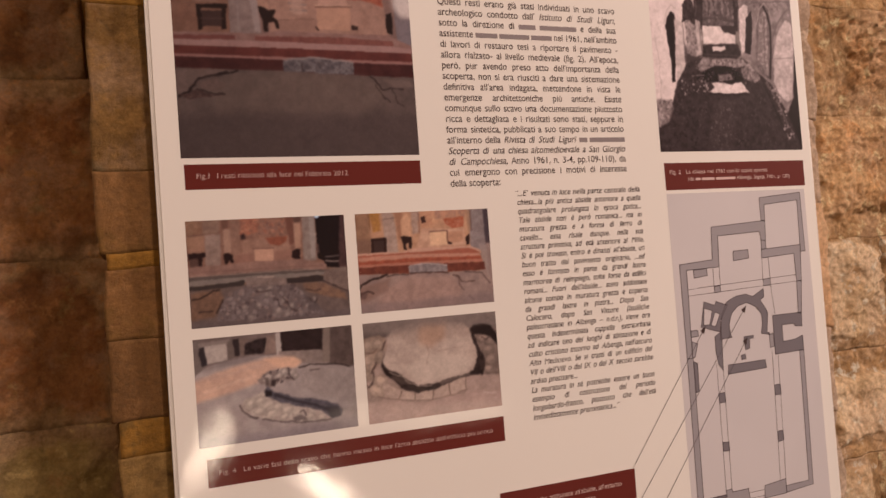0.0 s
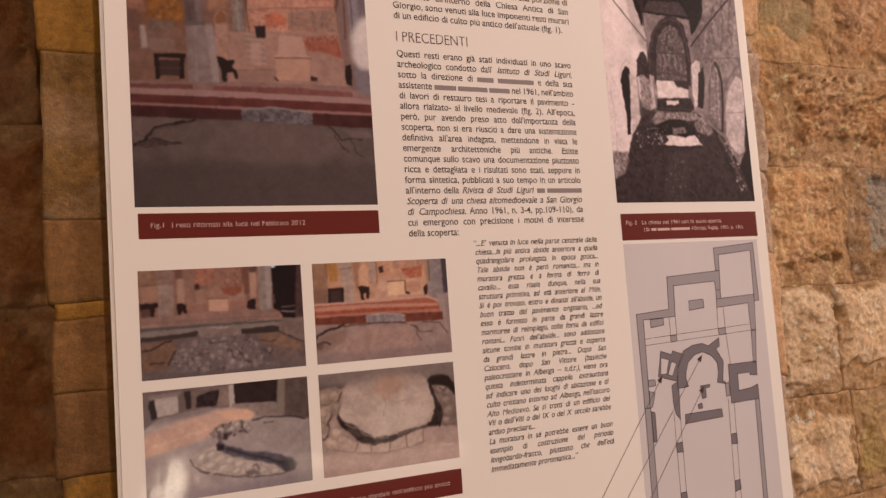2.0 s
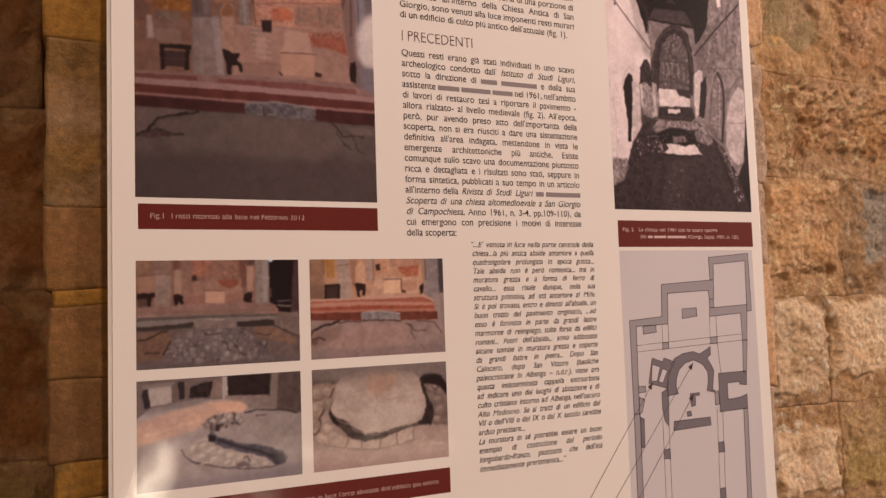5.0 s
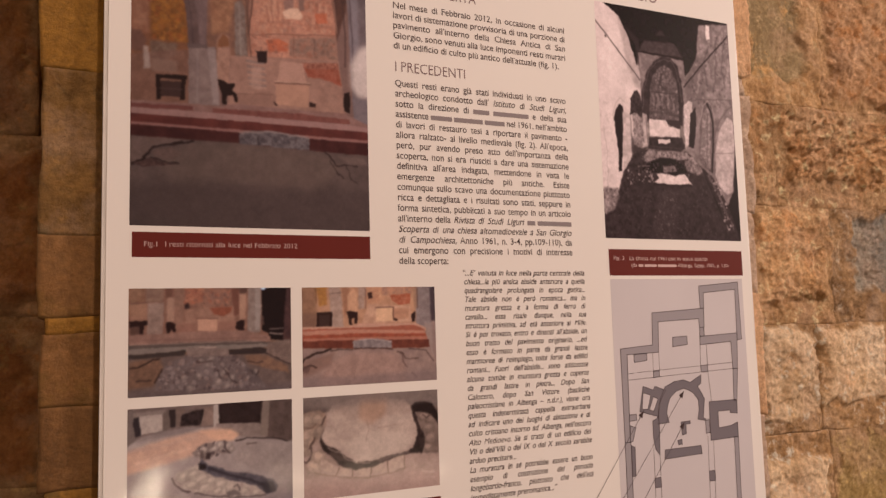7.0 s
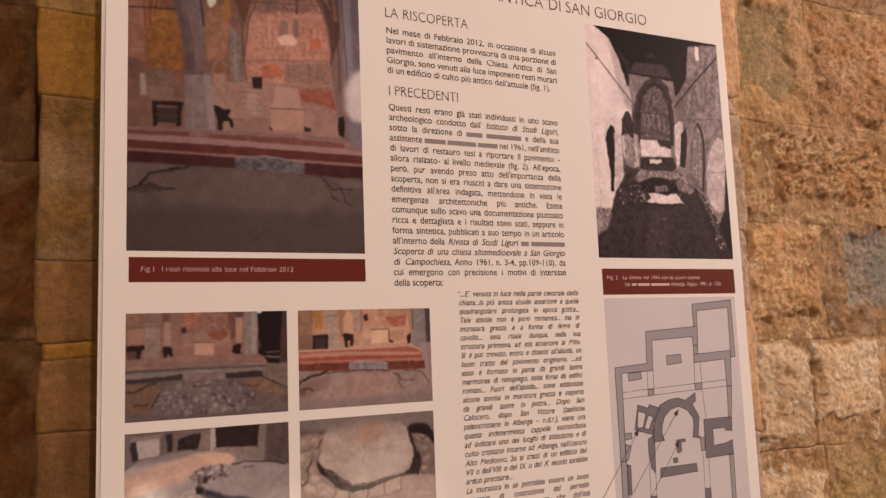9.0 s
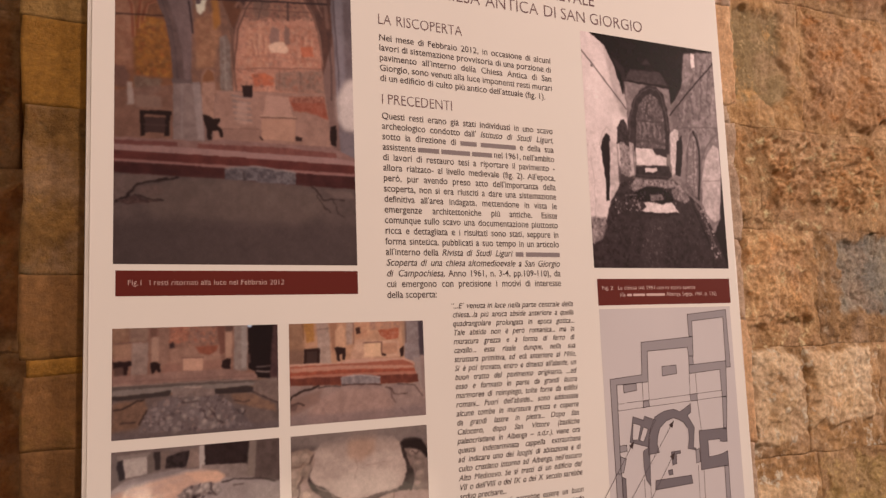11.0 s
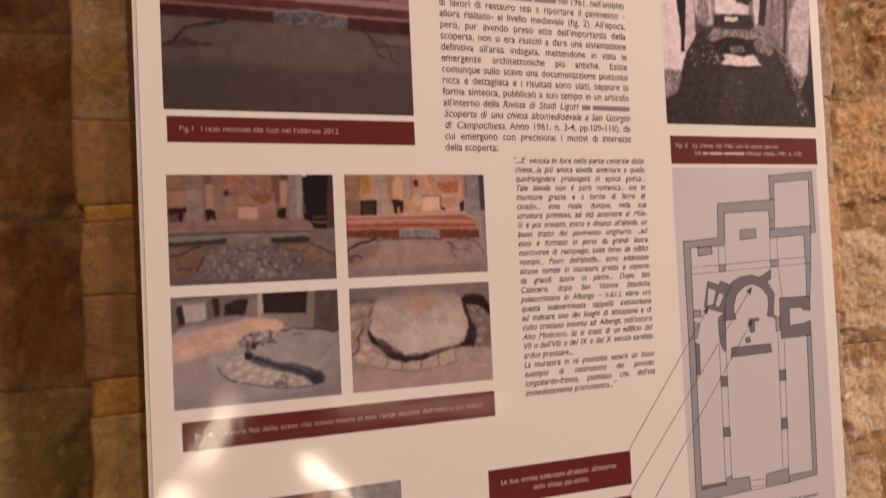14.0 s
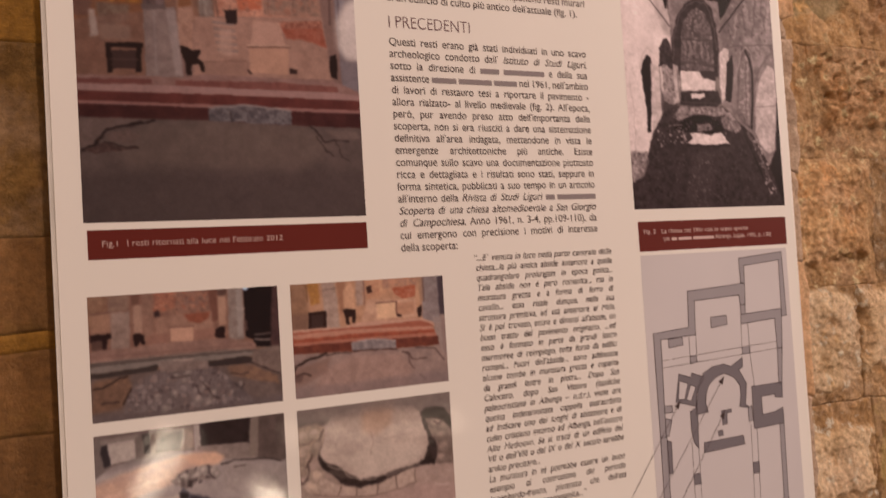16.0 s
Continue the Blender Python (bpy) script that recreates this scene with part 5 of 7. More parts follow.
    p.poly([(0.1316, -0.1312), (0.1879, -0.1324), (0.2776, -0.1298), (0.2766, -0.1520), (0.1308, -0.1501)], (0.50, 0.395, 0.38), 3.5, 0.65)
    p.tone = 0.95
    p.mottle(0.045)
    p.put("colour photograph of a cleaned floor before red steps")


def trench_photo():
    p = Picture(0, 0.1332, -0.2372, -0.1490, (0.62, 0.50, 0.45), 1900, 0.5, 0.3)
    # the far side of the room
    p.poly([(-0.0022, -0.1437), (0.1430, -0.1435), (0.1411, -0.1885), (-0.0038, -0.1809)], (0.46, 0.365, 0.335), 1, 1, (0.41, 0.32, 0.29), 9)
    p.poly([(-0.0025, -0.1507), (0.0062, -0.1511), (0.0096, -0.1708), (0.0058, -0.1794), (-0.0038, -0.1809)], (0.44, 0.36, 0.33), 1.2, 0.9)
    p.poly([(0.0037, -0.1519), (0.0290, -0.1514), (0.0289, -0.1550), (0.0052, -0.1555)], (0.52, 0.43, 0.39), 0.6, 0.95)
    p.poly([(0.0048, -0.1559), (0.0094, -0.1557), (0.0104, -0.1700), (0.0062, -0.1715), (0.0041, -0.1616)], (0.19, 0.145, 0.15), 0.6)
    p.poly([(0.0085, -0.1552), (0.0264, -0.1544), (0.0266, -0.1683), (0.0104, -0.1700)], (0.70, 0.595, 0.54), 0.5, 1, (0.64, 0.54, 0.49), 6)
    p.poly([(0.0273, -0.1531), (0.0316, -0.1525), (0.0319, -0.1659), (0.0275, -0.1674)], (0.42, 0.335, 0.30), 0.7)
    p.poly([(0.0316, -0.1516), (0.0368, -0.1514), (0.0370, -0.1653), (0.0327, -0.1655)], (0.20, 0.145, 0.14), 0.6)
    p.poly([(0.0368, -0.1514), (0.0446, -0.1513), (0.0414, -0.1651), (0.0375, -0.1653)], (0.45, 0.35, 0.31), 0.7)
    p.poly([(0.0413, -0.1566), (0.0480, -0.1542), (0.0542, -0.1527), (0.0595, -0.1530), (0.0593, -0.1566), (0.0563, -0.1655), (0.0405, -0.1651)], (0.15, 0.105, 0.105), 0.6, 1, (0.22, 0.155, 0.15), 5)
    p.poly([(0.0595, -0.1512), (0.0666, -0.1511), (0.0669, -0.1662), (0.0571, -0.1665)], (0.54, 0.42, 0.37), 0.7, 1, (0.48, 0.37, 0.325), 6)
    p.poly([(0.0667, -0.1497), (0.0712, -0.1495), (0.0713, -0.1682), (0.0668, -0.1684)], (0.68, 0.58, 0.53), 0.6)
    p.poly([(0.0712, -0.1490), (0.1087, -0.1485), (0.1065, -0.1675), (0.0714, -0.1660)], (0.16, 0.105, 0.10), 0.5, 1, (0.20, 0.135, 0.13), 9)
    p.poly([(0.0687, -0.1653), (0.1065, -0.1675), (0.1064, -0.1796), (0.0898, -0.1786), (0.0685, -0.1690)], (0.57, 0.465, 0.42), 0.7, 1, (0.51, 0.41, 0.37), 7)
    p.poly([(0.1078, -0.1471), (0.1172, -0.1466), (0.1144, -0.1680), (0.1119, -0.1809), (0.1055, -0.1796)], (0.52, 0.42, 0.37), 0.8)
    p.poly([(0.1144, -0.1455), (0.1439, -0.1450), (0.1431, -0.1862), (0.1269, -0.1828), (0.1120, -0.1804)], (0.40, 0.305, 0.275), 1.0, 1, (0.335, 0.25, 0.225), 9)
    # the floor
    p.poly([(-0.0038, -0.1809), (0.0104, -0.1717), (0.0457, -0.1667), (0.0686, -0.1681), (0.0899, -0.1776), (0.1106, -0.1794), (0.1292, -0.1849), (0.1422, -0.1838), (0.1428, -0.2599), (-0.0068, -0.2488)], (0.66, 0.56, 0.52), 0.8, 1, (0.60, 0.50, 0.465), 20)
    p.poly([(0.0048, -0.1749), (0.0240, -0.1681), (0.0457, -0.1667), (0.0566, -0.1674), (0.0455, -0.1712), (0.0238, -0.1735)], (0.50, 0.415, 0.39), 2, 0.8)
    p.poly([(-0.0039, -0.1840), (0.0194, -0.1767), (0.0455, -0.1717), (0.0677, -0.1689), (0.0820, -0.1712), (0.0881, -0.1766), (0.0807, -0.1798), (0.0627, -0.1800), (0.0499, -0.1896), (0.0228, -0.1966), (-0.0026, -0.2008)], (0.81, 0.605, 0.50), 2.6, 0.92, (0.75, 0.56, 0.47), 9)
    p.poly([(0.0543, -0.1700), (0.0811, -0.1711), (0.0881, -0.1752), (0.0834, -0.1800), (0.0681, -0.1790)], (0.85, 0.63, 0.51), 1.6, 0.85)
    p.line([(0.0023, -0.1827), (0.0278, -0.1791), (0.0541, -0.1754)], 2.0, (0.72, 0.56, 0.49), 1.6, 0.6, 2.0)
    p.line([(0.0061, -0.1927), (0.0275, -0.1880), (0.0493, -0.1832)], 1.6, (0.88, 0.70, 0.60), 1.6, 0.5, 2.0)
    p.poly([(-0.0049, -0.2050), (0.0225, -0.2028), (0.0367, -0.2129), (0.0413, -0.2268), (0.0254, -0.2361), (-0.0066, -0.2444)], (0.58, 0.475, 0.44), 5, 0.6)
    p.poly([(0.0897, -0.1813), (0.1118, -0.1837), (0.1362, -0.1905), (0.1378, -0.2191), (0.1191, -0.2114), (0.0979, -0.2051), (0.0845, -0.1967), (0.0867, -0.1871)], (0.66, 0.555, 0.51), 2.5, 0.85, (0.60, 0.50, 0.46), 9)
    p.poly([(-0.0058, -0.2269), (0.0516, -0.2323), (0.1442, -0.2277), (0.1428, -0.2599), (-0.0068, -0.2488)], (0.53, 0.44, 0.43), 5, 0.75)
    p.line([(0.0852, -0.1801), (0.0944, -0.1793), (0.1120, -0.1800), (0.1241, -0.1826), (0.1288, -0.1844)], 1.2, (0.20, 0.14, 0.13), 0.5, 0.85, 1.0)
    p.line([(0.0942, -0.1839), (0.1025, -0.1840)], 0.9, (0.32, 0.24, 0.22), 0.5, 0.8)
    # the broken wall's near end
    p.poly([(0.0491, -0.1877), (0.0546, -0.1827), (0.0663, -0.1798), (0.0762, -0.1791), (0.0824, -0.1827), (0.0849, -0.1865), (0.0811, -0.1909), (0.0703, -0.1892), (0.0639, -0.1933), (0.0585, -0.1947)], (0.54, 0.44, 0.40), 0.9, 1, (0.44, 0.35, 0.325), 5, 1.4)
    p.scatter([(0.0500, -0.1878), (0.0627, -0.1805), (0.0806, -0.1807), (0.0840, -0.1874), (0.0757, -0.1905), (0.0622, -0.1923)], [(0.72, 0.61, 0.555), (0.27, 0.20, 0.20), (0.46, 0.37, 0.345)], 45, 1.6, 8, 0.6)
    for at, r in (((0.0787, -0.1843), 0.0030), ((0.0813, -0.1872), 0.0026), ((0.0724, -0.1829), 0.0036), ((0.0669, -0.1858), 0.0034), ((0.0589, -0.1857), 0.0036)):
        p.cobble(at, r, r * 0.75, (0.72, 0.61, 0.555), r * 150)
    p.poly([(0.0614, -0.1886), (0.0654, -0.1889), (0.0639, -0.1942), (0.0604, -0.1931)], (0.22, 0.155, 0.15), 0.8)
    p.poly([(0.0562, -0.1864), (0.0589, -0.1866), (0.0586, -0.1929), (0.0564, -0.1928)], (0.34, 0.26, 0.24), 0.8, 0.8)
    p.line([(0.0761, -0.1804), (0.0768, -0.1860), (0.0802, -0.1899)], 1.2, (0.26, 0.19, 0.19), 0.5, 0.85, 1.2)
    # the curved wall and the trench behind it
    bank = [(0.0335, -0.2073), (0.0407, -0.2015), (0.0531, -0.1980), (0.0617, -0.2023), (0.0749, -0.2088), (0.0883, -0.2145), (0.1019, -0.2184), (0.1156, -0.2261), (0.1098, -0.2284), (0.0877, -0.2269), (0.0679, -0.2238), (0.0521, -0.2197), (0.0426, -0.2161), (0.0367, -0.2120)]
    p.poly(bank, (0.74, 0.625, 0.56), 0.9, 1, (0.67, 0.555, 0.50), 6, 1.2)
    p.scatter(bank, [(0.80, 0.69, 0.62), (0.56, 0.455, 0.41), (0.68, 0.57, 0.51)], 70, 2.0, 9, 0.4)
    for at, rx in (((0.0431, -0.2062), 0.0060), ((0.0501, -0.2050), 0.0055), ((0.0570, -0.2092), 0.0065), ((0.0649, -0.2116), 0.0055), ((0.0728, -0.2150), 0.0062), ((0.0498, -0.2131), 0.0050), ((0.0593, -0.2167), 0.0058), ((0.0808, -0.2185), 0.0050), ((0.0915, -0.2231), 0.0048), ((0.0699, -0.2203), 0.0046), ((0.1016, -0.2249), 0.0044)):
        p.cobble(at, rx, rx * 0.6, (0.75, 0.635, 0.565), rx * 60)
    p.poly([(0.0549, -0.1963), (0.0577, -0.1929), (0.0619, -0.1977), (0.0689, -0.2010), (0.0795, -0.2055), (0.0931, -0.2075), (0.1050, -0.2112), (0.1160, -0.2159), (0.1205, -0.2209), (0.1184, -0.2264), (0.1108, -0.2276), (0.1019, -0.2193), (0.0905, -0.2156), (0.0793, -0.2119), (0.0660, -0.2072), (0.0564, -0.2019)], (0.30, 0.255, 0.27), 1.2, 1, (0.38, 0.325, 0.335), 6, 1.0)
    p.line([(0.0636, -0.2015), (0.0794, -0.2082), (0.0975, -0.2143), (0.1120, -0.2221)], 2.2, (0.19, 0.15, 0.165), 1.0, 0.8, 1.0)
    p.poly([(0.0549, -0.1963), (0.0611, -0.1977), (0.0609, -0.2022), (0.0556, -0.2018)], (0.16, 0.115, 0.12), 0.8)
    p.poly([(0.1048, -0.2168), (0.1169, -0.2178), (0.1184, -0.2254), (0.1099, -0.2270)], (0.21, 0.17, 0.185), 1.2, 0.85)
    p.line([(0.0335, -0.2073), (0.0367, -0.2120), (0.0418, -0.2161), (0.0478, -0.2188)], 1.5, (0.30, 0.22, 0.21), 0.6, 0.85, 1.2)
    p.line([(0.0521, -0.2201), (0.0679, -0.2242), (0.0877, -0.2274), (0.1099, -0.2280)], 1.3, (0.34, 0.265, 0.255), 0.6, 0.8, 1.2)
    p.poly([(0.0770, -0.2218), (0.0852, -0.2207), (0.0896, -0.2257), (0.0787, -0.2257)], (0.36, 0.285, 0.275), 0.8, 0.7)
    p.line([(0.0835, -0.2187), (0.0863, -0.2171), (0.0879, -0.2219)], 1.3, (0.36, 0.28, 0.27), 0.5, 0.8, 1.0)
    p.img *= np.interp(p.x, [0.0, 0.07, 0.1332], [1.0, 1.0, 0.9])[..., None] * np.array((0.99, 1.0, 1.03))
    p.tone = 0.96
    p.mottle(0.04)
    p.put("colour photograph of a curved trench in the floor")


def apse_photo():
    p = Picture(0.1432, 0.2722, -0.2372, -0.1490, (0.60, 0.48, 0.44), 1900, 0.5, 0.3)
    p.poly([(0.1336, -0.1408), (0.2826, -0.1421), (0.2774, -0.2586), (0.1290, -0.2443)], (0.64, 0.51, 0.465), 1, 1, (0.57, 0.455, 0.41), 14)
    p.poly([(0.1336, -0.1408), (0.2826, -0.1421), (0.2815, -0.1674), (0.2490, -0.1637), (0.2176, -0.1552), (0.1819, -0.1544), (0.1647, -0.1613), (0.1325, -0.1643)], (0.47, 0.385, 0.36), 3, 0.95, (0.41, 0.335, 0.315), 14)
    p.poly([(0.1331, -0.1511), (0.1573, -0.1504), (0.1657, -0.1613), (0.1616, -0.1640), (0.1421, -0.1639), (0.1325, -0.1652)], (0.26, 0.20, 0.19), 1.6, 0.9)
    p.poly([(0.1364, -0.1626), (0.1569, -0.1599), (0.1636, -0.1631), (0.1622, -0.1726), (0.1558, -0.1847), (0.1496, -0.1919), (0.1358, -0.1976)], (0.62, 0.49, 0.425), 1.4, 0.95, (0.52, 0.40, 0.345), 6, 1.4)
    p.poly([(0.1417, -0.1743), (0.1532, -0.1769), (0.1506, -0.1910), (0.1484, -0.1985), (0.1376, -0.2006)], (0.66, 0.53, 0.465), 1.2, 0.85, (0.58, 0.46, 0.40), 6)
    p.line([(0.1635, -0.1660), (0.1581, -0.1762), (0.1528, -0.1864), (0.1486, -0.1928)], 1.8, (0.30, 0.215, 0.195), 0.7, 0.85, 1.2)
    p.line([(0.1426, -0.1753), (0.1514, -0.1749), (0.1564, -0.1714)], 1.2, (0.40, 0.295, 0.26), 0.6, 0.8, 1.2)
    p.line([(0.1404, -0.2027), (0.1461, -0.2050), (0.1503, -0.1996), (0.1496, -0.1919)], 1.6, (0.28, 0.20, 0.185), 0.7, 0.85, 1.2)
    for at, rx, rz, v, turn in (((0.1468, -0.1689), 0.0070, 0.0048, 0.60, 0.3), ((0.1556, -0.1675), 0.0052, 0.0042, 0.62, 0.5), ((0.1570, -0.1790), 0.0036, 0.0062, 0.56, -0.4), ((0.1452, -0.1831), 0.0050, 0.0070, 0.64, -0.1),
                                 ((0.1427, -0.1943), 0.0048, 0.0050, 0.58, 0.2), ((0.1561, -0.2010), 0.0070, 0.0060, 0.70, -0.3), ((0.1528, -0.2093), 0.0080, 0.0052, 0.74, -0.4), ((0.1607, -0.2080), 0.0050, 0.0050, 0.72, 0.2)):
        p.cobble(at, rx, rz, (v * 1.04, v * 0.84, v * 0.74), turn)
    # the ring of stones round the slab
    p.poly([(0.1580, -0.2021), (0.1744, -0.2110), (0.1873, -0.2149), (0.2047, -0.2143), (0.2279, -0.2072), (0.2364, -0.2058), (0.2391, -0.2170), (0.2199, -0.2214), (0.1992, -0.2227), (0.1790, -0.2201), (0.1594, -0.2156)], (0.73, 0.59, 0.53), 1.0, 0.95, (0.66, 0.53, 0.475), 6)
    for s in ([(0.2052, -0.2139), (0.2038, -0.2231)], [(0.1873, -0.2149), (0.1871, -0.2207)], [(0.2204, -0.2096), (0.2210, -0.2205)], [(0.2374, -0.2069), (0.2375, -0.2179)], [(0.1744, -0.2115), (0.1721, -0.2181)]):
        p.line(s, 1.1, (0.42, 0.315, 0.28), 0.5, 0.85, 1.0)
    p.line([(0.1526, -0.2141), (0.1642, -0.2179), (0.1840, -0.2219), (0.2043, -0.2231), (0.2252, -0.2209), (0.2391, -0.2175)], 1.0, (0.46, 0.345, 0.305), 0.6, 0.7, 1.2)
    p.poly([(0.2386, -0.2050), (0.2742, -0.2056), (0.2751, -0.2482), (0.2294, -0.2440), (0.2380, -0.2179)], (0.67, 0.535, 0.49), 1.5, 0.8, (0.62, 0.49, 0.445), 8)
    p.poly([(0.1302, -0.2161), (0.1641, -0.2189), (0.1991, -0.2246), (0.2390, -0.2200), (0.2790, -0.2232), (0.2774, -0.2586), (0.1290, -0.2443)], (0.66, 0.51, 0.47), 3, 0.7)
    p.line([(0.2544, -0.2222), (0.2625, -0.2244), (0.2668, -0.2242)], 1.2, (0.80, 0.66, 0.61), 0.8, 0.6)
    # the right bank
    p.poly([(0.2489, -0.1647), (0.2761, -0.1641), (0.2769, -0.2078), (0.2568, -0.2063), (0.2555, -0.1861)], (0.49, 0.385, 0.35), 1.2, 0.95, (0.42, 0.325, 0.29), 6, 1.2)
    for at, rx, rz, v in (((0.2583, -0.1722), 0.0066, 0.0040, 0.56), ((0.2657, -0.1757), 0.0050, 0.0044, 0.52), ((0.2621, -0.1835), 0.0066, 0.0044, 0.54), ((0.2639, -0.1927), 0.0060, 0.0050, 0.55), ((0.2613, -0.2016), 0.0060, 0.0040, 0.58)):
        p.cobble(at, rx, rz, (v * 1.03, v * 0.82, v * 0.74), 0.1)
    p.poly([(0.2447, -0.1635), (0.2491, -0.1597), (0.2588, -0.1592), (0.2663, -0.1616), (0.2715, -0.1689), (0.2743, -0.1802), (0.2710, -0.1790), (0.2648, -0.1716), (0.2541, -0.1680), (0.2477, -0.1687)], (0.15, 0.10, 0.095), 1.0)
    p.line([(0.2561, -0.1721), (0.2603, -0.1744), (0.2648, -0.1716)], 1.2, (0.30, 0.215, 0.20), 0.6, 0.8, 1.2)
    # the gap and the slab
    p.poly([(0.1610, -0.1774), (0.1576, -0.1877), (0.1612, -0.1956), (0.1669, -0.2008), (0.1745, -0.2081), (0.1794, -0.2123), (0.1894, -0.2146), (0.2068, -0.2140), (0.2204, -0.2096), (0.2364, -0.2058), (0.2471, -0.2056), (0.2546, -0.2072), (0.2583, -0.1964), (0.2576, -0.1883), (0.2525, -0.1799), (0.2498, -0.1698), (0.2447, -0.1625), (0.2410, -0.1753), (0.2367, -0.1999), (0.1849, -0.2011)], (0.15, 0.10, 0.095), 0.9, 1, (0.22, 0.155, 0.145), 6, 1.2)
    p.poly([(0.2112, -0.2079), (0.2312, -0.2045), (0.2418, -0.2032), (0.2428, -0.2053), (0.2289, -0.2073), (0.2131, -0.2110)], (0.40, 0.315, 0.29), 1.0, 0.85)
    p.poly([(0.1651, -0.1978), (0.1730, -0.1974), (0.1798, -0.2017), (0.1826, -0.2068), (0.1756, -0.2063)], (0.34, 0.26, 0.235), 1.2, 0.7)
    p.poly([(0.1655, -0.1652), (0.1643, -0.1709), (0.1610, -0.1783), (0.1597, -0.1849), (0.1625, -0.1899), (0.1692, -0.1942), (0.1760, -0.1976), (0.1818, -0.2038), (0.1906, -0.2084), (0.2029, -0.2093), (0.2133, -0.2071), (0.2259, -0.2051), (0.2397, -0.2031), (0.2451, -0.2015), (0.2485, -0.1977), (0.2498, -0.1918), (0.2511, -0.1869), (0.2494, -0.1788), (0.2465, -0.1716), (0.2447, -0.1625), (0.2386, -0.1562), (0.2075, -0.1518), (0.1820, -0.1535), (0.1688, -0.1577)], (0.73, 0.605, 0.55), 0.8, 1, (0.66, 0.54, 0.49), 16, 1.3)
    p.poly([(0.1803, -0.1911), (0.2010, -0.1827), (0.2321, -0.1847), (0.2466, -0.1916), (0.2398, -0.2011), (0.2050, -0.2075), (0.1878, -0.2043)], (0.77, 0.65, 0.59), 3.5, 0.7)
    p.poly([(0.1688, -0.1586), (0.1870, -0.1537), (0.2177, -0.1532), (0.2417, -0.1584), (0.2445, -0.1685), (0.2222, -0.1702), (0.1812, -0.1699)], (0.62, 0.50, 0.45), 4, 0.7)
    p.poly([(0.1953, -0.1483), (0.2232, -0.1486), (0.2191, -0.1691), (0.2064, -0.1762), (0.1943, -0.1716)], (0.66, 0.48, 0.39), 4.5, 0.6)
    p.line([(0.2024, -0.1730), (0.2026, -0.1809), (0.2006, -0.1905)], 0.9, (0.58, 0.45, 0.40), 0.7, 0.6, 1.5)
    p.line([(0.2124, -0.1795), (0.2323, -0.1787)], 0.9, (0.58, 0.46, 0.41), 0.7, 0.5, 1.5)
    p.line([(0.1652, -0.1940), (0.1769, -0.1991), (0.1837, -0.2059), (0.1916, -0.2094), (0.2038, -0.2103)], 1.0, (0.84, 0.71, 0.64), 0.5, 0.5, 1.0)
    p.poly([(0.1400, -0.1450), (0.2760, -0.1450), (0.2760, -0.1560), (0.2450, -0.1590), (0.2050, -0.1560), (0.1650, -0.1610), (0.1400, -0.1600)], (0.49, 0.40, 0.37), 6, 0.85)
    p.tone = 0.96
    p.mottle(0.05)
    p.put("colour photograph of an excavated rounded apse from above")


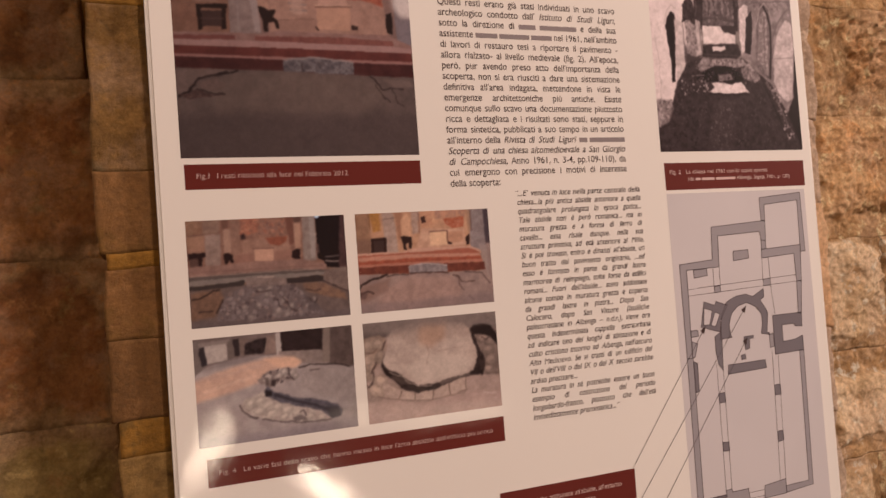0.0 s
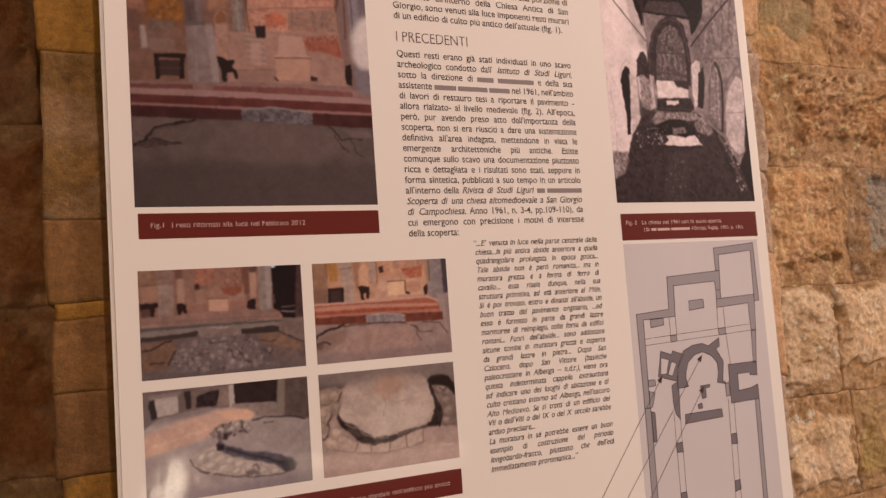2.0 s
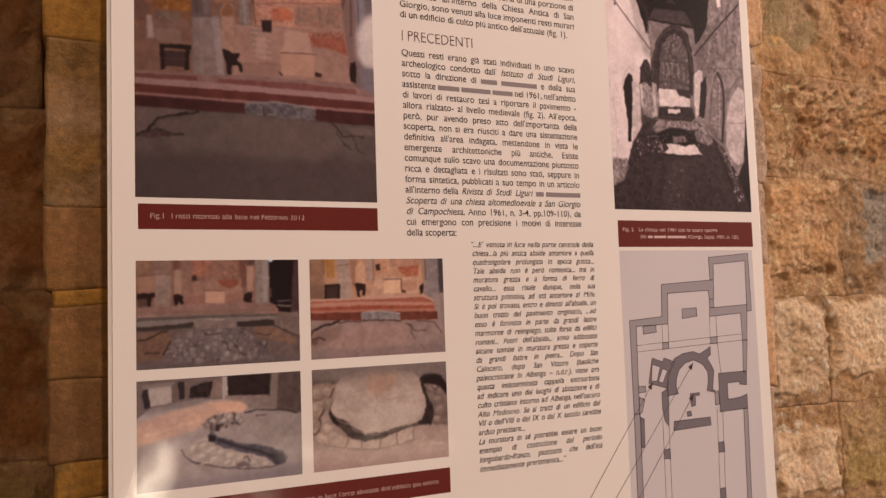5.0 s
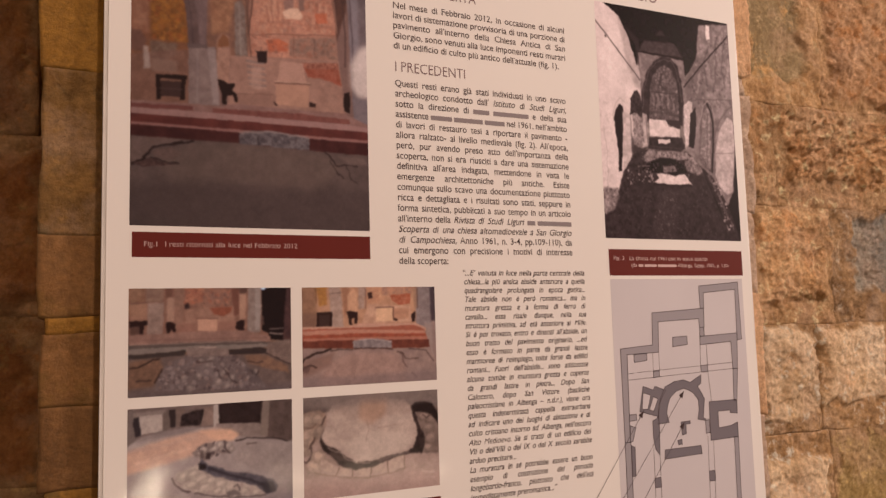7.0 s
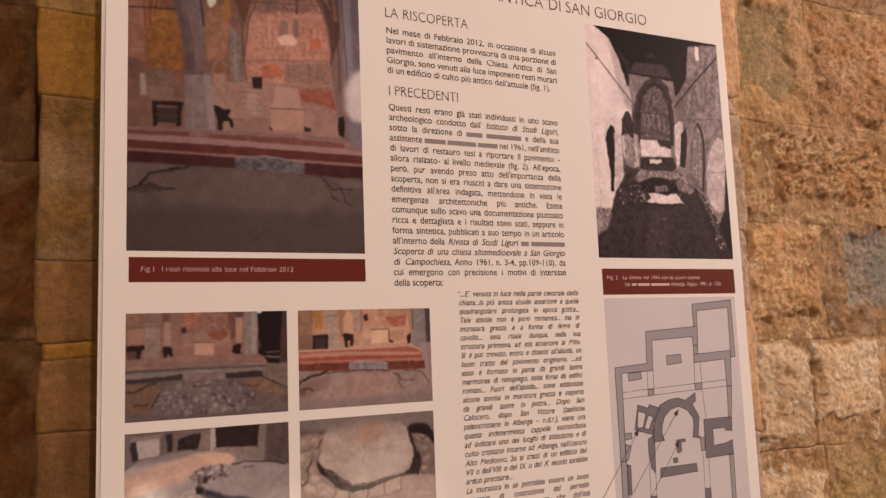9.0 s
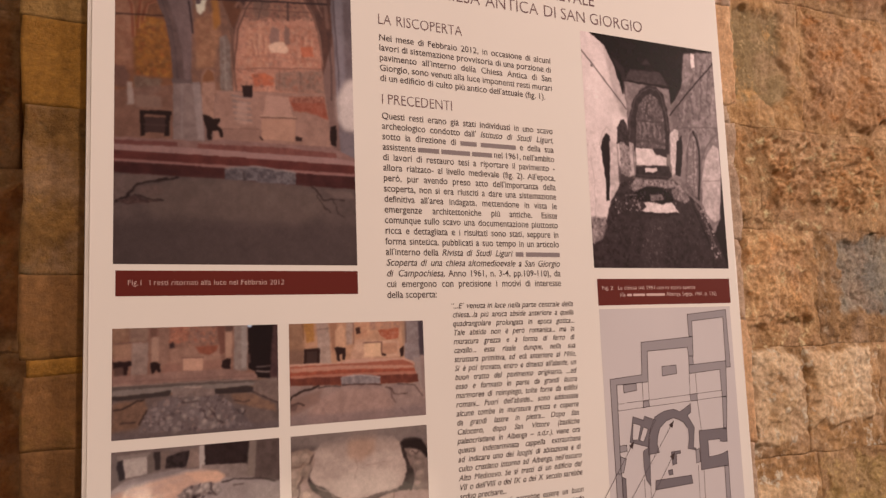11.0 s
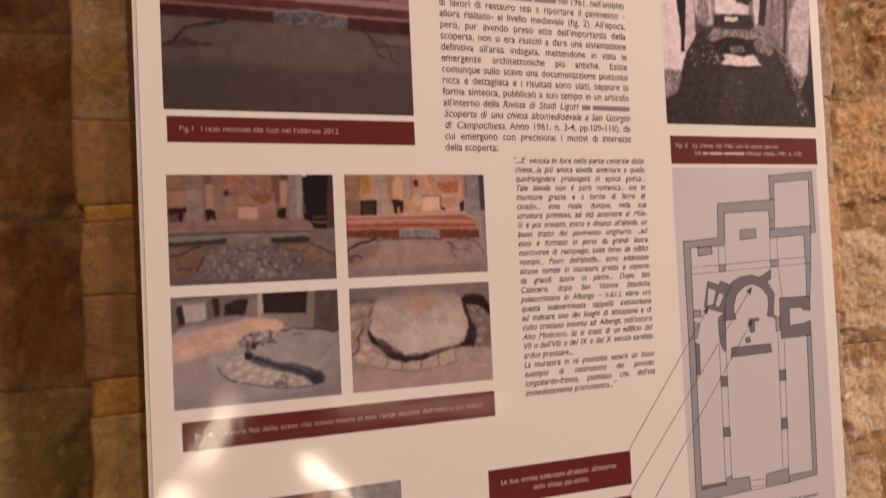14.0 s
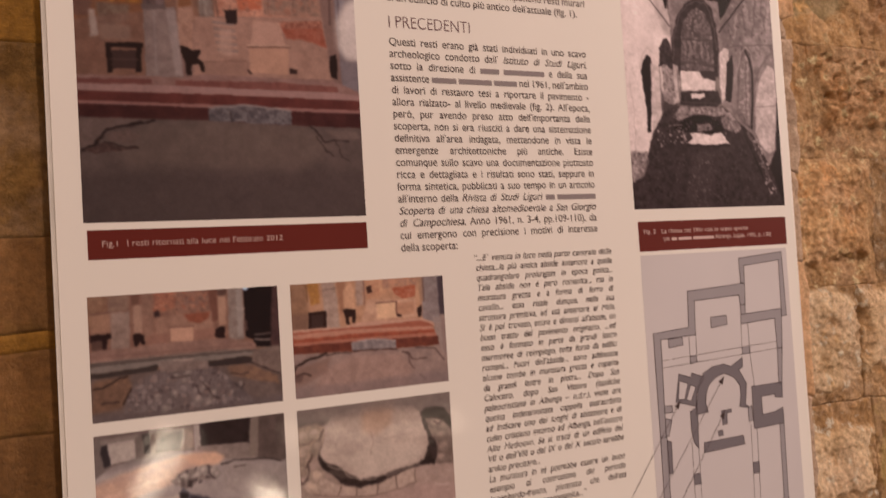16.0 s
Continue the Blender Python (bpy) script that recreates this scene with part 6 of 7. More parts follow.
def nave_photo():
    p = Picture(0.4745, 0.6672, -0.0010, 0.2620, (0.50, 0.42, 0.40), 1700, 1.1, 0.45)
    g = lambda v: (min(0.93, 0.04 + 0.94 * v), 0.005 + 0.84 * v, 0.018 + 0.79 * v)
    # the lit side wall and the roof
    p.poly([(0.4665, 0.2653), (0.4933, 0.2630), (0.5116, 0.2473), (0.5245, 0.2225), (0.5296, 0.1970), (0.5334, 0.1746), (0.5307, 0.1361), (0.5069, 0.0728), (0.4879, 0.0361), (0.4699, 0.0183), (0.4569, 0.0186)], g(0.90), 0.9, 1, g(0.84), 24)
    p.poly([(0.5032, 0.2549), (0.5200, 0.2383), (0.5299, 0.2002), (0.5327, 0.1682), (0.5236, 0.1709), (0.5143, 0.1991)], g(0.60), 3, 0.7, g(0.72), 8)
    p.poly([(0.4829, 0.2645), (0.6886, 0.2661), (0.6777, 0.2524), (0.6247, 0.2518), (0.6143, 0.2095), (0.5974, 0.1883), (0.5922, 0.2079), (0.5327, 0.2108), (0.5286, 0.1949), (0.5187, 0.2265), (0.5064, 0.2488)], g(0.07), 0.8, 1, g(0.11), 14)
    p.poly([(0.5131, 0.2390), (0.5286, 0.2163), (0.5295, 0.1963), (0.5325, 0.1952), (0.5328, 0.2264)], g(0.20), 1.2, 0.8)
    p.poly([(0.5406, 0.2251), (0.5845, 0.2267), (0.5951, 0.2108), (0.5312, 0.2120)], g(0.30), 0.9, 1, g(0.24), 5)
    p.poly([(0.5558, 0.2329), (0.5648, 0.2403), (0.5722, 0.2337)], g(0.24), 1.2, 0.9)
    p.line([(0.5312, 0.2113), (0.5950, 0.2101)], 1.6, g(0.10), 0.5)
    # the end wall, its arch and the painted apse
    p.poly([(0.5310, 0.2100), (0.5956, 0.2082), (0.5987, 0.1784), (0.5946, 0.1320), (0.5300, 0.1297), (0.5322, 0.1778)], g(0.56), 1.0, 1, g(0.44), 9)
    p.poly([(0.5300, 0.1297), (0.5331, 0.1650), (0.5412, 0.1880), (0.5524, 0.2024), (0.5644, 0.2092), (0.5775, 0.2088), (0.5863, 0.2002), (0.5909, 0.1832), (0.5924, 0.1615), (0.5895, 0.1305)], g(0.24), 0.9, 1, g(0.16), 7)
    p.line([(0.5323, 0.1362), (0.5355, 0.1651), (0.5435, 0.1875), (0.5545, 0.2000), (0.5657, 0.2060), (0.5770, 0.2048), (0.5843, 0.1967), (0.5881, 0.1804), (0.5895, 0.1581)], 1.3, g(0.40), 0.8, 0.6, 1.5)
    fresco = [(0.5424, 0.1353), (0.5446, 0.1688), (0.5495, 0.1840), (0.5580, 0.1950), (0.5681, 0.1989), (0.5774, 0.1943), (0.5833, 0.1821), (0.5855, 0.1658), (0.5843, 0.1356)]
    p.poly(fresco, g(0.42), 0.8, 1, g(0.30), 5)
    p.scatter(fresco, [g(0.64), g(0.22), g(0.46), g(0.34)], 150, 1.7, 21, 0.5)
    for s in ([(0.5496, 0.1639), (0.5489, 0.1510)], [(0.5562, 0.1655), (0.5552, 0.1499)], [(0.5633, 0.1646), (0.5611, 0.1528)], [(0.5707, 0.1650), (0.5706, 0.1506)], [(0.5777, 0.1627), (0.5772, 0.1516)]):
        p.line(s, 2.8, g(0.64), 1.2, 0.5, 3.0)
    for s in ([(0.5525, 0.1615), (0.5517, 0.1472)], [(0.5598, 0.1618), (0.5580, 0.1462)], [(0.5671, 0.1622), (0.5654, 0.1478)], [(0.5745, 0.1626), (0.5741, 0.1456)]):
        p.line(s, 1.8, g(0.2), 0.9, 0.55, 3.0)
    p.line([(0.5459, 0.1663), (0.5857, 0.1671)], 1.3, g(0.22), 0.7, 0.7)
    p.line([(0.5628, 0.1881), (0.5598, 0.1761), (0.5664, 0.1700)], 2.4, g(0.24), 1.0, 0.8, 1.6)
    p.line([(0.5441, 0.1430), (0.5843, 0.1421)], 2.4, g(0.26), 1.0, 0.7, 1.5)
    p.poly([(0.5321, 0.1412), (0.5389, 0.1390), (0.5388, 0.1033), (0.5307, 0.1006)], g(0.80), 0.9, 1, g(0.66), 6)
    p.line([(0.5370, 0.1363), (0.5381, 0.1046)], 1.2, g(0.34), 0.6, 0.7)
    # the altar and the broken floor before it
    p.poly([(0.5415, 0.1346), (0.5655, 0.1349), (0.5688, 0.1285), (0.5848, 0.1258), (0.5844, 0.1160), (0.5408, 0.1142)], g(0.90), 0.8, 1, g(0.80), 8)
    p.poly([(0.5655, 0.1349), (0.5852, 0.1356), (0.5865, 0.1265), (0.5712, 0.1286)], g(0.20), 0.8)
    p.poly([(0.5400, 0.1142), (0.5869, 0.1161), (0.5913, 0.1045), (0.5849, 0.0998), (0.5376, 0.1001)], g(0.14), 0.9, 1, g(0.22), 6)
    p.poly([(0.5524, 0.1119), (0.5703, 0.1137), (0.5705, 0.1086), (0.5534, 0.1069)], g(0.84), 0.7)
    p.line([(0.5411, 0.1034), (0.5854, 0.1037)], 1.0, g(0.30), 0.6, 0.8)
    # the far side wall
    p.poly([(0.6216, 0.2543), (0.6883, 0.2632), (0.6770, 0.1418), (0.6665, 0.0276), (0.6509, 0.0409), (0.6292, 0.0724), (0.6109, 0.0879), (0.5913, 0.1045), (0.5970, 0.1783), (0.6146, 0.2115)], g(0.60), 1.0, 1, g(0.44), 14)
    p.poly([(0.6426, 0.2562), (0.6787, 0.2595), (0.6724, 0.1998), (0.6452, 0.1947), (0.6286, 0.2139)], g(0.62), 3, 0.75, g(0.44), 8)
    p.poly([(0.5965, 0.1816), (0.6156, 0.2130), (0.6277, 0.2071), (0.6178, 0.1628), (0.5980, 0.1598)], g(0.34), 3, 0.7, g(0.44), 8)
    p.scatter([(0.6225, 0.2475), (0.6731, 0.2520), (0.6681, 0.1482), (0.6004, 0.1586)], [g(0.70), g(0.26), g(0.42), g(0.54)], 260, 2.0, 22, 0.35)
    for s in ([(0.6515, 0.2432), (0.6435, 0.2219), (0.6456, 0.1981), (0.6372, 0.1738)], [(0.6622, 0.2372), (0.6541, 0.2089), (0.6575, 0.1818)], [(0.6351, 0.2315), (0.6277, 0.2071), (0.6298, 0.1835)]):
        p.line(s, 2.4, g(0.26), 1.4, 0.5, 3.0)
    for s in ([(0.6578, 0.2507), (0.6519, 0.2328)], [(0.6675, 0.2168), (0.6602, 0.1888)], [(0.6195, 0.1964), (0.6148, 0.1726)]):
        p.line(s, 2.6, g(0.70), 1.4, 0.5, 3.0)
    p.poly([(0.6329, 0.2553), (0.6390, 0.2552), (0.6378, 0.2386), (0.6324, 0.2374)], g(0.92), 0.6)
    p.line([(0.4724, 0.2417), (0.4894, 0.2247), (0.5127, 0.1990), (0.5315, 0.1784)], 1.3, g(0.26), 0.4, 0.9)
    p.spot((0.4878, 0.2233), 0.0014, 0.0016, g(0.25), 0.9, 0.5)
    p.line([(0.6681, 0.2481), (0.6499, 0.2306), (0.6203, 0.2032), (0.5943, 0.1768)], 1.5, g(0.12), 0.4, 0.95)
    p.line([(0.5997, 0.1599), (0.6266, 0.1652), (0.6680, 0.1673)], 1.2, g(0.30), 0.8, 0.5, 1.5)
    # the arcade in the lit wall
    p.poly([(0.4934, 0.1315), (0.4959, 0.1410), (0.5012, 0.1482), (0.5055, 0.1452), (0.5067, 0.1352), (0.5037, 0.1069), (0.5008, 0.0728), (0.4969, 0.0715), (0.4971, 0.0943), (0.4947, 0.1148)], g(0.12), 0.7)
    p.poly([(0.5049, 0.1401), (0.5154, 0.1380), (0.5178, 0.1104), (0.5156, 0.0760), (0.5024, 0.0740), (0.5044, 0.1069)], g(0.84), 0.9, 1, g(0.70), 8)
    p.line([(0.4915, 0.1346), (0.4968, 0.1492), (0.5027, 0.1552), (0.5076, 0.1510)], 1.2, g(0.66), 0.8, 0.6)
    p.line([(0.5159, 0.1355), (0.5155, 0.1103), (0.5159, 0.0791)], 1.0, g(0.36), 0.6, 0.7)
    p.poly([(0.5153, 0.1368), (0.5172, 0.1546), (0.5221, 0.1644), (0.5270, 0.1666), (0.5310, 0.1604), (0.5329, 0.1489), (0.5323, 0.1362), (0.5274, 0.1347), (0.5218, 0.1402)], g(0.16), 0.8, 1, g(0.26), 5)
    p.poly([(0.5185, 0.1382), (0.5249, 0.1403), (0.5321, 0.1342), (0.5337, 0.1070), (0.5268, 0.1005), (0.5185, 0.1029), (0.5188, 0.1199)], g(0.66), 0.9, 1, g(0.46), 6)
    p.scatter([(0.5185, 0.1382), (0.5323, 0.1362), (0.5326, 0.1045), (0.5185, 0.1029)], [g(0.80), g(0.30), g(0.55)], 40, 1.6, 31, 0.5)
    p.poly([(0.5169, 0.1167), (0.5187, 0.1041), (0.5299, 0.1006), (0.5380, 0.1033), (0.5324, 0.0956), (0.5153, 0.0941)], g(0.20), 1.0, 0.8)
    # pillar, doorway and blind arch in the far wall
    p.poly([(0.5924, 0.1542), (0.6000, 0.1619), (0.6056, 0.1602), (0.6047, 0.1390), (0.5976, 0.1092), (0.5921, 0.1045), (0.5912, 0.1240)], g(0.88), 0.8, 1, g(0.74), 6)
    p.poly([(0.6021, 0.1455), (0.6100, 0.1551), (0.6098, 0.1325), (0.6046, 0.1048), (0.5966, 0.1072)], g(0.14), 0.8)
    p.poly([(0.6098, 0.0931), (0.6161, 0.1427), (0.6215, 0.1583), (0.6284, 0.1653), (0.6346, 0.1602), (0.6376, 0.1436), (0.6358, 0.1102), (0.6312, 0.0751), (0.6202, 0.0815)], g(0.36), 0.9, 1, g(0.46), 6)
    p.poly([(0.6140, 0.0998), (0.6193, 0.1408), (0.6242, 0.1530), (0.6291, 0.1573), (0.6315, 0.1427), (0.6294, 0.1133), (0.6270, 0.0816)], g(0.66), 0.9, 1, g(0.46), 5)
    p.line([(0.6277, 0.1465), (0.6251, 0.1198), (0.6227, 0.0881)], 1.3, g(0.36), 0.8, 0.7, 1.5)
    p.line([(0.6165, 0.1394), (0.6222, 0.1570), (0.6291, 0.1640), (0.6351, 0.1576), (0.6381, 0.1402)], 1.2, g(0.72), 0.7, 0.7)
    p.line([(0.6277, 0.1599), (0.6326, 0.1514), (0.6350, 0.1368), (0.6333, 0.1101), (0.6292, 0.0790)], 2.0, g(0.10), 0.6, 0.95)
    p.poly([(0.6376, 0.1102), (0.6457, 0.1325), (0.6581, 0.1464), (0.6662, 0.1413), (0.6661, 0.1075), (0.6592, 0.0574), (0.6507, 0.0528), (0.6405, 0.0607), (0.6347, 0.0751)], g(0.82), 1.2, 1, g(0.66), 9)
    p.line([(0.6364, 0.1015), (0.6655, 0.1035)], 0.9, g(0.46), 0.6, 0.7)
    p.line([(0.6354, 0.1201), (0.6450, 0.1405), (0.6574, 0.1545), (0.6670, 0.1604)], 1.5, g(0.34), 0.9, 0.7)
    p.poly([(0.6679, 0.1211), (0.6814, 0.1215), (0.6655, -0.0053), (0.6540, 0.0003), (0.6489, 0.0396), (0.6601, 0.0574)], g(0.10), 1.2, 0.95)
    # the floor with the dig
    p.poly([(0.4632, 0.0095), (0.4736, 0.0254), (0.4914, 0.0409), (0.5022, 0.0715), (0.5183, 0.0941), (0.5376, 0.0995), (0.5924, 0.1006), (0.6122, 0.0853), (0.6307, 0.0711), (0.6507, 0.0396), (0.6638, 0.0079), (0.6646, -0.0118), (0.4658, -0.0078)], g(0.17), 1.0, 1, g(0.24), 7)
    p.poly([(0.4677, 0.0544), (0.4927, 0.0531), (0.4956, 0.0452), (0.4888, 0.0300), (0.4719, 0.0231), (0.4647, 0.0244)], g(0.56), 1.6, 0.9, g(0.40), 6)
    p.scatter([(0.4721, 0.0544), (0.4943, 0.0543), (0.4945, 0.0421), (0.4716, 0.0207)], [g(0.74), g(0.30), g(0.5)], 50, 2.0, 32, 0.5)
    p.poly([(0.5375, 0.0989), (0.5924, 0.1000), (0.5996, 0.0917), (0.5797, 0.0901), (0.5557, 0.0922), (0.5390, 0.0844), (0.5285, 0.0880)], g(0.66), 0.9, 1, g(0.44), 5)
    p.poly([(0.5289, 0.0780), (0.5391, 0.0856), (0.5507, 0.0902), (0.5669, 0.0918), (0.5811, 0.0888), (0.5894, 0.0825), (0.5919, 0.0760), (0.5743, 0.0727), (0.5300, 0.0742)], g(0.09), 0.8)
    p.poly([(0.5569, 0.0821), (0.5740, 0.0836), (0.5772, 0.0765), (0.5584, 0.0745)], g(0.50), 0.7, 1, g(0.38), 4)
    p.line([(0.5229, 0.0798), (0.5386, 0.0806)], 1.1, g(0.60), 0.6, 0.8)
    p.poly([(0.5893, 0.0889), (0.6018, 0.0956), (0.6090, 0.0866), (0.6164, 0.0789), (0.6074, 0.0736), (0.5914, 0.0786)], g(0.66), 1.0, 0.9, g(0.40), 5)
    p.poly([(0.5443, 0.0624), (0.5513, 0.0681), (0.5471, 0.0731), (0.5599, 0.0739), (0.5693, 0.0714), (0.5892, 0.0741), (0.5934, 0.0683), (0.5986, 0.0632), (0.5729, 0.0612)], g(0.90), 0.7, 1, g(0.80), 6)
    p.line([(0.5441, 0.0605), (0.5975, 0.0612)], 1.1, g(0.10), 0.6, 0.8)
    p.scatter([(0.5055, 0.0740), (0.5384, 0.0793), (0.5443, 0.0618), (0.5068, 0.0580)], [g(0.55), g(0.10), g(0.34), g(0.7)], 70, 1.5, 29, 0.6)
    p.scatter([(0.5217, 0.0967), (0.6224, 0.0986), (0.6292, 0.0724), (0.5067, 0.0716)], [g(0.62), g(0.10), g(0.36)], 120, 1.5, 33, 0.4)
    p.scatter([(0.4943, 0.0543), (0.6341, 0.0574), (0.6559, 0.0015), (0.4783, 0.0002)], [g(0.36), g(0.11), g(0.25)], 420, 1.5, 25, 0.4)
    p.poly([(0.5513, 0.0542), (0.5795, 0.0555), (0.5683, -0.0037), (0.5368, -0.0028)], g(0.34), 6, 0.45, g(0.24), 4)
    p.scatter([(0.5466, 0.0480), (0.5786, 0.0478), (0.5645, -0.0023), (0.5370, -0.0015)], [g(0.46), g(0.34)], 70, 1.4, 34, 0.4)
    p.line([(0.6244, 0.0750), (0.6341, 0.0580), (0.6451, 0.0370), (0.6574, 0.0119)], 3.0, g(0.40), 1.2, 0.8, 2.5)
    p.scatter([(0.6256, 0.0711), (0.6359, 0.0712), (0.6603, 0.0080), (0.6485, 0.0108)], [g(0.74), g(0.52), g(0.2)], 60, 1.8, 26, 0.7)
    p.line([(0.6192, 0.0737), (0.6283, 0.0528), (0.6405, 0.0279)], 2.0, g(0.09), 1.0, 0.7, 1.5)
    p.scatter([(0.4708, 0.1586), (0.4920, 0.1471), (0.4875, 0.0604), (0.4707, 0.0544)], [g(0.80), g(0.92), g(0.72)], 90, 2.4, 27, 0.3)
    p.line([(0.4790, 0.1217), (0.4809, 0.0971), (0.4818, 0.0483)], 0.9, g(0.62), 0.7, 0.6, 2.0)
    p.img = np.clip(p.img * 1.08 - 0.065, 0.02, 1)
    p.mottle(0.04)
    p.put("old black and white photograph of a nave under excavation")


def vault_photo():
    p = Picture(0.0030, 0.1815, -0.4200, -0.3150, (0.38, 0.28, 0.26), 900)
    p.poly([(0.0009, -0.3116), (0.0481, -0.3114), (0.0457, -0.3678), (-0.0014, -0.3644)], (0.50, 0.40, 0.35), 3, 1, (0.40, 0.30, 0.27), 12)
    p.poly([(0.1407, -0.3073), (0.1852, -0.3081), (0.1839, -0.3957), (0.1468, -0.3894)], (0.55, 0.48, 0.46), 2, 1, (0.46, 0.40, 0.39), 12)
    p.poly([(0.0623, -0.3431), (0.0788, -0.3271), (0.1022, -0.3173), (0.1211, -0.3152), (0.1398, -0.3263), (0.1487, -0.3466), (0.1492, -0.3899), (0.0609, -0.3749)], (0.33, 0.175, 0.13), 1.5, 1, (0.25, 0.125, 0.10), 10)
    for k, r in enumerate((0.042, 0.036, 0.022, 0.013)):
        c = (0.1098, -0.3573)
        p.line([(c[0] + r * math.cos(a * 0.2), c[1] + r * 0.95 * math.sin(a * 0.2)) for a in range(17)], 3.4 - 0.5 * k, ((0.48, 0.28, 0.20), (0.24, 0.12, 0.10), (0.38, 0.23, 0.16), (0.22, 0.12, 0.10))[k], 1.2, 0.8)
    p.line([(0.0832, -0.3300), (0.0971, -0.3274), (0.1113, -0.3247)], 1.4, (0.58, 0.40, 0.26), 0.8, 0.7)
    p.line([(0.1041, -0.3284), (0.0989, -0.3393), (0.0918, -0.3438)], 1.6, (0.24, 0.12, 0.10), 0.8, 0.8)
    p.line([(0.0654, -0.3435), (0.0741, -0.3310), (0.0890, -0.3230), (0.1045, -0.3195)], 6.0, (0.56, 0.34, 0.24), 2.2, 0.7)
    for s in ([(0.0829, -0.3379), (0.1016, -0.3303), (0.1159, -0.3267)], [(0.1112, -0.3270), (0.1250, -0.3360), (0.1340, -0.3492)], [(0.0964, -0.3445), (0.1038, -0.3335), (0.1092, -0.3286)]):
        p.line(s, 1.8, (0.46, 0.31, 0.22), 0.9, 0.7, 1.5)
    p.poly([(0.1110, -0.3317), (0.1248, -0.3393), (0.1292, -0.3485), (0.1151, -0.3454)], (0.15, 0.08, 0.07), 1.5, 0.8)
    p.poly([(0.0008, -0.3138), (0.0177, -0.3139), (0.0525, -0.3124), (0.0536, -0.3381), (-0.0002, -0.3380)], (0.52, 0.41, 0.33), 3, 0.5, (0.40, 0.29, 0.25), 8)
    p.mottle(0.10)
    p.put("colour photograph of a round brown vault")


for paint in (interior_photo, rubble_photo, cleaned_photo, trench_photo, apse_photo, nave_photo, vault_photo):
    paint()

# ---- coloured bars and the plan ----
caption_one = rect("caption_bar", 0.0020, 0.2082, -0.0262, -0.0052, MAROON, L2, "maroon caption bar")
caption_four = rect("caption_bar", 0.0052, 0.2728, -0.2700, -0.2472, MAROON, L2, "maroon caption bar")
caption_two = rect("caption_bar", 0.4772, 0.6662, -0.0412, -0.0128, MAROON, L2, "maroon caption bar")
tombs_bar = rect("caption_bar", 0.2632, 0.4118, -0.3496, -0.3177, MAROON, L2, "maroon label bar")
apse_bar = rect("caption_bar", 0.2632, 0.4108, -0.3920, -0.3600, MAROON, L2, "maroon label bar")
rect("caption_bar", 0.4790, 0.6640, -0.4560, -0.4215, MAROON, L3, "maroon caption bar")
rect("title_band", 0.2330, 0.6740, 0.3395, 0.3560, ORANGE, L2, "orange title band")
plan = rect("plan_background", 0.4775, 0.6640, -0.4560, -0.0450, PLAN_BACK, L2, "pale grey plan background")


def strokes(name, lines, width, mat, y, label="", under=None):
    """Thin printed lines, each a run of flat strips."""
    verts, faces = [], []
    for pts in lines:
        for (ax, az), (bx, bz) in zip(pts, pts[1:]):
            d = math.hypot(bx - ax, bz - az) or 1
            nx, nz = -(bz - az) / d * width / 2, (bx - ax) / d * width / 2
            ex, ez = (bx - ax) / d * width / 2, (bz - az) / d * width / 2
            k = len(verts)
            verts += [(ax - ex - nx, y, Z0 + az - ez - nz), (bx + ex - nx, y, Z0 + bz + ez - nz), (bx + ex + nx, y, Z0 + bz + ez + nz), (ax - ex + nx, y, Z0 + az - ez + nz)]
            faces.append((k, k + 1, k + 2, k + 3))
    ob = mesh_object(name, verts, faces, mat, under or plan)
    if label:
        ob["label"] = label


outlines = []


def plan_wall(pts, mat, y=L3):
    outlines.append(pts + pts[:1])
    if sum(a[0] * b[1] - b[0] * a[1] for a, b in zip(pts, pts[1:] + pts[:1])) < 0:
        pts = pts[::-1]
    mesh_object("plan_wall", [(x, y, Z0 + z) for x, z in pts], [tuple(range(len(pts)))], mat, plan)


plan_wall([(0.5986, -0.0530), (0.6570, -0.0487), (0.6578, -0.1144), (0.6509, -0.1148), (0.6520, -0.0571), (0.6048, -0.0606), (0.6040, -0.0781), (0.5989, -0.0780)], PLAN_GREY)
plan_wall([(0.5960, -0.1094), (0.6513, -0.1071), (0.6486, -0.1475), (0.6418, -0.1473), (0.6410, -0.1164), (0.5955, -0.1188)], PLAN_GREY)
plan_wall([(0.4862, -0.1193), (0.5290, -0.1165), (0.5306, -0.0819), (0.6040, -0.0781), (0.6030, -0.0997), (0.5964, -0.0995), (0.5954, -0.0896), (0.5384, -0.0917), (0.5369, -0.1246), (0.4946, -0.1256), (0.4931, -0.2172), (0.4864, -0.2168)], PLAN_GREY)
plan_wall([(0.5964, -0.0995), (0.6023, -0.0997), (0.6026, -0.1090), (0.5960, -0.1094)], PLAN_GREY)
plan_wall([(0.5572, -0.1092), (0.5772, -0.1085), (0.5775, -0.1177), (0.5568, -0.1195)], PLAN_GREY)
plan_wall([(0.5033, -0.1259), (0.5203, -0.1253), (0.5207, -0.1326), (0.5036, -0.1343)], PLAN_GREY)
plan_wall([(0.4937, -0.1887), (0.5025, -0.1887), (0.5029, -0.1949), (0.4934, -0.1954)], PLAN_GREY)
plan_wall([(0.4939, -0.1999), (0.5012, -0.2026), (0.4965, -0.2163), (0.4931, -0.2167)], PLAN_GREY)
plan_wall([(0.5284, -0.1448), (0.5360, -0.1445), (0.5364, -0.1508), (0.5281, -0.1516)], PLAN_GREY)
plan_wall([(0.5945, -0.1420), (0.6047, -0.1412), (0.6044, -0.1488), (0.5949, -0.1490)], PLAN_GREY)
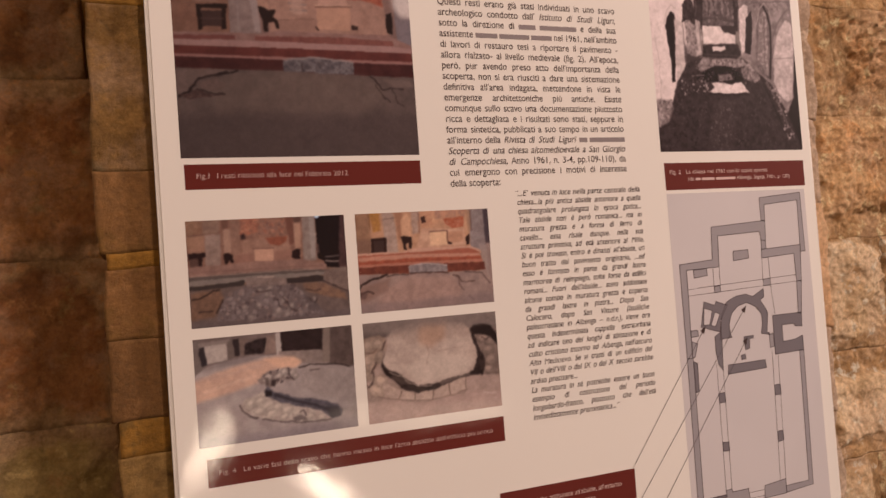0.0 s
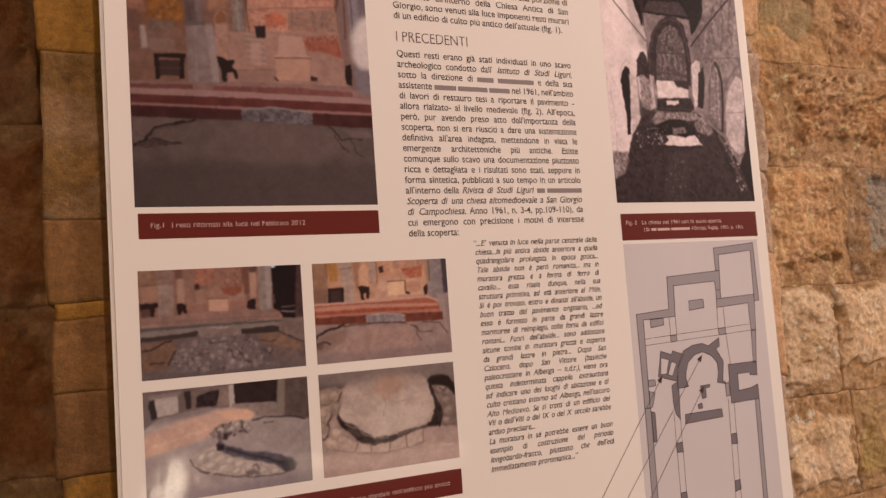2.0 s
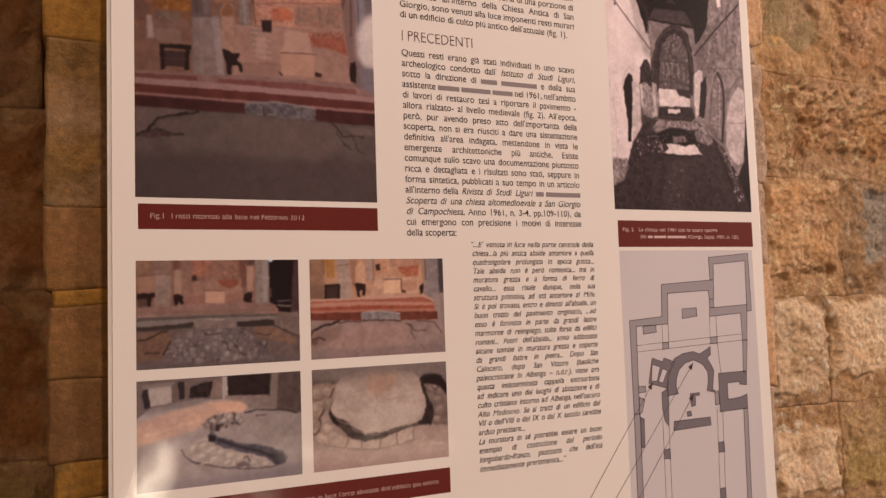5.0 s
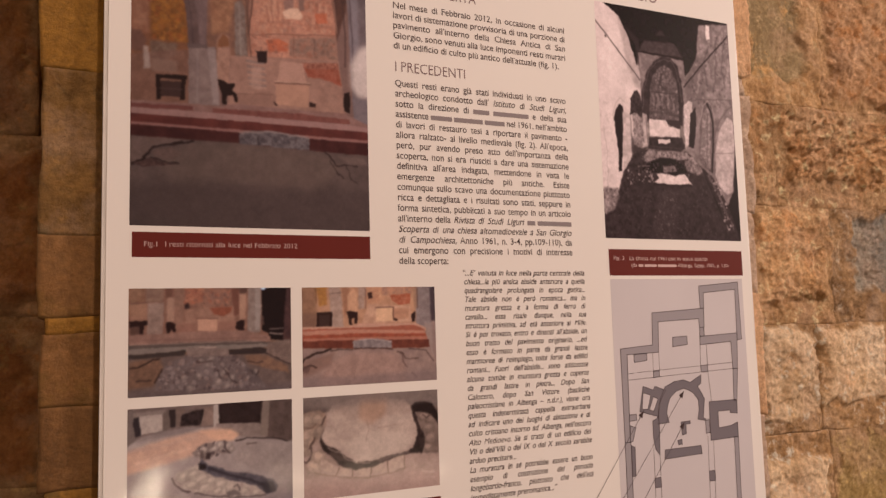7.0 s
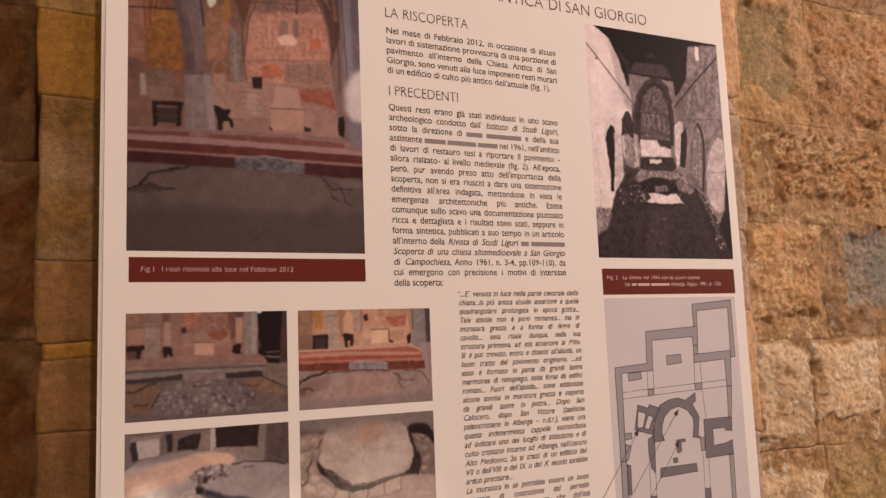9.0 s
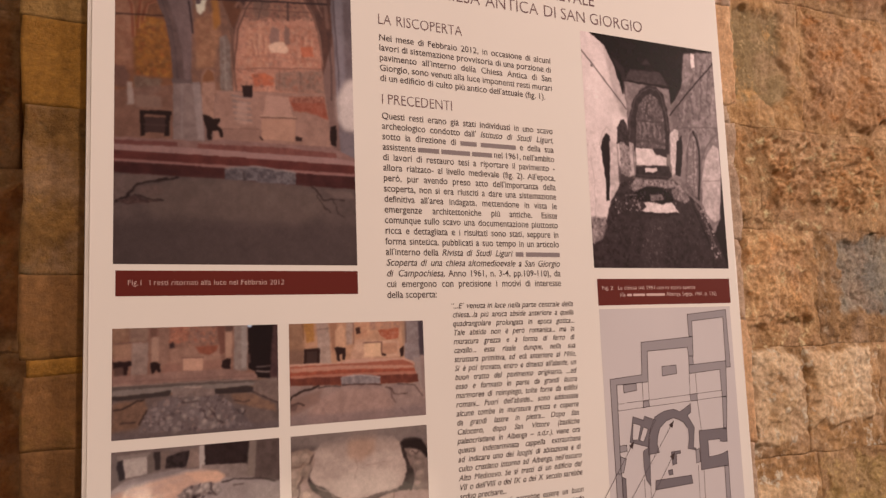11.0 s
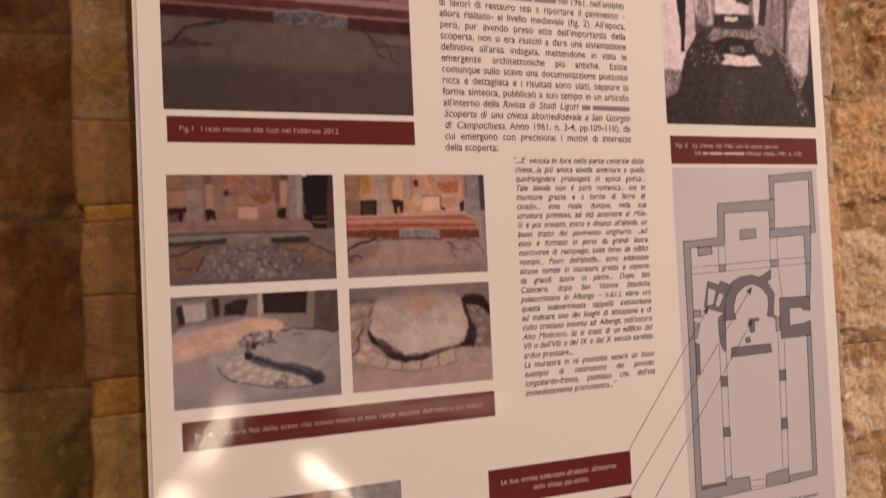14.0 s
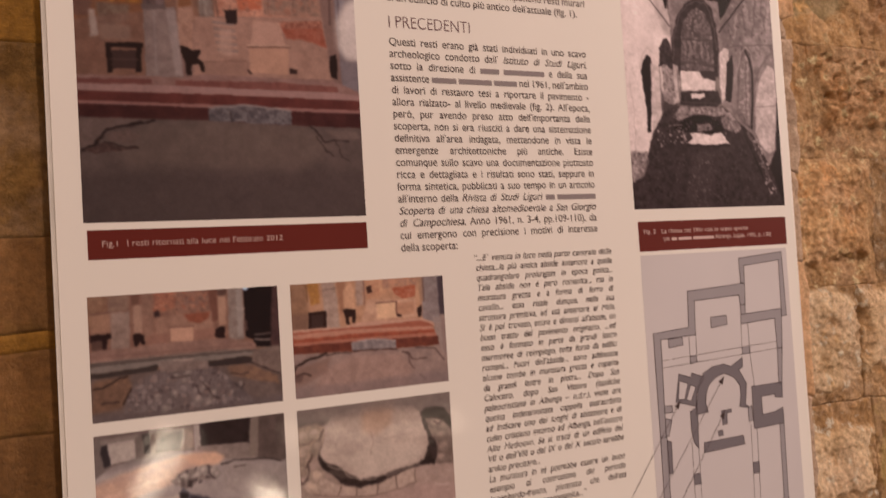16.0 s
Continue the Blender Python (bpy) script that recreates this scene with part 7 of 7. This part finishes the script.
plan_wall([(0.6418, -0.1473), (0.6486, -0.1475), (0.6447, -0.1831), (0.6402, -0.1828)], PLAN_GREY)
plan_wall([(0.6375, -0.2231), (0.6436, -0.2235), (0.6406, -0.3706), (0.6029, -0.3735), (0.6025, -0.3664), (0.6348, -0.3657)], PLAN_GREY)
plan_wall([(0.5968, -0.2028), (0.6020, -0.2008), (0.6028, -0.2155), (0.5969, -0.2163)], PLAN_GREY)
plan_wall([(0.4864, -0.2168), (0.4938, -0.2173), (0.4925, -0.3624), (0.5225, -0.3635), (0.5221, -0.3584), (0.5297, -0.3576), (0.5303, -0.3611), (0.5514, -0.3610), (0.5528, -0.3750), (0.4851, -0.3777)], PLAN_GREY)
plan_wall([(0.5735, -0.3615), (0.6029, -0.3588), (0.6022, -0.3740), (0.5722, -0.3747)], PLAN_GREY)
plan_wall([(0.4943, -0.2207), (0.4989, -0.2227), (0.4982, -0.2518), (0.4942, -0.2526)], PLAN_DARK)
plan_wall([(0.4930, -0.3663), (0.5225, -0.3652), (0.5225, -0.3625), (0.4930, -0.3629)], PLAN_DARK, L3 - 0.00003)
plan_wall([(0.5306, -0.2011), (0.5325, -0.1910), (0.5353, -0.1752), (0.5428, -0.1624), (0.5557, -0.1573), (0.5693, -0.1561), (0.5784, -0.1594), (0.5940, -0.1519), (0.5936, -0.1612), (0.5884, -0.1639), (0.5945, -0.1735), (0.5972, -0.1783), (0.5940, -0.1991), (0.5976, -0.2005), (0.5975, -0.2023), (0.5860, -0.1998), (0.5886, -0.1895), (0.5884, -0.1790), (0.5815, -0.1706), (0.5745, -0.1673), (0.5689, -0.1653), (0.5581, -0.1677), (0.5486, -0.1747), (0.5446, -0.1842), (0.5436, -0.1916), (0.5460, -0.2003)], PLAN_DARK)
plan_wall([(0.5133, -0.1600), (0.5268, -0.1646), (0.5290, -0.1607), (0.5434, -0.1659), (0.5330, -0.1808), (0.5317, -0.1932), (0.5073, -0.1861)], PLAN_DARK, L3 - 0.00002)
plan_wall([(0.5239, -0.1973), (0.5324, -0.1932), (0.5327, -0.2018), (0.5312, -0.2335), (0.5260, -0.2269), (0.5238, -0.2143)], PLAN_DARK, L3 - 0.00004)
plan_wall([(0.5622, -0.2013), (0.5751, -0.2009), (0.5750, -0.2038), (0.5692, -0.2040), (0.5687, -0.2144), (0.5630, -0.2152)], PLAN_DARK)
plan_wall([(0.5564, -0.2205), (0.5621, -0.2197), (0.5626, -0.2249), (0.5569, -0.2251)], PLAN_DARK)
plan_wall([(0.5384, -0.2289), (0.5883, -0.2285), (0.5894, -0.2373), (0.5373, -0.2386)], PLAN_DARK)
plan_wall([(0.6036, -0.1821), (0.6448, -0.1819), (0.6440, -0.1973), (0.6335, -0.1961), (0.6336, -0.1932), (0.6157, -0.1934), (0.6156, -0.2116), (0.6336, -0.2104), (0.6436, -0.2074), (0.6436, -0.2235), (0.6031, -0.2243)], PLAN_DARK)
for pier_mark in ([(0.5226, -0.2573), (0.5309, -0.2568), (0.5311, -0.2671), (0.5228, -0.2669)], [(0.5230, -0.3084), (0.5306, -0.3087), (0.5309, -0.3178), (0.5226, -0.3175)], [(0.5979, -0.2573), (0.6061, -0.2568), (0.6063, -0.2680), (0.5982, -0.2679)], [(0.5971, -0.3070), (0.6045, -0.3066), (0.6048, -0.3172), (0.5973, -0.3182)]):
    plan_wall(pier_mark, PLAN_DARK)
for hole in ([(0.5130, -0.1667), (0.5231, -0.1700), (0.5183, -0.1845), (0.5108, -0.1841)], [(0.5264, -0.1719), (0.5326, -0.1745), (0.5258, -0.1872), (0.5203, -0.1852)]):
    plan_wall(hole, PLAN_BACK, L4)
strokes("plan_outline", outlines, 0.0007, PLAN_LINE, L5)
for run in [[(0.4947, -0.1525), (0.6479, -0.1469)], [(0.5065, -0.1451), (0.6414, -0.1401)], [(0.4950, -0.1458), (0.5024, -0.1455)], [(0.5286, -0.1255), (0.5284, -0.1448)], [(0.5369, -0.1246), (0.5367, -0.1445)],
                       [(0.5955, -0.1188), (0.5945, -0.1420)], [(0.6043, -0.1184), (0.6047, -0.1412)], [(0.6044, -0.1488), (0.6073, -0.1817)], [(0.5233, -0.2256), (0.5220, -0.3601)], [(0.5312, -0.2335), (0.5297, -0.3582)],
                       [(0.5990, -0.2193), (0.5953, -0.3619)], [(0.6068, -0.2246), (0.6029, -0.3588)], [(0.5526, -0.3657), (0.5733, -0.3655)], [(0.5537, -0.3717), (0.5723, -0.3718)], [(0.5542, -0.3752), (0.5715, -0.3746)]]:
    strokes("plan_line", [run], 0.0005, PLAN_LINE, L4)
leaders = [[(0.4108, -0.3164), (0.5128, -0.1853)], [(0.4089, -0.3584), (0.5687, -0.1682)], [(0.4068, -0.4052), (0.5672, -0.2016)]]
for run in leaders:
    strokes("leader_line", [run], 0.0006, PLAN_LINE, L5 - 0.00005)
arrows = []
for (ax, az), (bx, bz) in leaders:
    d = math.hypot(bx - ax, bz - az)
    ux, uz = (bx - ax) / d, (bz - az) / d
    arrows.append([(bx, bz), (bx - 0.008 * ux - 0.003 * uz, bz - 0.008 * uz + 0.003 * ux), (bx - 0.008 * ux + 0.003 * uz, bz - 0.008 * uz - 0.003 * ux)])
for a in arrows:
    mesh_object("arrowhead", [(x, L5 - 0.0001, Z0 + z) for x, z in a], [(0, 1, 2)], BLACK, plan)


# ---- writing ----
words = {}


def tall(z):
    """Small letters that stand taller against the capitals, as in the sheet's typeface."""
    return z * 1.17 if 0.0 < z < 0.449 else 0.5253 + (z - 0.449) * 0.75 if z >= 0.449 else z * 0.9


def word_mesh(word, shear, thin):
    """Outline triangles of a word at size 1, and its width. A word of # signs is a plain bar."""
    key = (word, shear, thin)
    if key not in words:
        if word == "_":
            words[key] = ([], [], 0.25)
        elif word.strip("#.,()") == "" and "#" in word:
            w = 0.52 * len(word)
            words[key] = ([(0, 0.02), (w, 0.02), (w, 0.50), (0, 0.50)], [(0, 1, 2, 3)], w)
        else:
            cu = bpy.data.curves.new("word", "FONT")
            cu.body, cu.shear, cu.offset, cu.resolution_u = word, shear, 0.0 if "M" in word else thin, 3
            ob = bpy.data.objects.new("word", cu)
            me = bpy.data.meshes.new_from_object(ob)
            v = [(p.co.x, tall(p.co.y)) for p in me.vertices]
            f = [tuple(q.vertices) for q in me.polygons]
            bpy.data.objects.remove(ob)
            bpy.data.curves.remove(cu)
            bpy.data.meshes.remove(me)
            words[key] = (v, f, max(p[0] for p in v) + 0.05 if v else 0.3)
    return words[key]


def write(name, lines, x0, x1, z, pitch, size, mat, justify=True, fit=False, centre=False, thin=0.0, italic=False, y=L4, space=0.30, ragged=(), under=None):
    """Lines of print from the baseline z downwards. Words marked with a leading ~ are italic. justify: lines run from x0 to x1;
    fit: each line is drawn out to that width; ragged: lines that end early."""
    bars = []
    split = [[(w.lstrip("~"), 0.28 if italic or w.startswith("~") else 0.0) for w in line.split()] for line in lines]
    widths = [[word_mesh(w, s, thin)[2] for w, s in row] for row in split]
    full = [sum(ws) + space * (len(ws) - 1) for n, ws in enumerate(widths) if n not in ragged]
    sx = (x1 - x0) / (max(full) * size) if full else 1.0
    sx = min(sx, 1.15) if not fit else sx
    for n, (row, ws) in enumerate(zip(split, widths)):
        verts, faces = [], []
        natural = (sum(ws) + space * (len(ws) - 1)) * size * sx
        gap = space * size * sx
        if justify and n not in ragged and len(ws) > 1:
            gap += (x1 - x0 - natural) / (len(ws) - 1)
        x = (x0 + x1 - natural) / 2 if centre else x0
        for (w, s), wd in zip(row, ws):
            v, f, _ = word_mesh(w, s, thin)
            if w == "_":
                x += wd * size * sx + gap
                continue
            if w.startswith("#") and mat is BLACK:
                bars.append((x, x + wd * size * sx, z - n * pitch, z - n * pitch + 0.52 * size))
                x += wd * size * sx + gap
                continue
            k = len(verts)
            verts += [(x + px * size * sx, y, Z0 + z - n * pitch + pz * size) for px, pz in v]
            faces += [tuple(i + k for i in q) for q in f]
            x += wd * size * sx + gap
        tagged(mesh_object(name, verts, faces, mat, under or panel), kind="stuff")
    for a, b, lo, hi in bars:
        rect("text_bar", a, b, lo, hi, BAR, y, "", under)


for n, (line, x1) in enumerate((("SCOPERTI IMPORTANTI RESTI", 0.487), ("DI UNA CHIESA ALTOMEDIEVALE", 0.497), ("NELLA CHIESA ANTICA DI SAN GIORGIO", 0.563))):
    write("title_line", [line], 0.2335, x1, 0.3135 - 0.0210 * n, 0, 0.0180, TITLE, fit=True, thin=-0.009)
write("heading", ["LA RISCOPERTA"], 0.2350, 0.3280, 0.2355, 0, 0.0145, TITLE, fit=True, thin=-0.009)
write("heading", ["I PRECEDENTI"], 0.2365, 0.3130, 0.1560, 0, 0.0140, TITLE, fit=True, thin=-0.009)
write("text_line", ["Nel mese di Febbraio 2012, in occasione di alcuni", "lavori di sistemazione provvisoria di una porzione di",
                    "pavimento all'interno della Chiesa Antica di San", "Giorgio, sono venuti alla luce imponenti resti murari",
                    "di un edificio di culto più antico dell'attuale (fig. 1)."], 0.2360, 0.4335, 0.2190, 0.0101, 0.0088, BLACK, ragged=(4,), thin=0.006, space=0.24)
write("text_line", ["Questi resti erano già stati individuati in uno scavo", "archeologico condotto dall' ~Istituto ~di ~Studi ~Liguri,",
                    "sotto la direzione di #### ######### e della sua", "assistente ##### ####### ##### nel 1961, nell'ambito",
                    "di lavori di restauro tesi a riportare il pavimento -", "allora rialzato- al livello medievale (fig. 2). All'epoca,",
                    "però, pur avendo preso atto dell'importanza della", "scoperta, non si era riusciti a dare una sistemazione",
                    "definitiva all'area indagata, mettendone in vista le", "emergenze architettoniche più antiche. Esiste",
                    "comunque sullo scavo una documentazione piuttosto", "ricca e dettagliata e i risultati sono stati, seppure in",
                    "forma sintetica, pubblicati a suo tempo in un articolo", "all'interno della ~Rivista ~di ~Studi ~Liguri ## #########",
                    "~Scoperta ~di ~una ~chiesa ~altomedioevale ~a ~San ~Giorgio", "~di ~Campochiesa, Anno 1961, n. 3-4, pp.109-110), da",
                    "cui emergono con precisione i motivi di interesse", "della scoperta:"], 0.2365, 0.4315, 0.1412, 0.01009, 0.0088, BLACK, ragged=(17,), thin=0.006, space=0.24)
write("quotation_line", ["chiesa...la più antica abside anteriore a quella", "quadrangolare prolungata in epoca gotica...", "Tale abside non è però romanica... ma in",
                    "muratura grezza e a forma di ferro di", "cavallo... essa risale dunque, nella sua", "struttura primitiva, ad età anteriore al Mille.",
                    "Si è poi trovato, entro e dinanzi all'abside, un", "buon tratto del pavimento originario, ...ed", "esso è formato in parte da grandi lastre",
                    "marmoree di reimpiego, tolte forse da edifici", "romani... Fuori dell'abside... sono addossate", "alcune tombe in muratura grezza e coperte",
                    "da grandi lastre in pietra... Dopo San", "Calocero, dopo San Vittore (basiliche", "paleocristiane in Albenga – n.d.r.), viene ora",
                    "questa indeterminata cappella extraurbana", "ad indicare uno dei luoghi di abitazione e di", "culto cristiano intorno ad Albenga, nell'oscuro",
                    "Alto Medioevo. Se si tratti di un edificio del", "VII o dell'VIII o del IX o del X secolo sarebbe", "arduo precisare...",
                    "La muratura in sé potrebbe essere un buon", "esempio di costruzione del periodo", "longobardo-franco, piuttosto che dell'età",
                    "immediatamente preromanica...”"], 0.3035, 0.4450, -0.0499, 0.00856, 0.0074, BLACK, italic=True, ragged=(20, 24), thin=0.008, space=0.22)
write("quotation_line", ["“...E' venuta in luce nella parte centrale della"], 0.3015, 0.4450, -0.0413, 0, 0.0074, BLACK, italic=True, thin=0.008, space=0.22)
write("caption_line", ["Fig.1 _ I resti ritornati alla luce nel Febbraio 2012"], 0.0110, 0.1400, -0.0172, 0, 0.0060, CREAM, fit=True, under=caption_one, thin=-0.008)
write("caption_line", ["Fig. 4 _ Le varie fasi dello scavo che hanno messo in luce l'arco absidale dell'edificio più antico"], 0.0140, 0.2610, -0.2606, 0, 0.0056, CREAM, fit=True, under=caption_four, thin=-0.008)
write("caption_line", ["Fig. 2 _ La chiesa nel 1961 con lo scavo aperto"], 0.4830, 0.6140, -0.0245, 0, 0.0058, CREAM, fit=True, under=caption_two)
write("caption_line", ["(da ## ##### ######## Albenga, Sagep, 1981, p. 120)"], 0.5060, 0.6450, -0.0318, 0, 0.0056, CREAM, fit=True, under=caption_two)
write("caption_line", ["Le due tombe addossate all'abside, all'esterno"], 0.2750, 0.3960, -0.3320, 0, 0.0062, CREAM, fit=True, under=tombs_bar)
write("caption_line", ["della chiesa più antica"], 0.3070, 0.3650, -0.3405, 0, 0.0062, CREAM, fit=True, under=tombs_bar)
write("caption_line", ["L'abside della chiesa più antica"], 0.2930, 0.3770, -0.3735, 0, 0.0062, CREAM, fit=True, under=apse_bar)
write("caption_line", ["a forma di ferro di cavallo"], 0.3000, 0.3690, -0.3820, 0, 0.0062, CREAM, fit=True, under=apse_bar)
write("plan_caption_line", ["Fig. ## PIANTA DELLA CHIESA #### # ######"], 0.5060, 0.6400, -0.3925, 0, 0.0050, BAR, fit=True, under=plan)
write("plan_caption_line", ["######## ##############", "########## #######", "######## ## #### #####"], 0.5080, 0.5700, -0.4030, 0.0085, 0.0046, BAR, justify=False, under=plan)
rect("plan_key", 0.4900, 0.4985, -0.4045, -0.3995, PLAN_DARK, L3, "", plan)
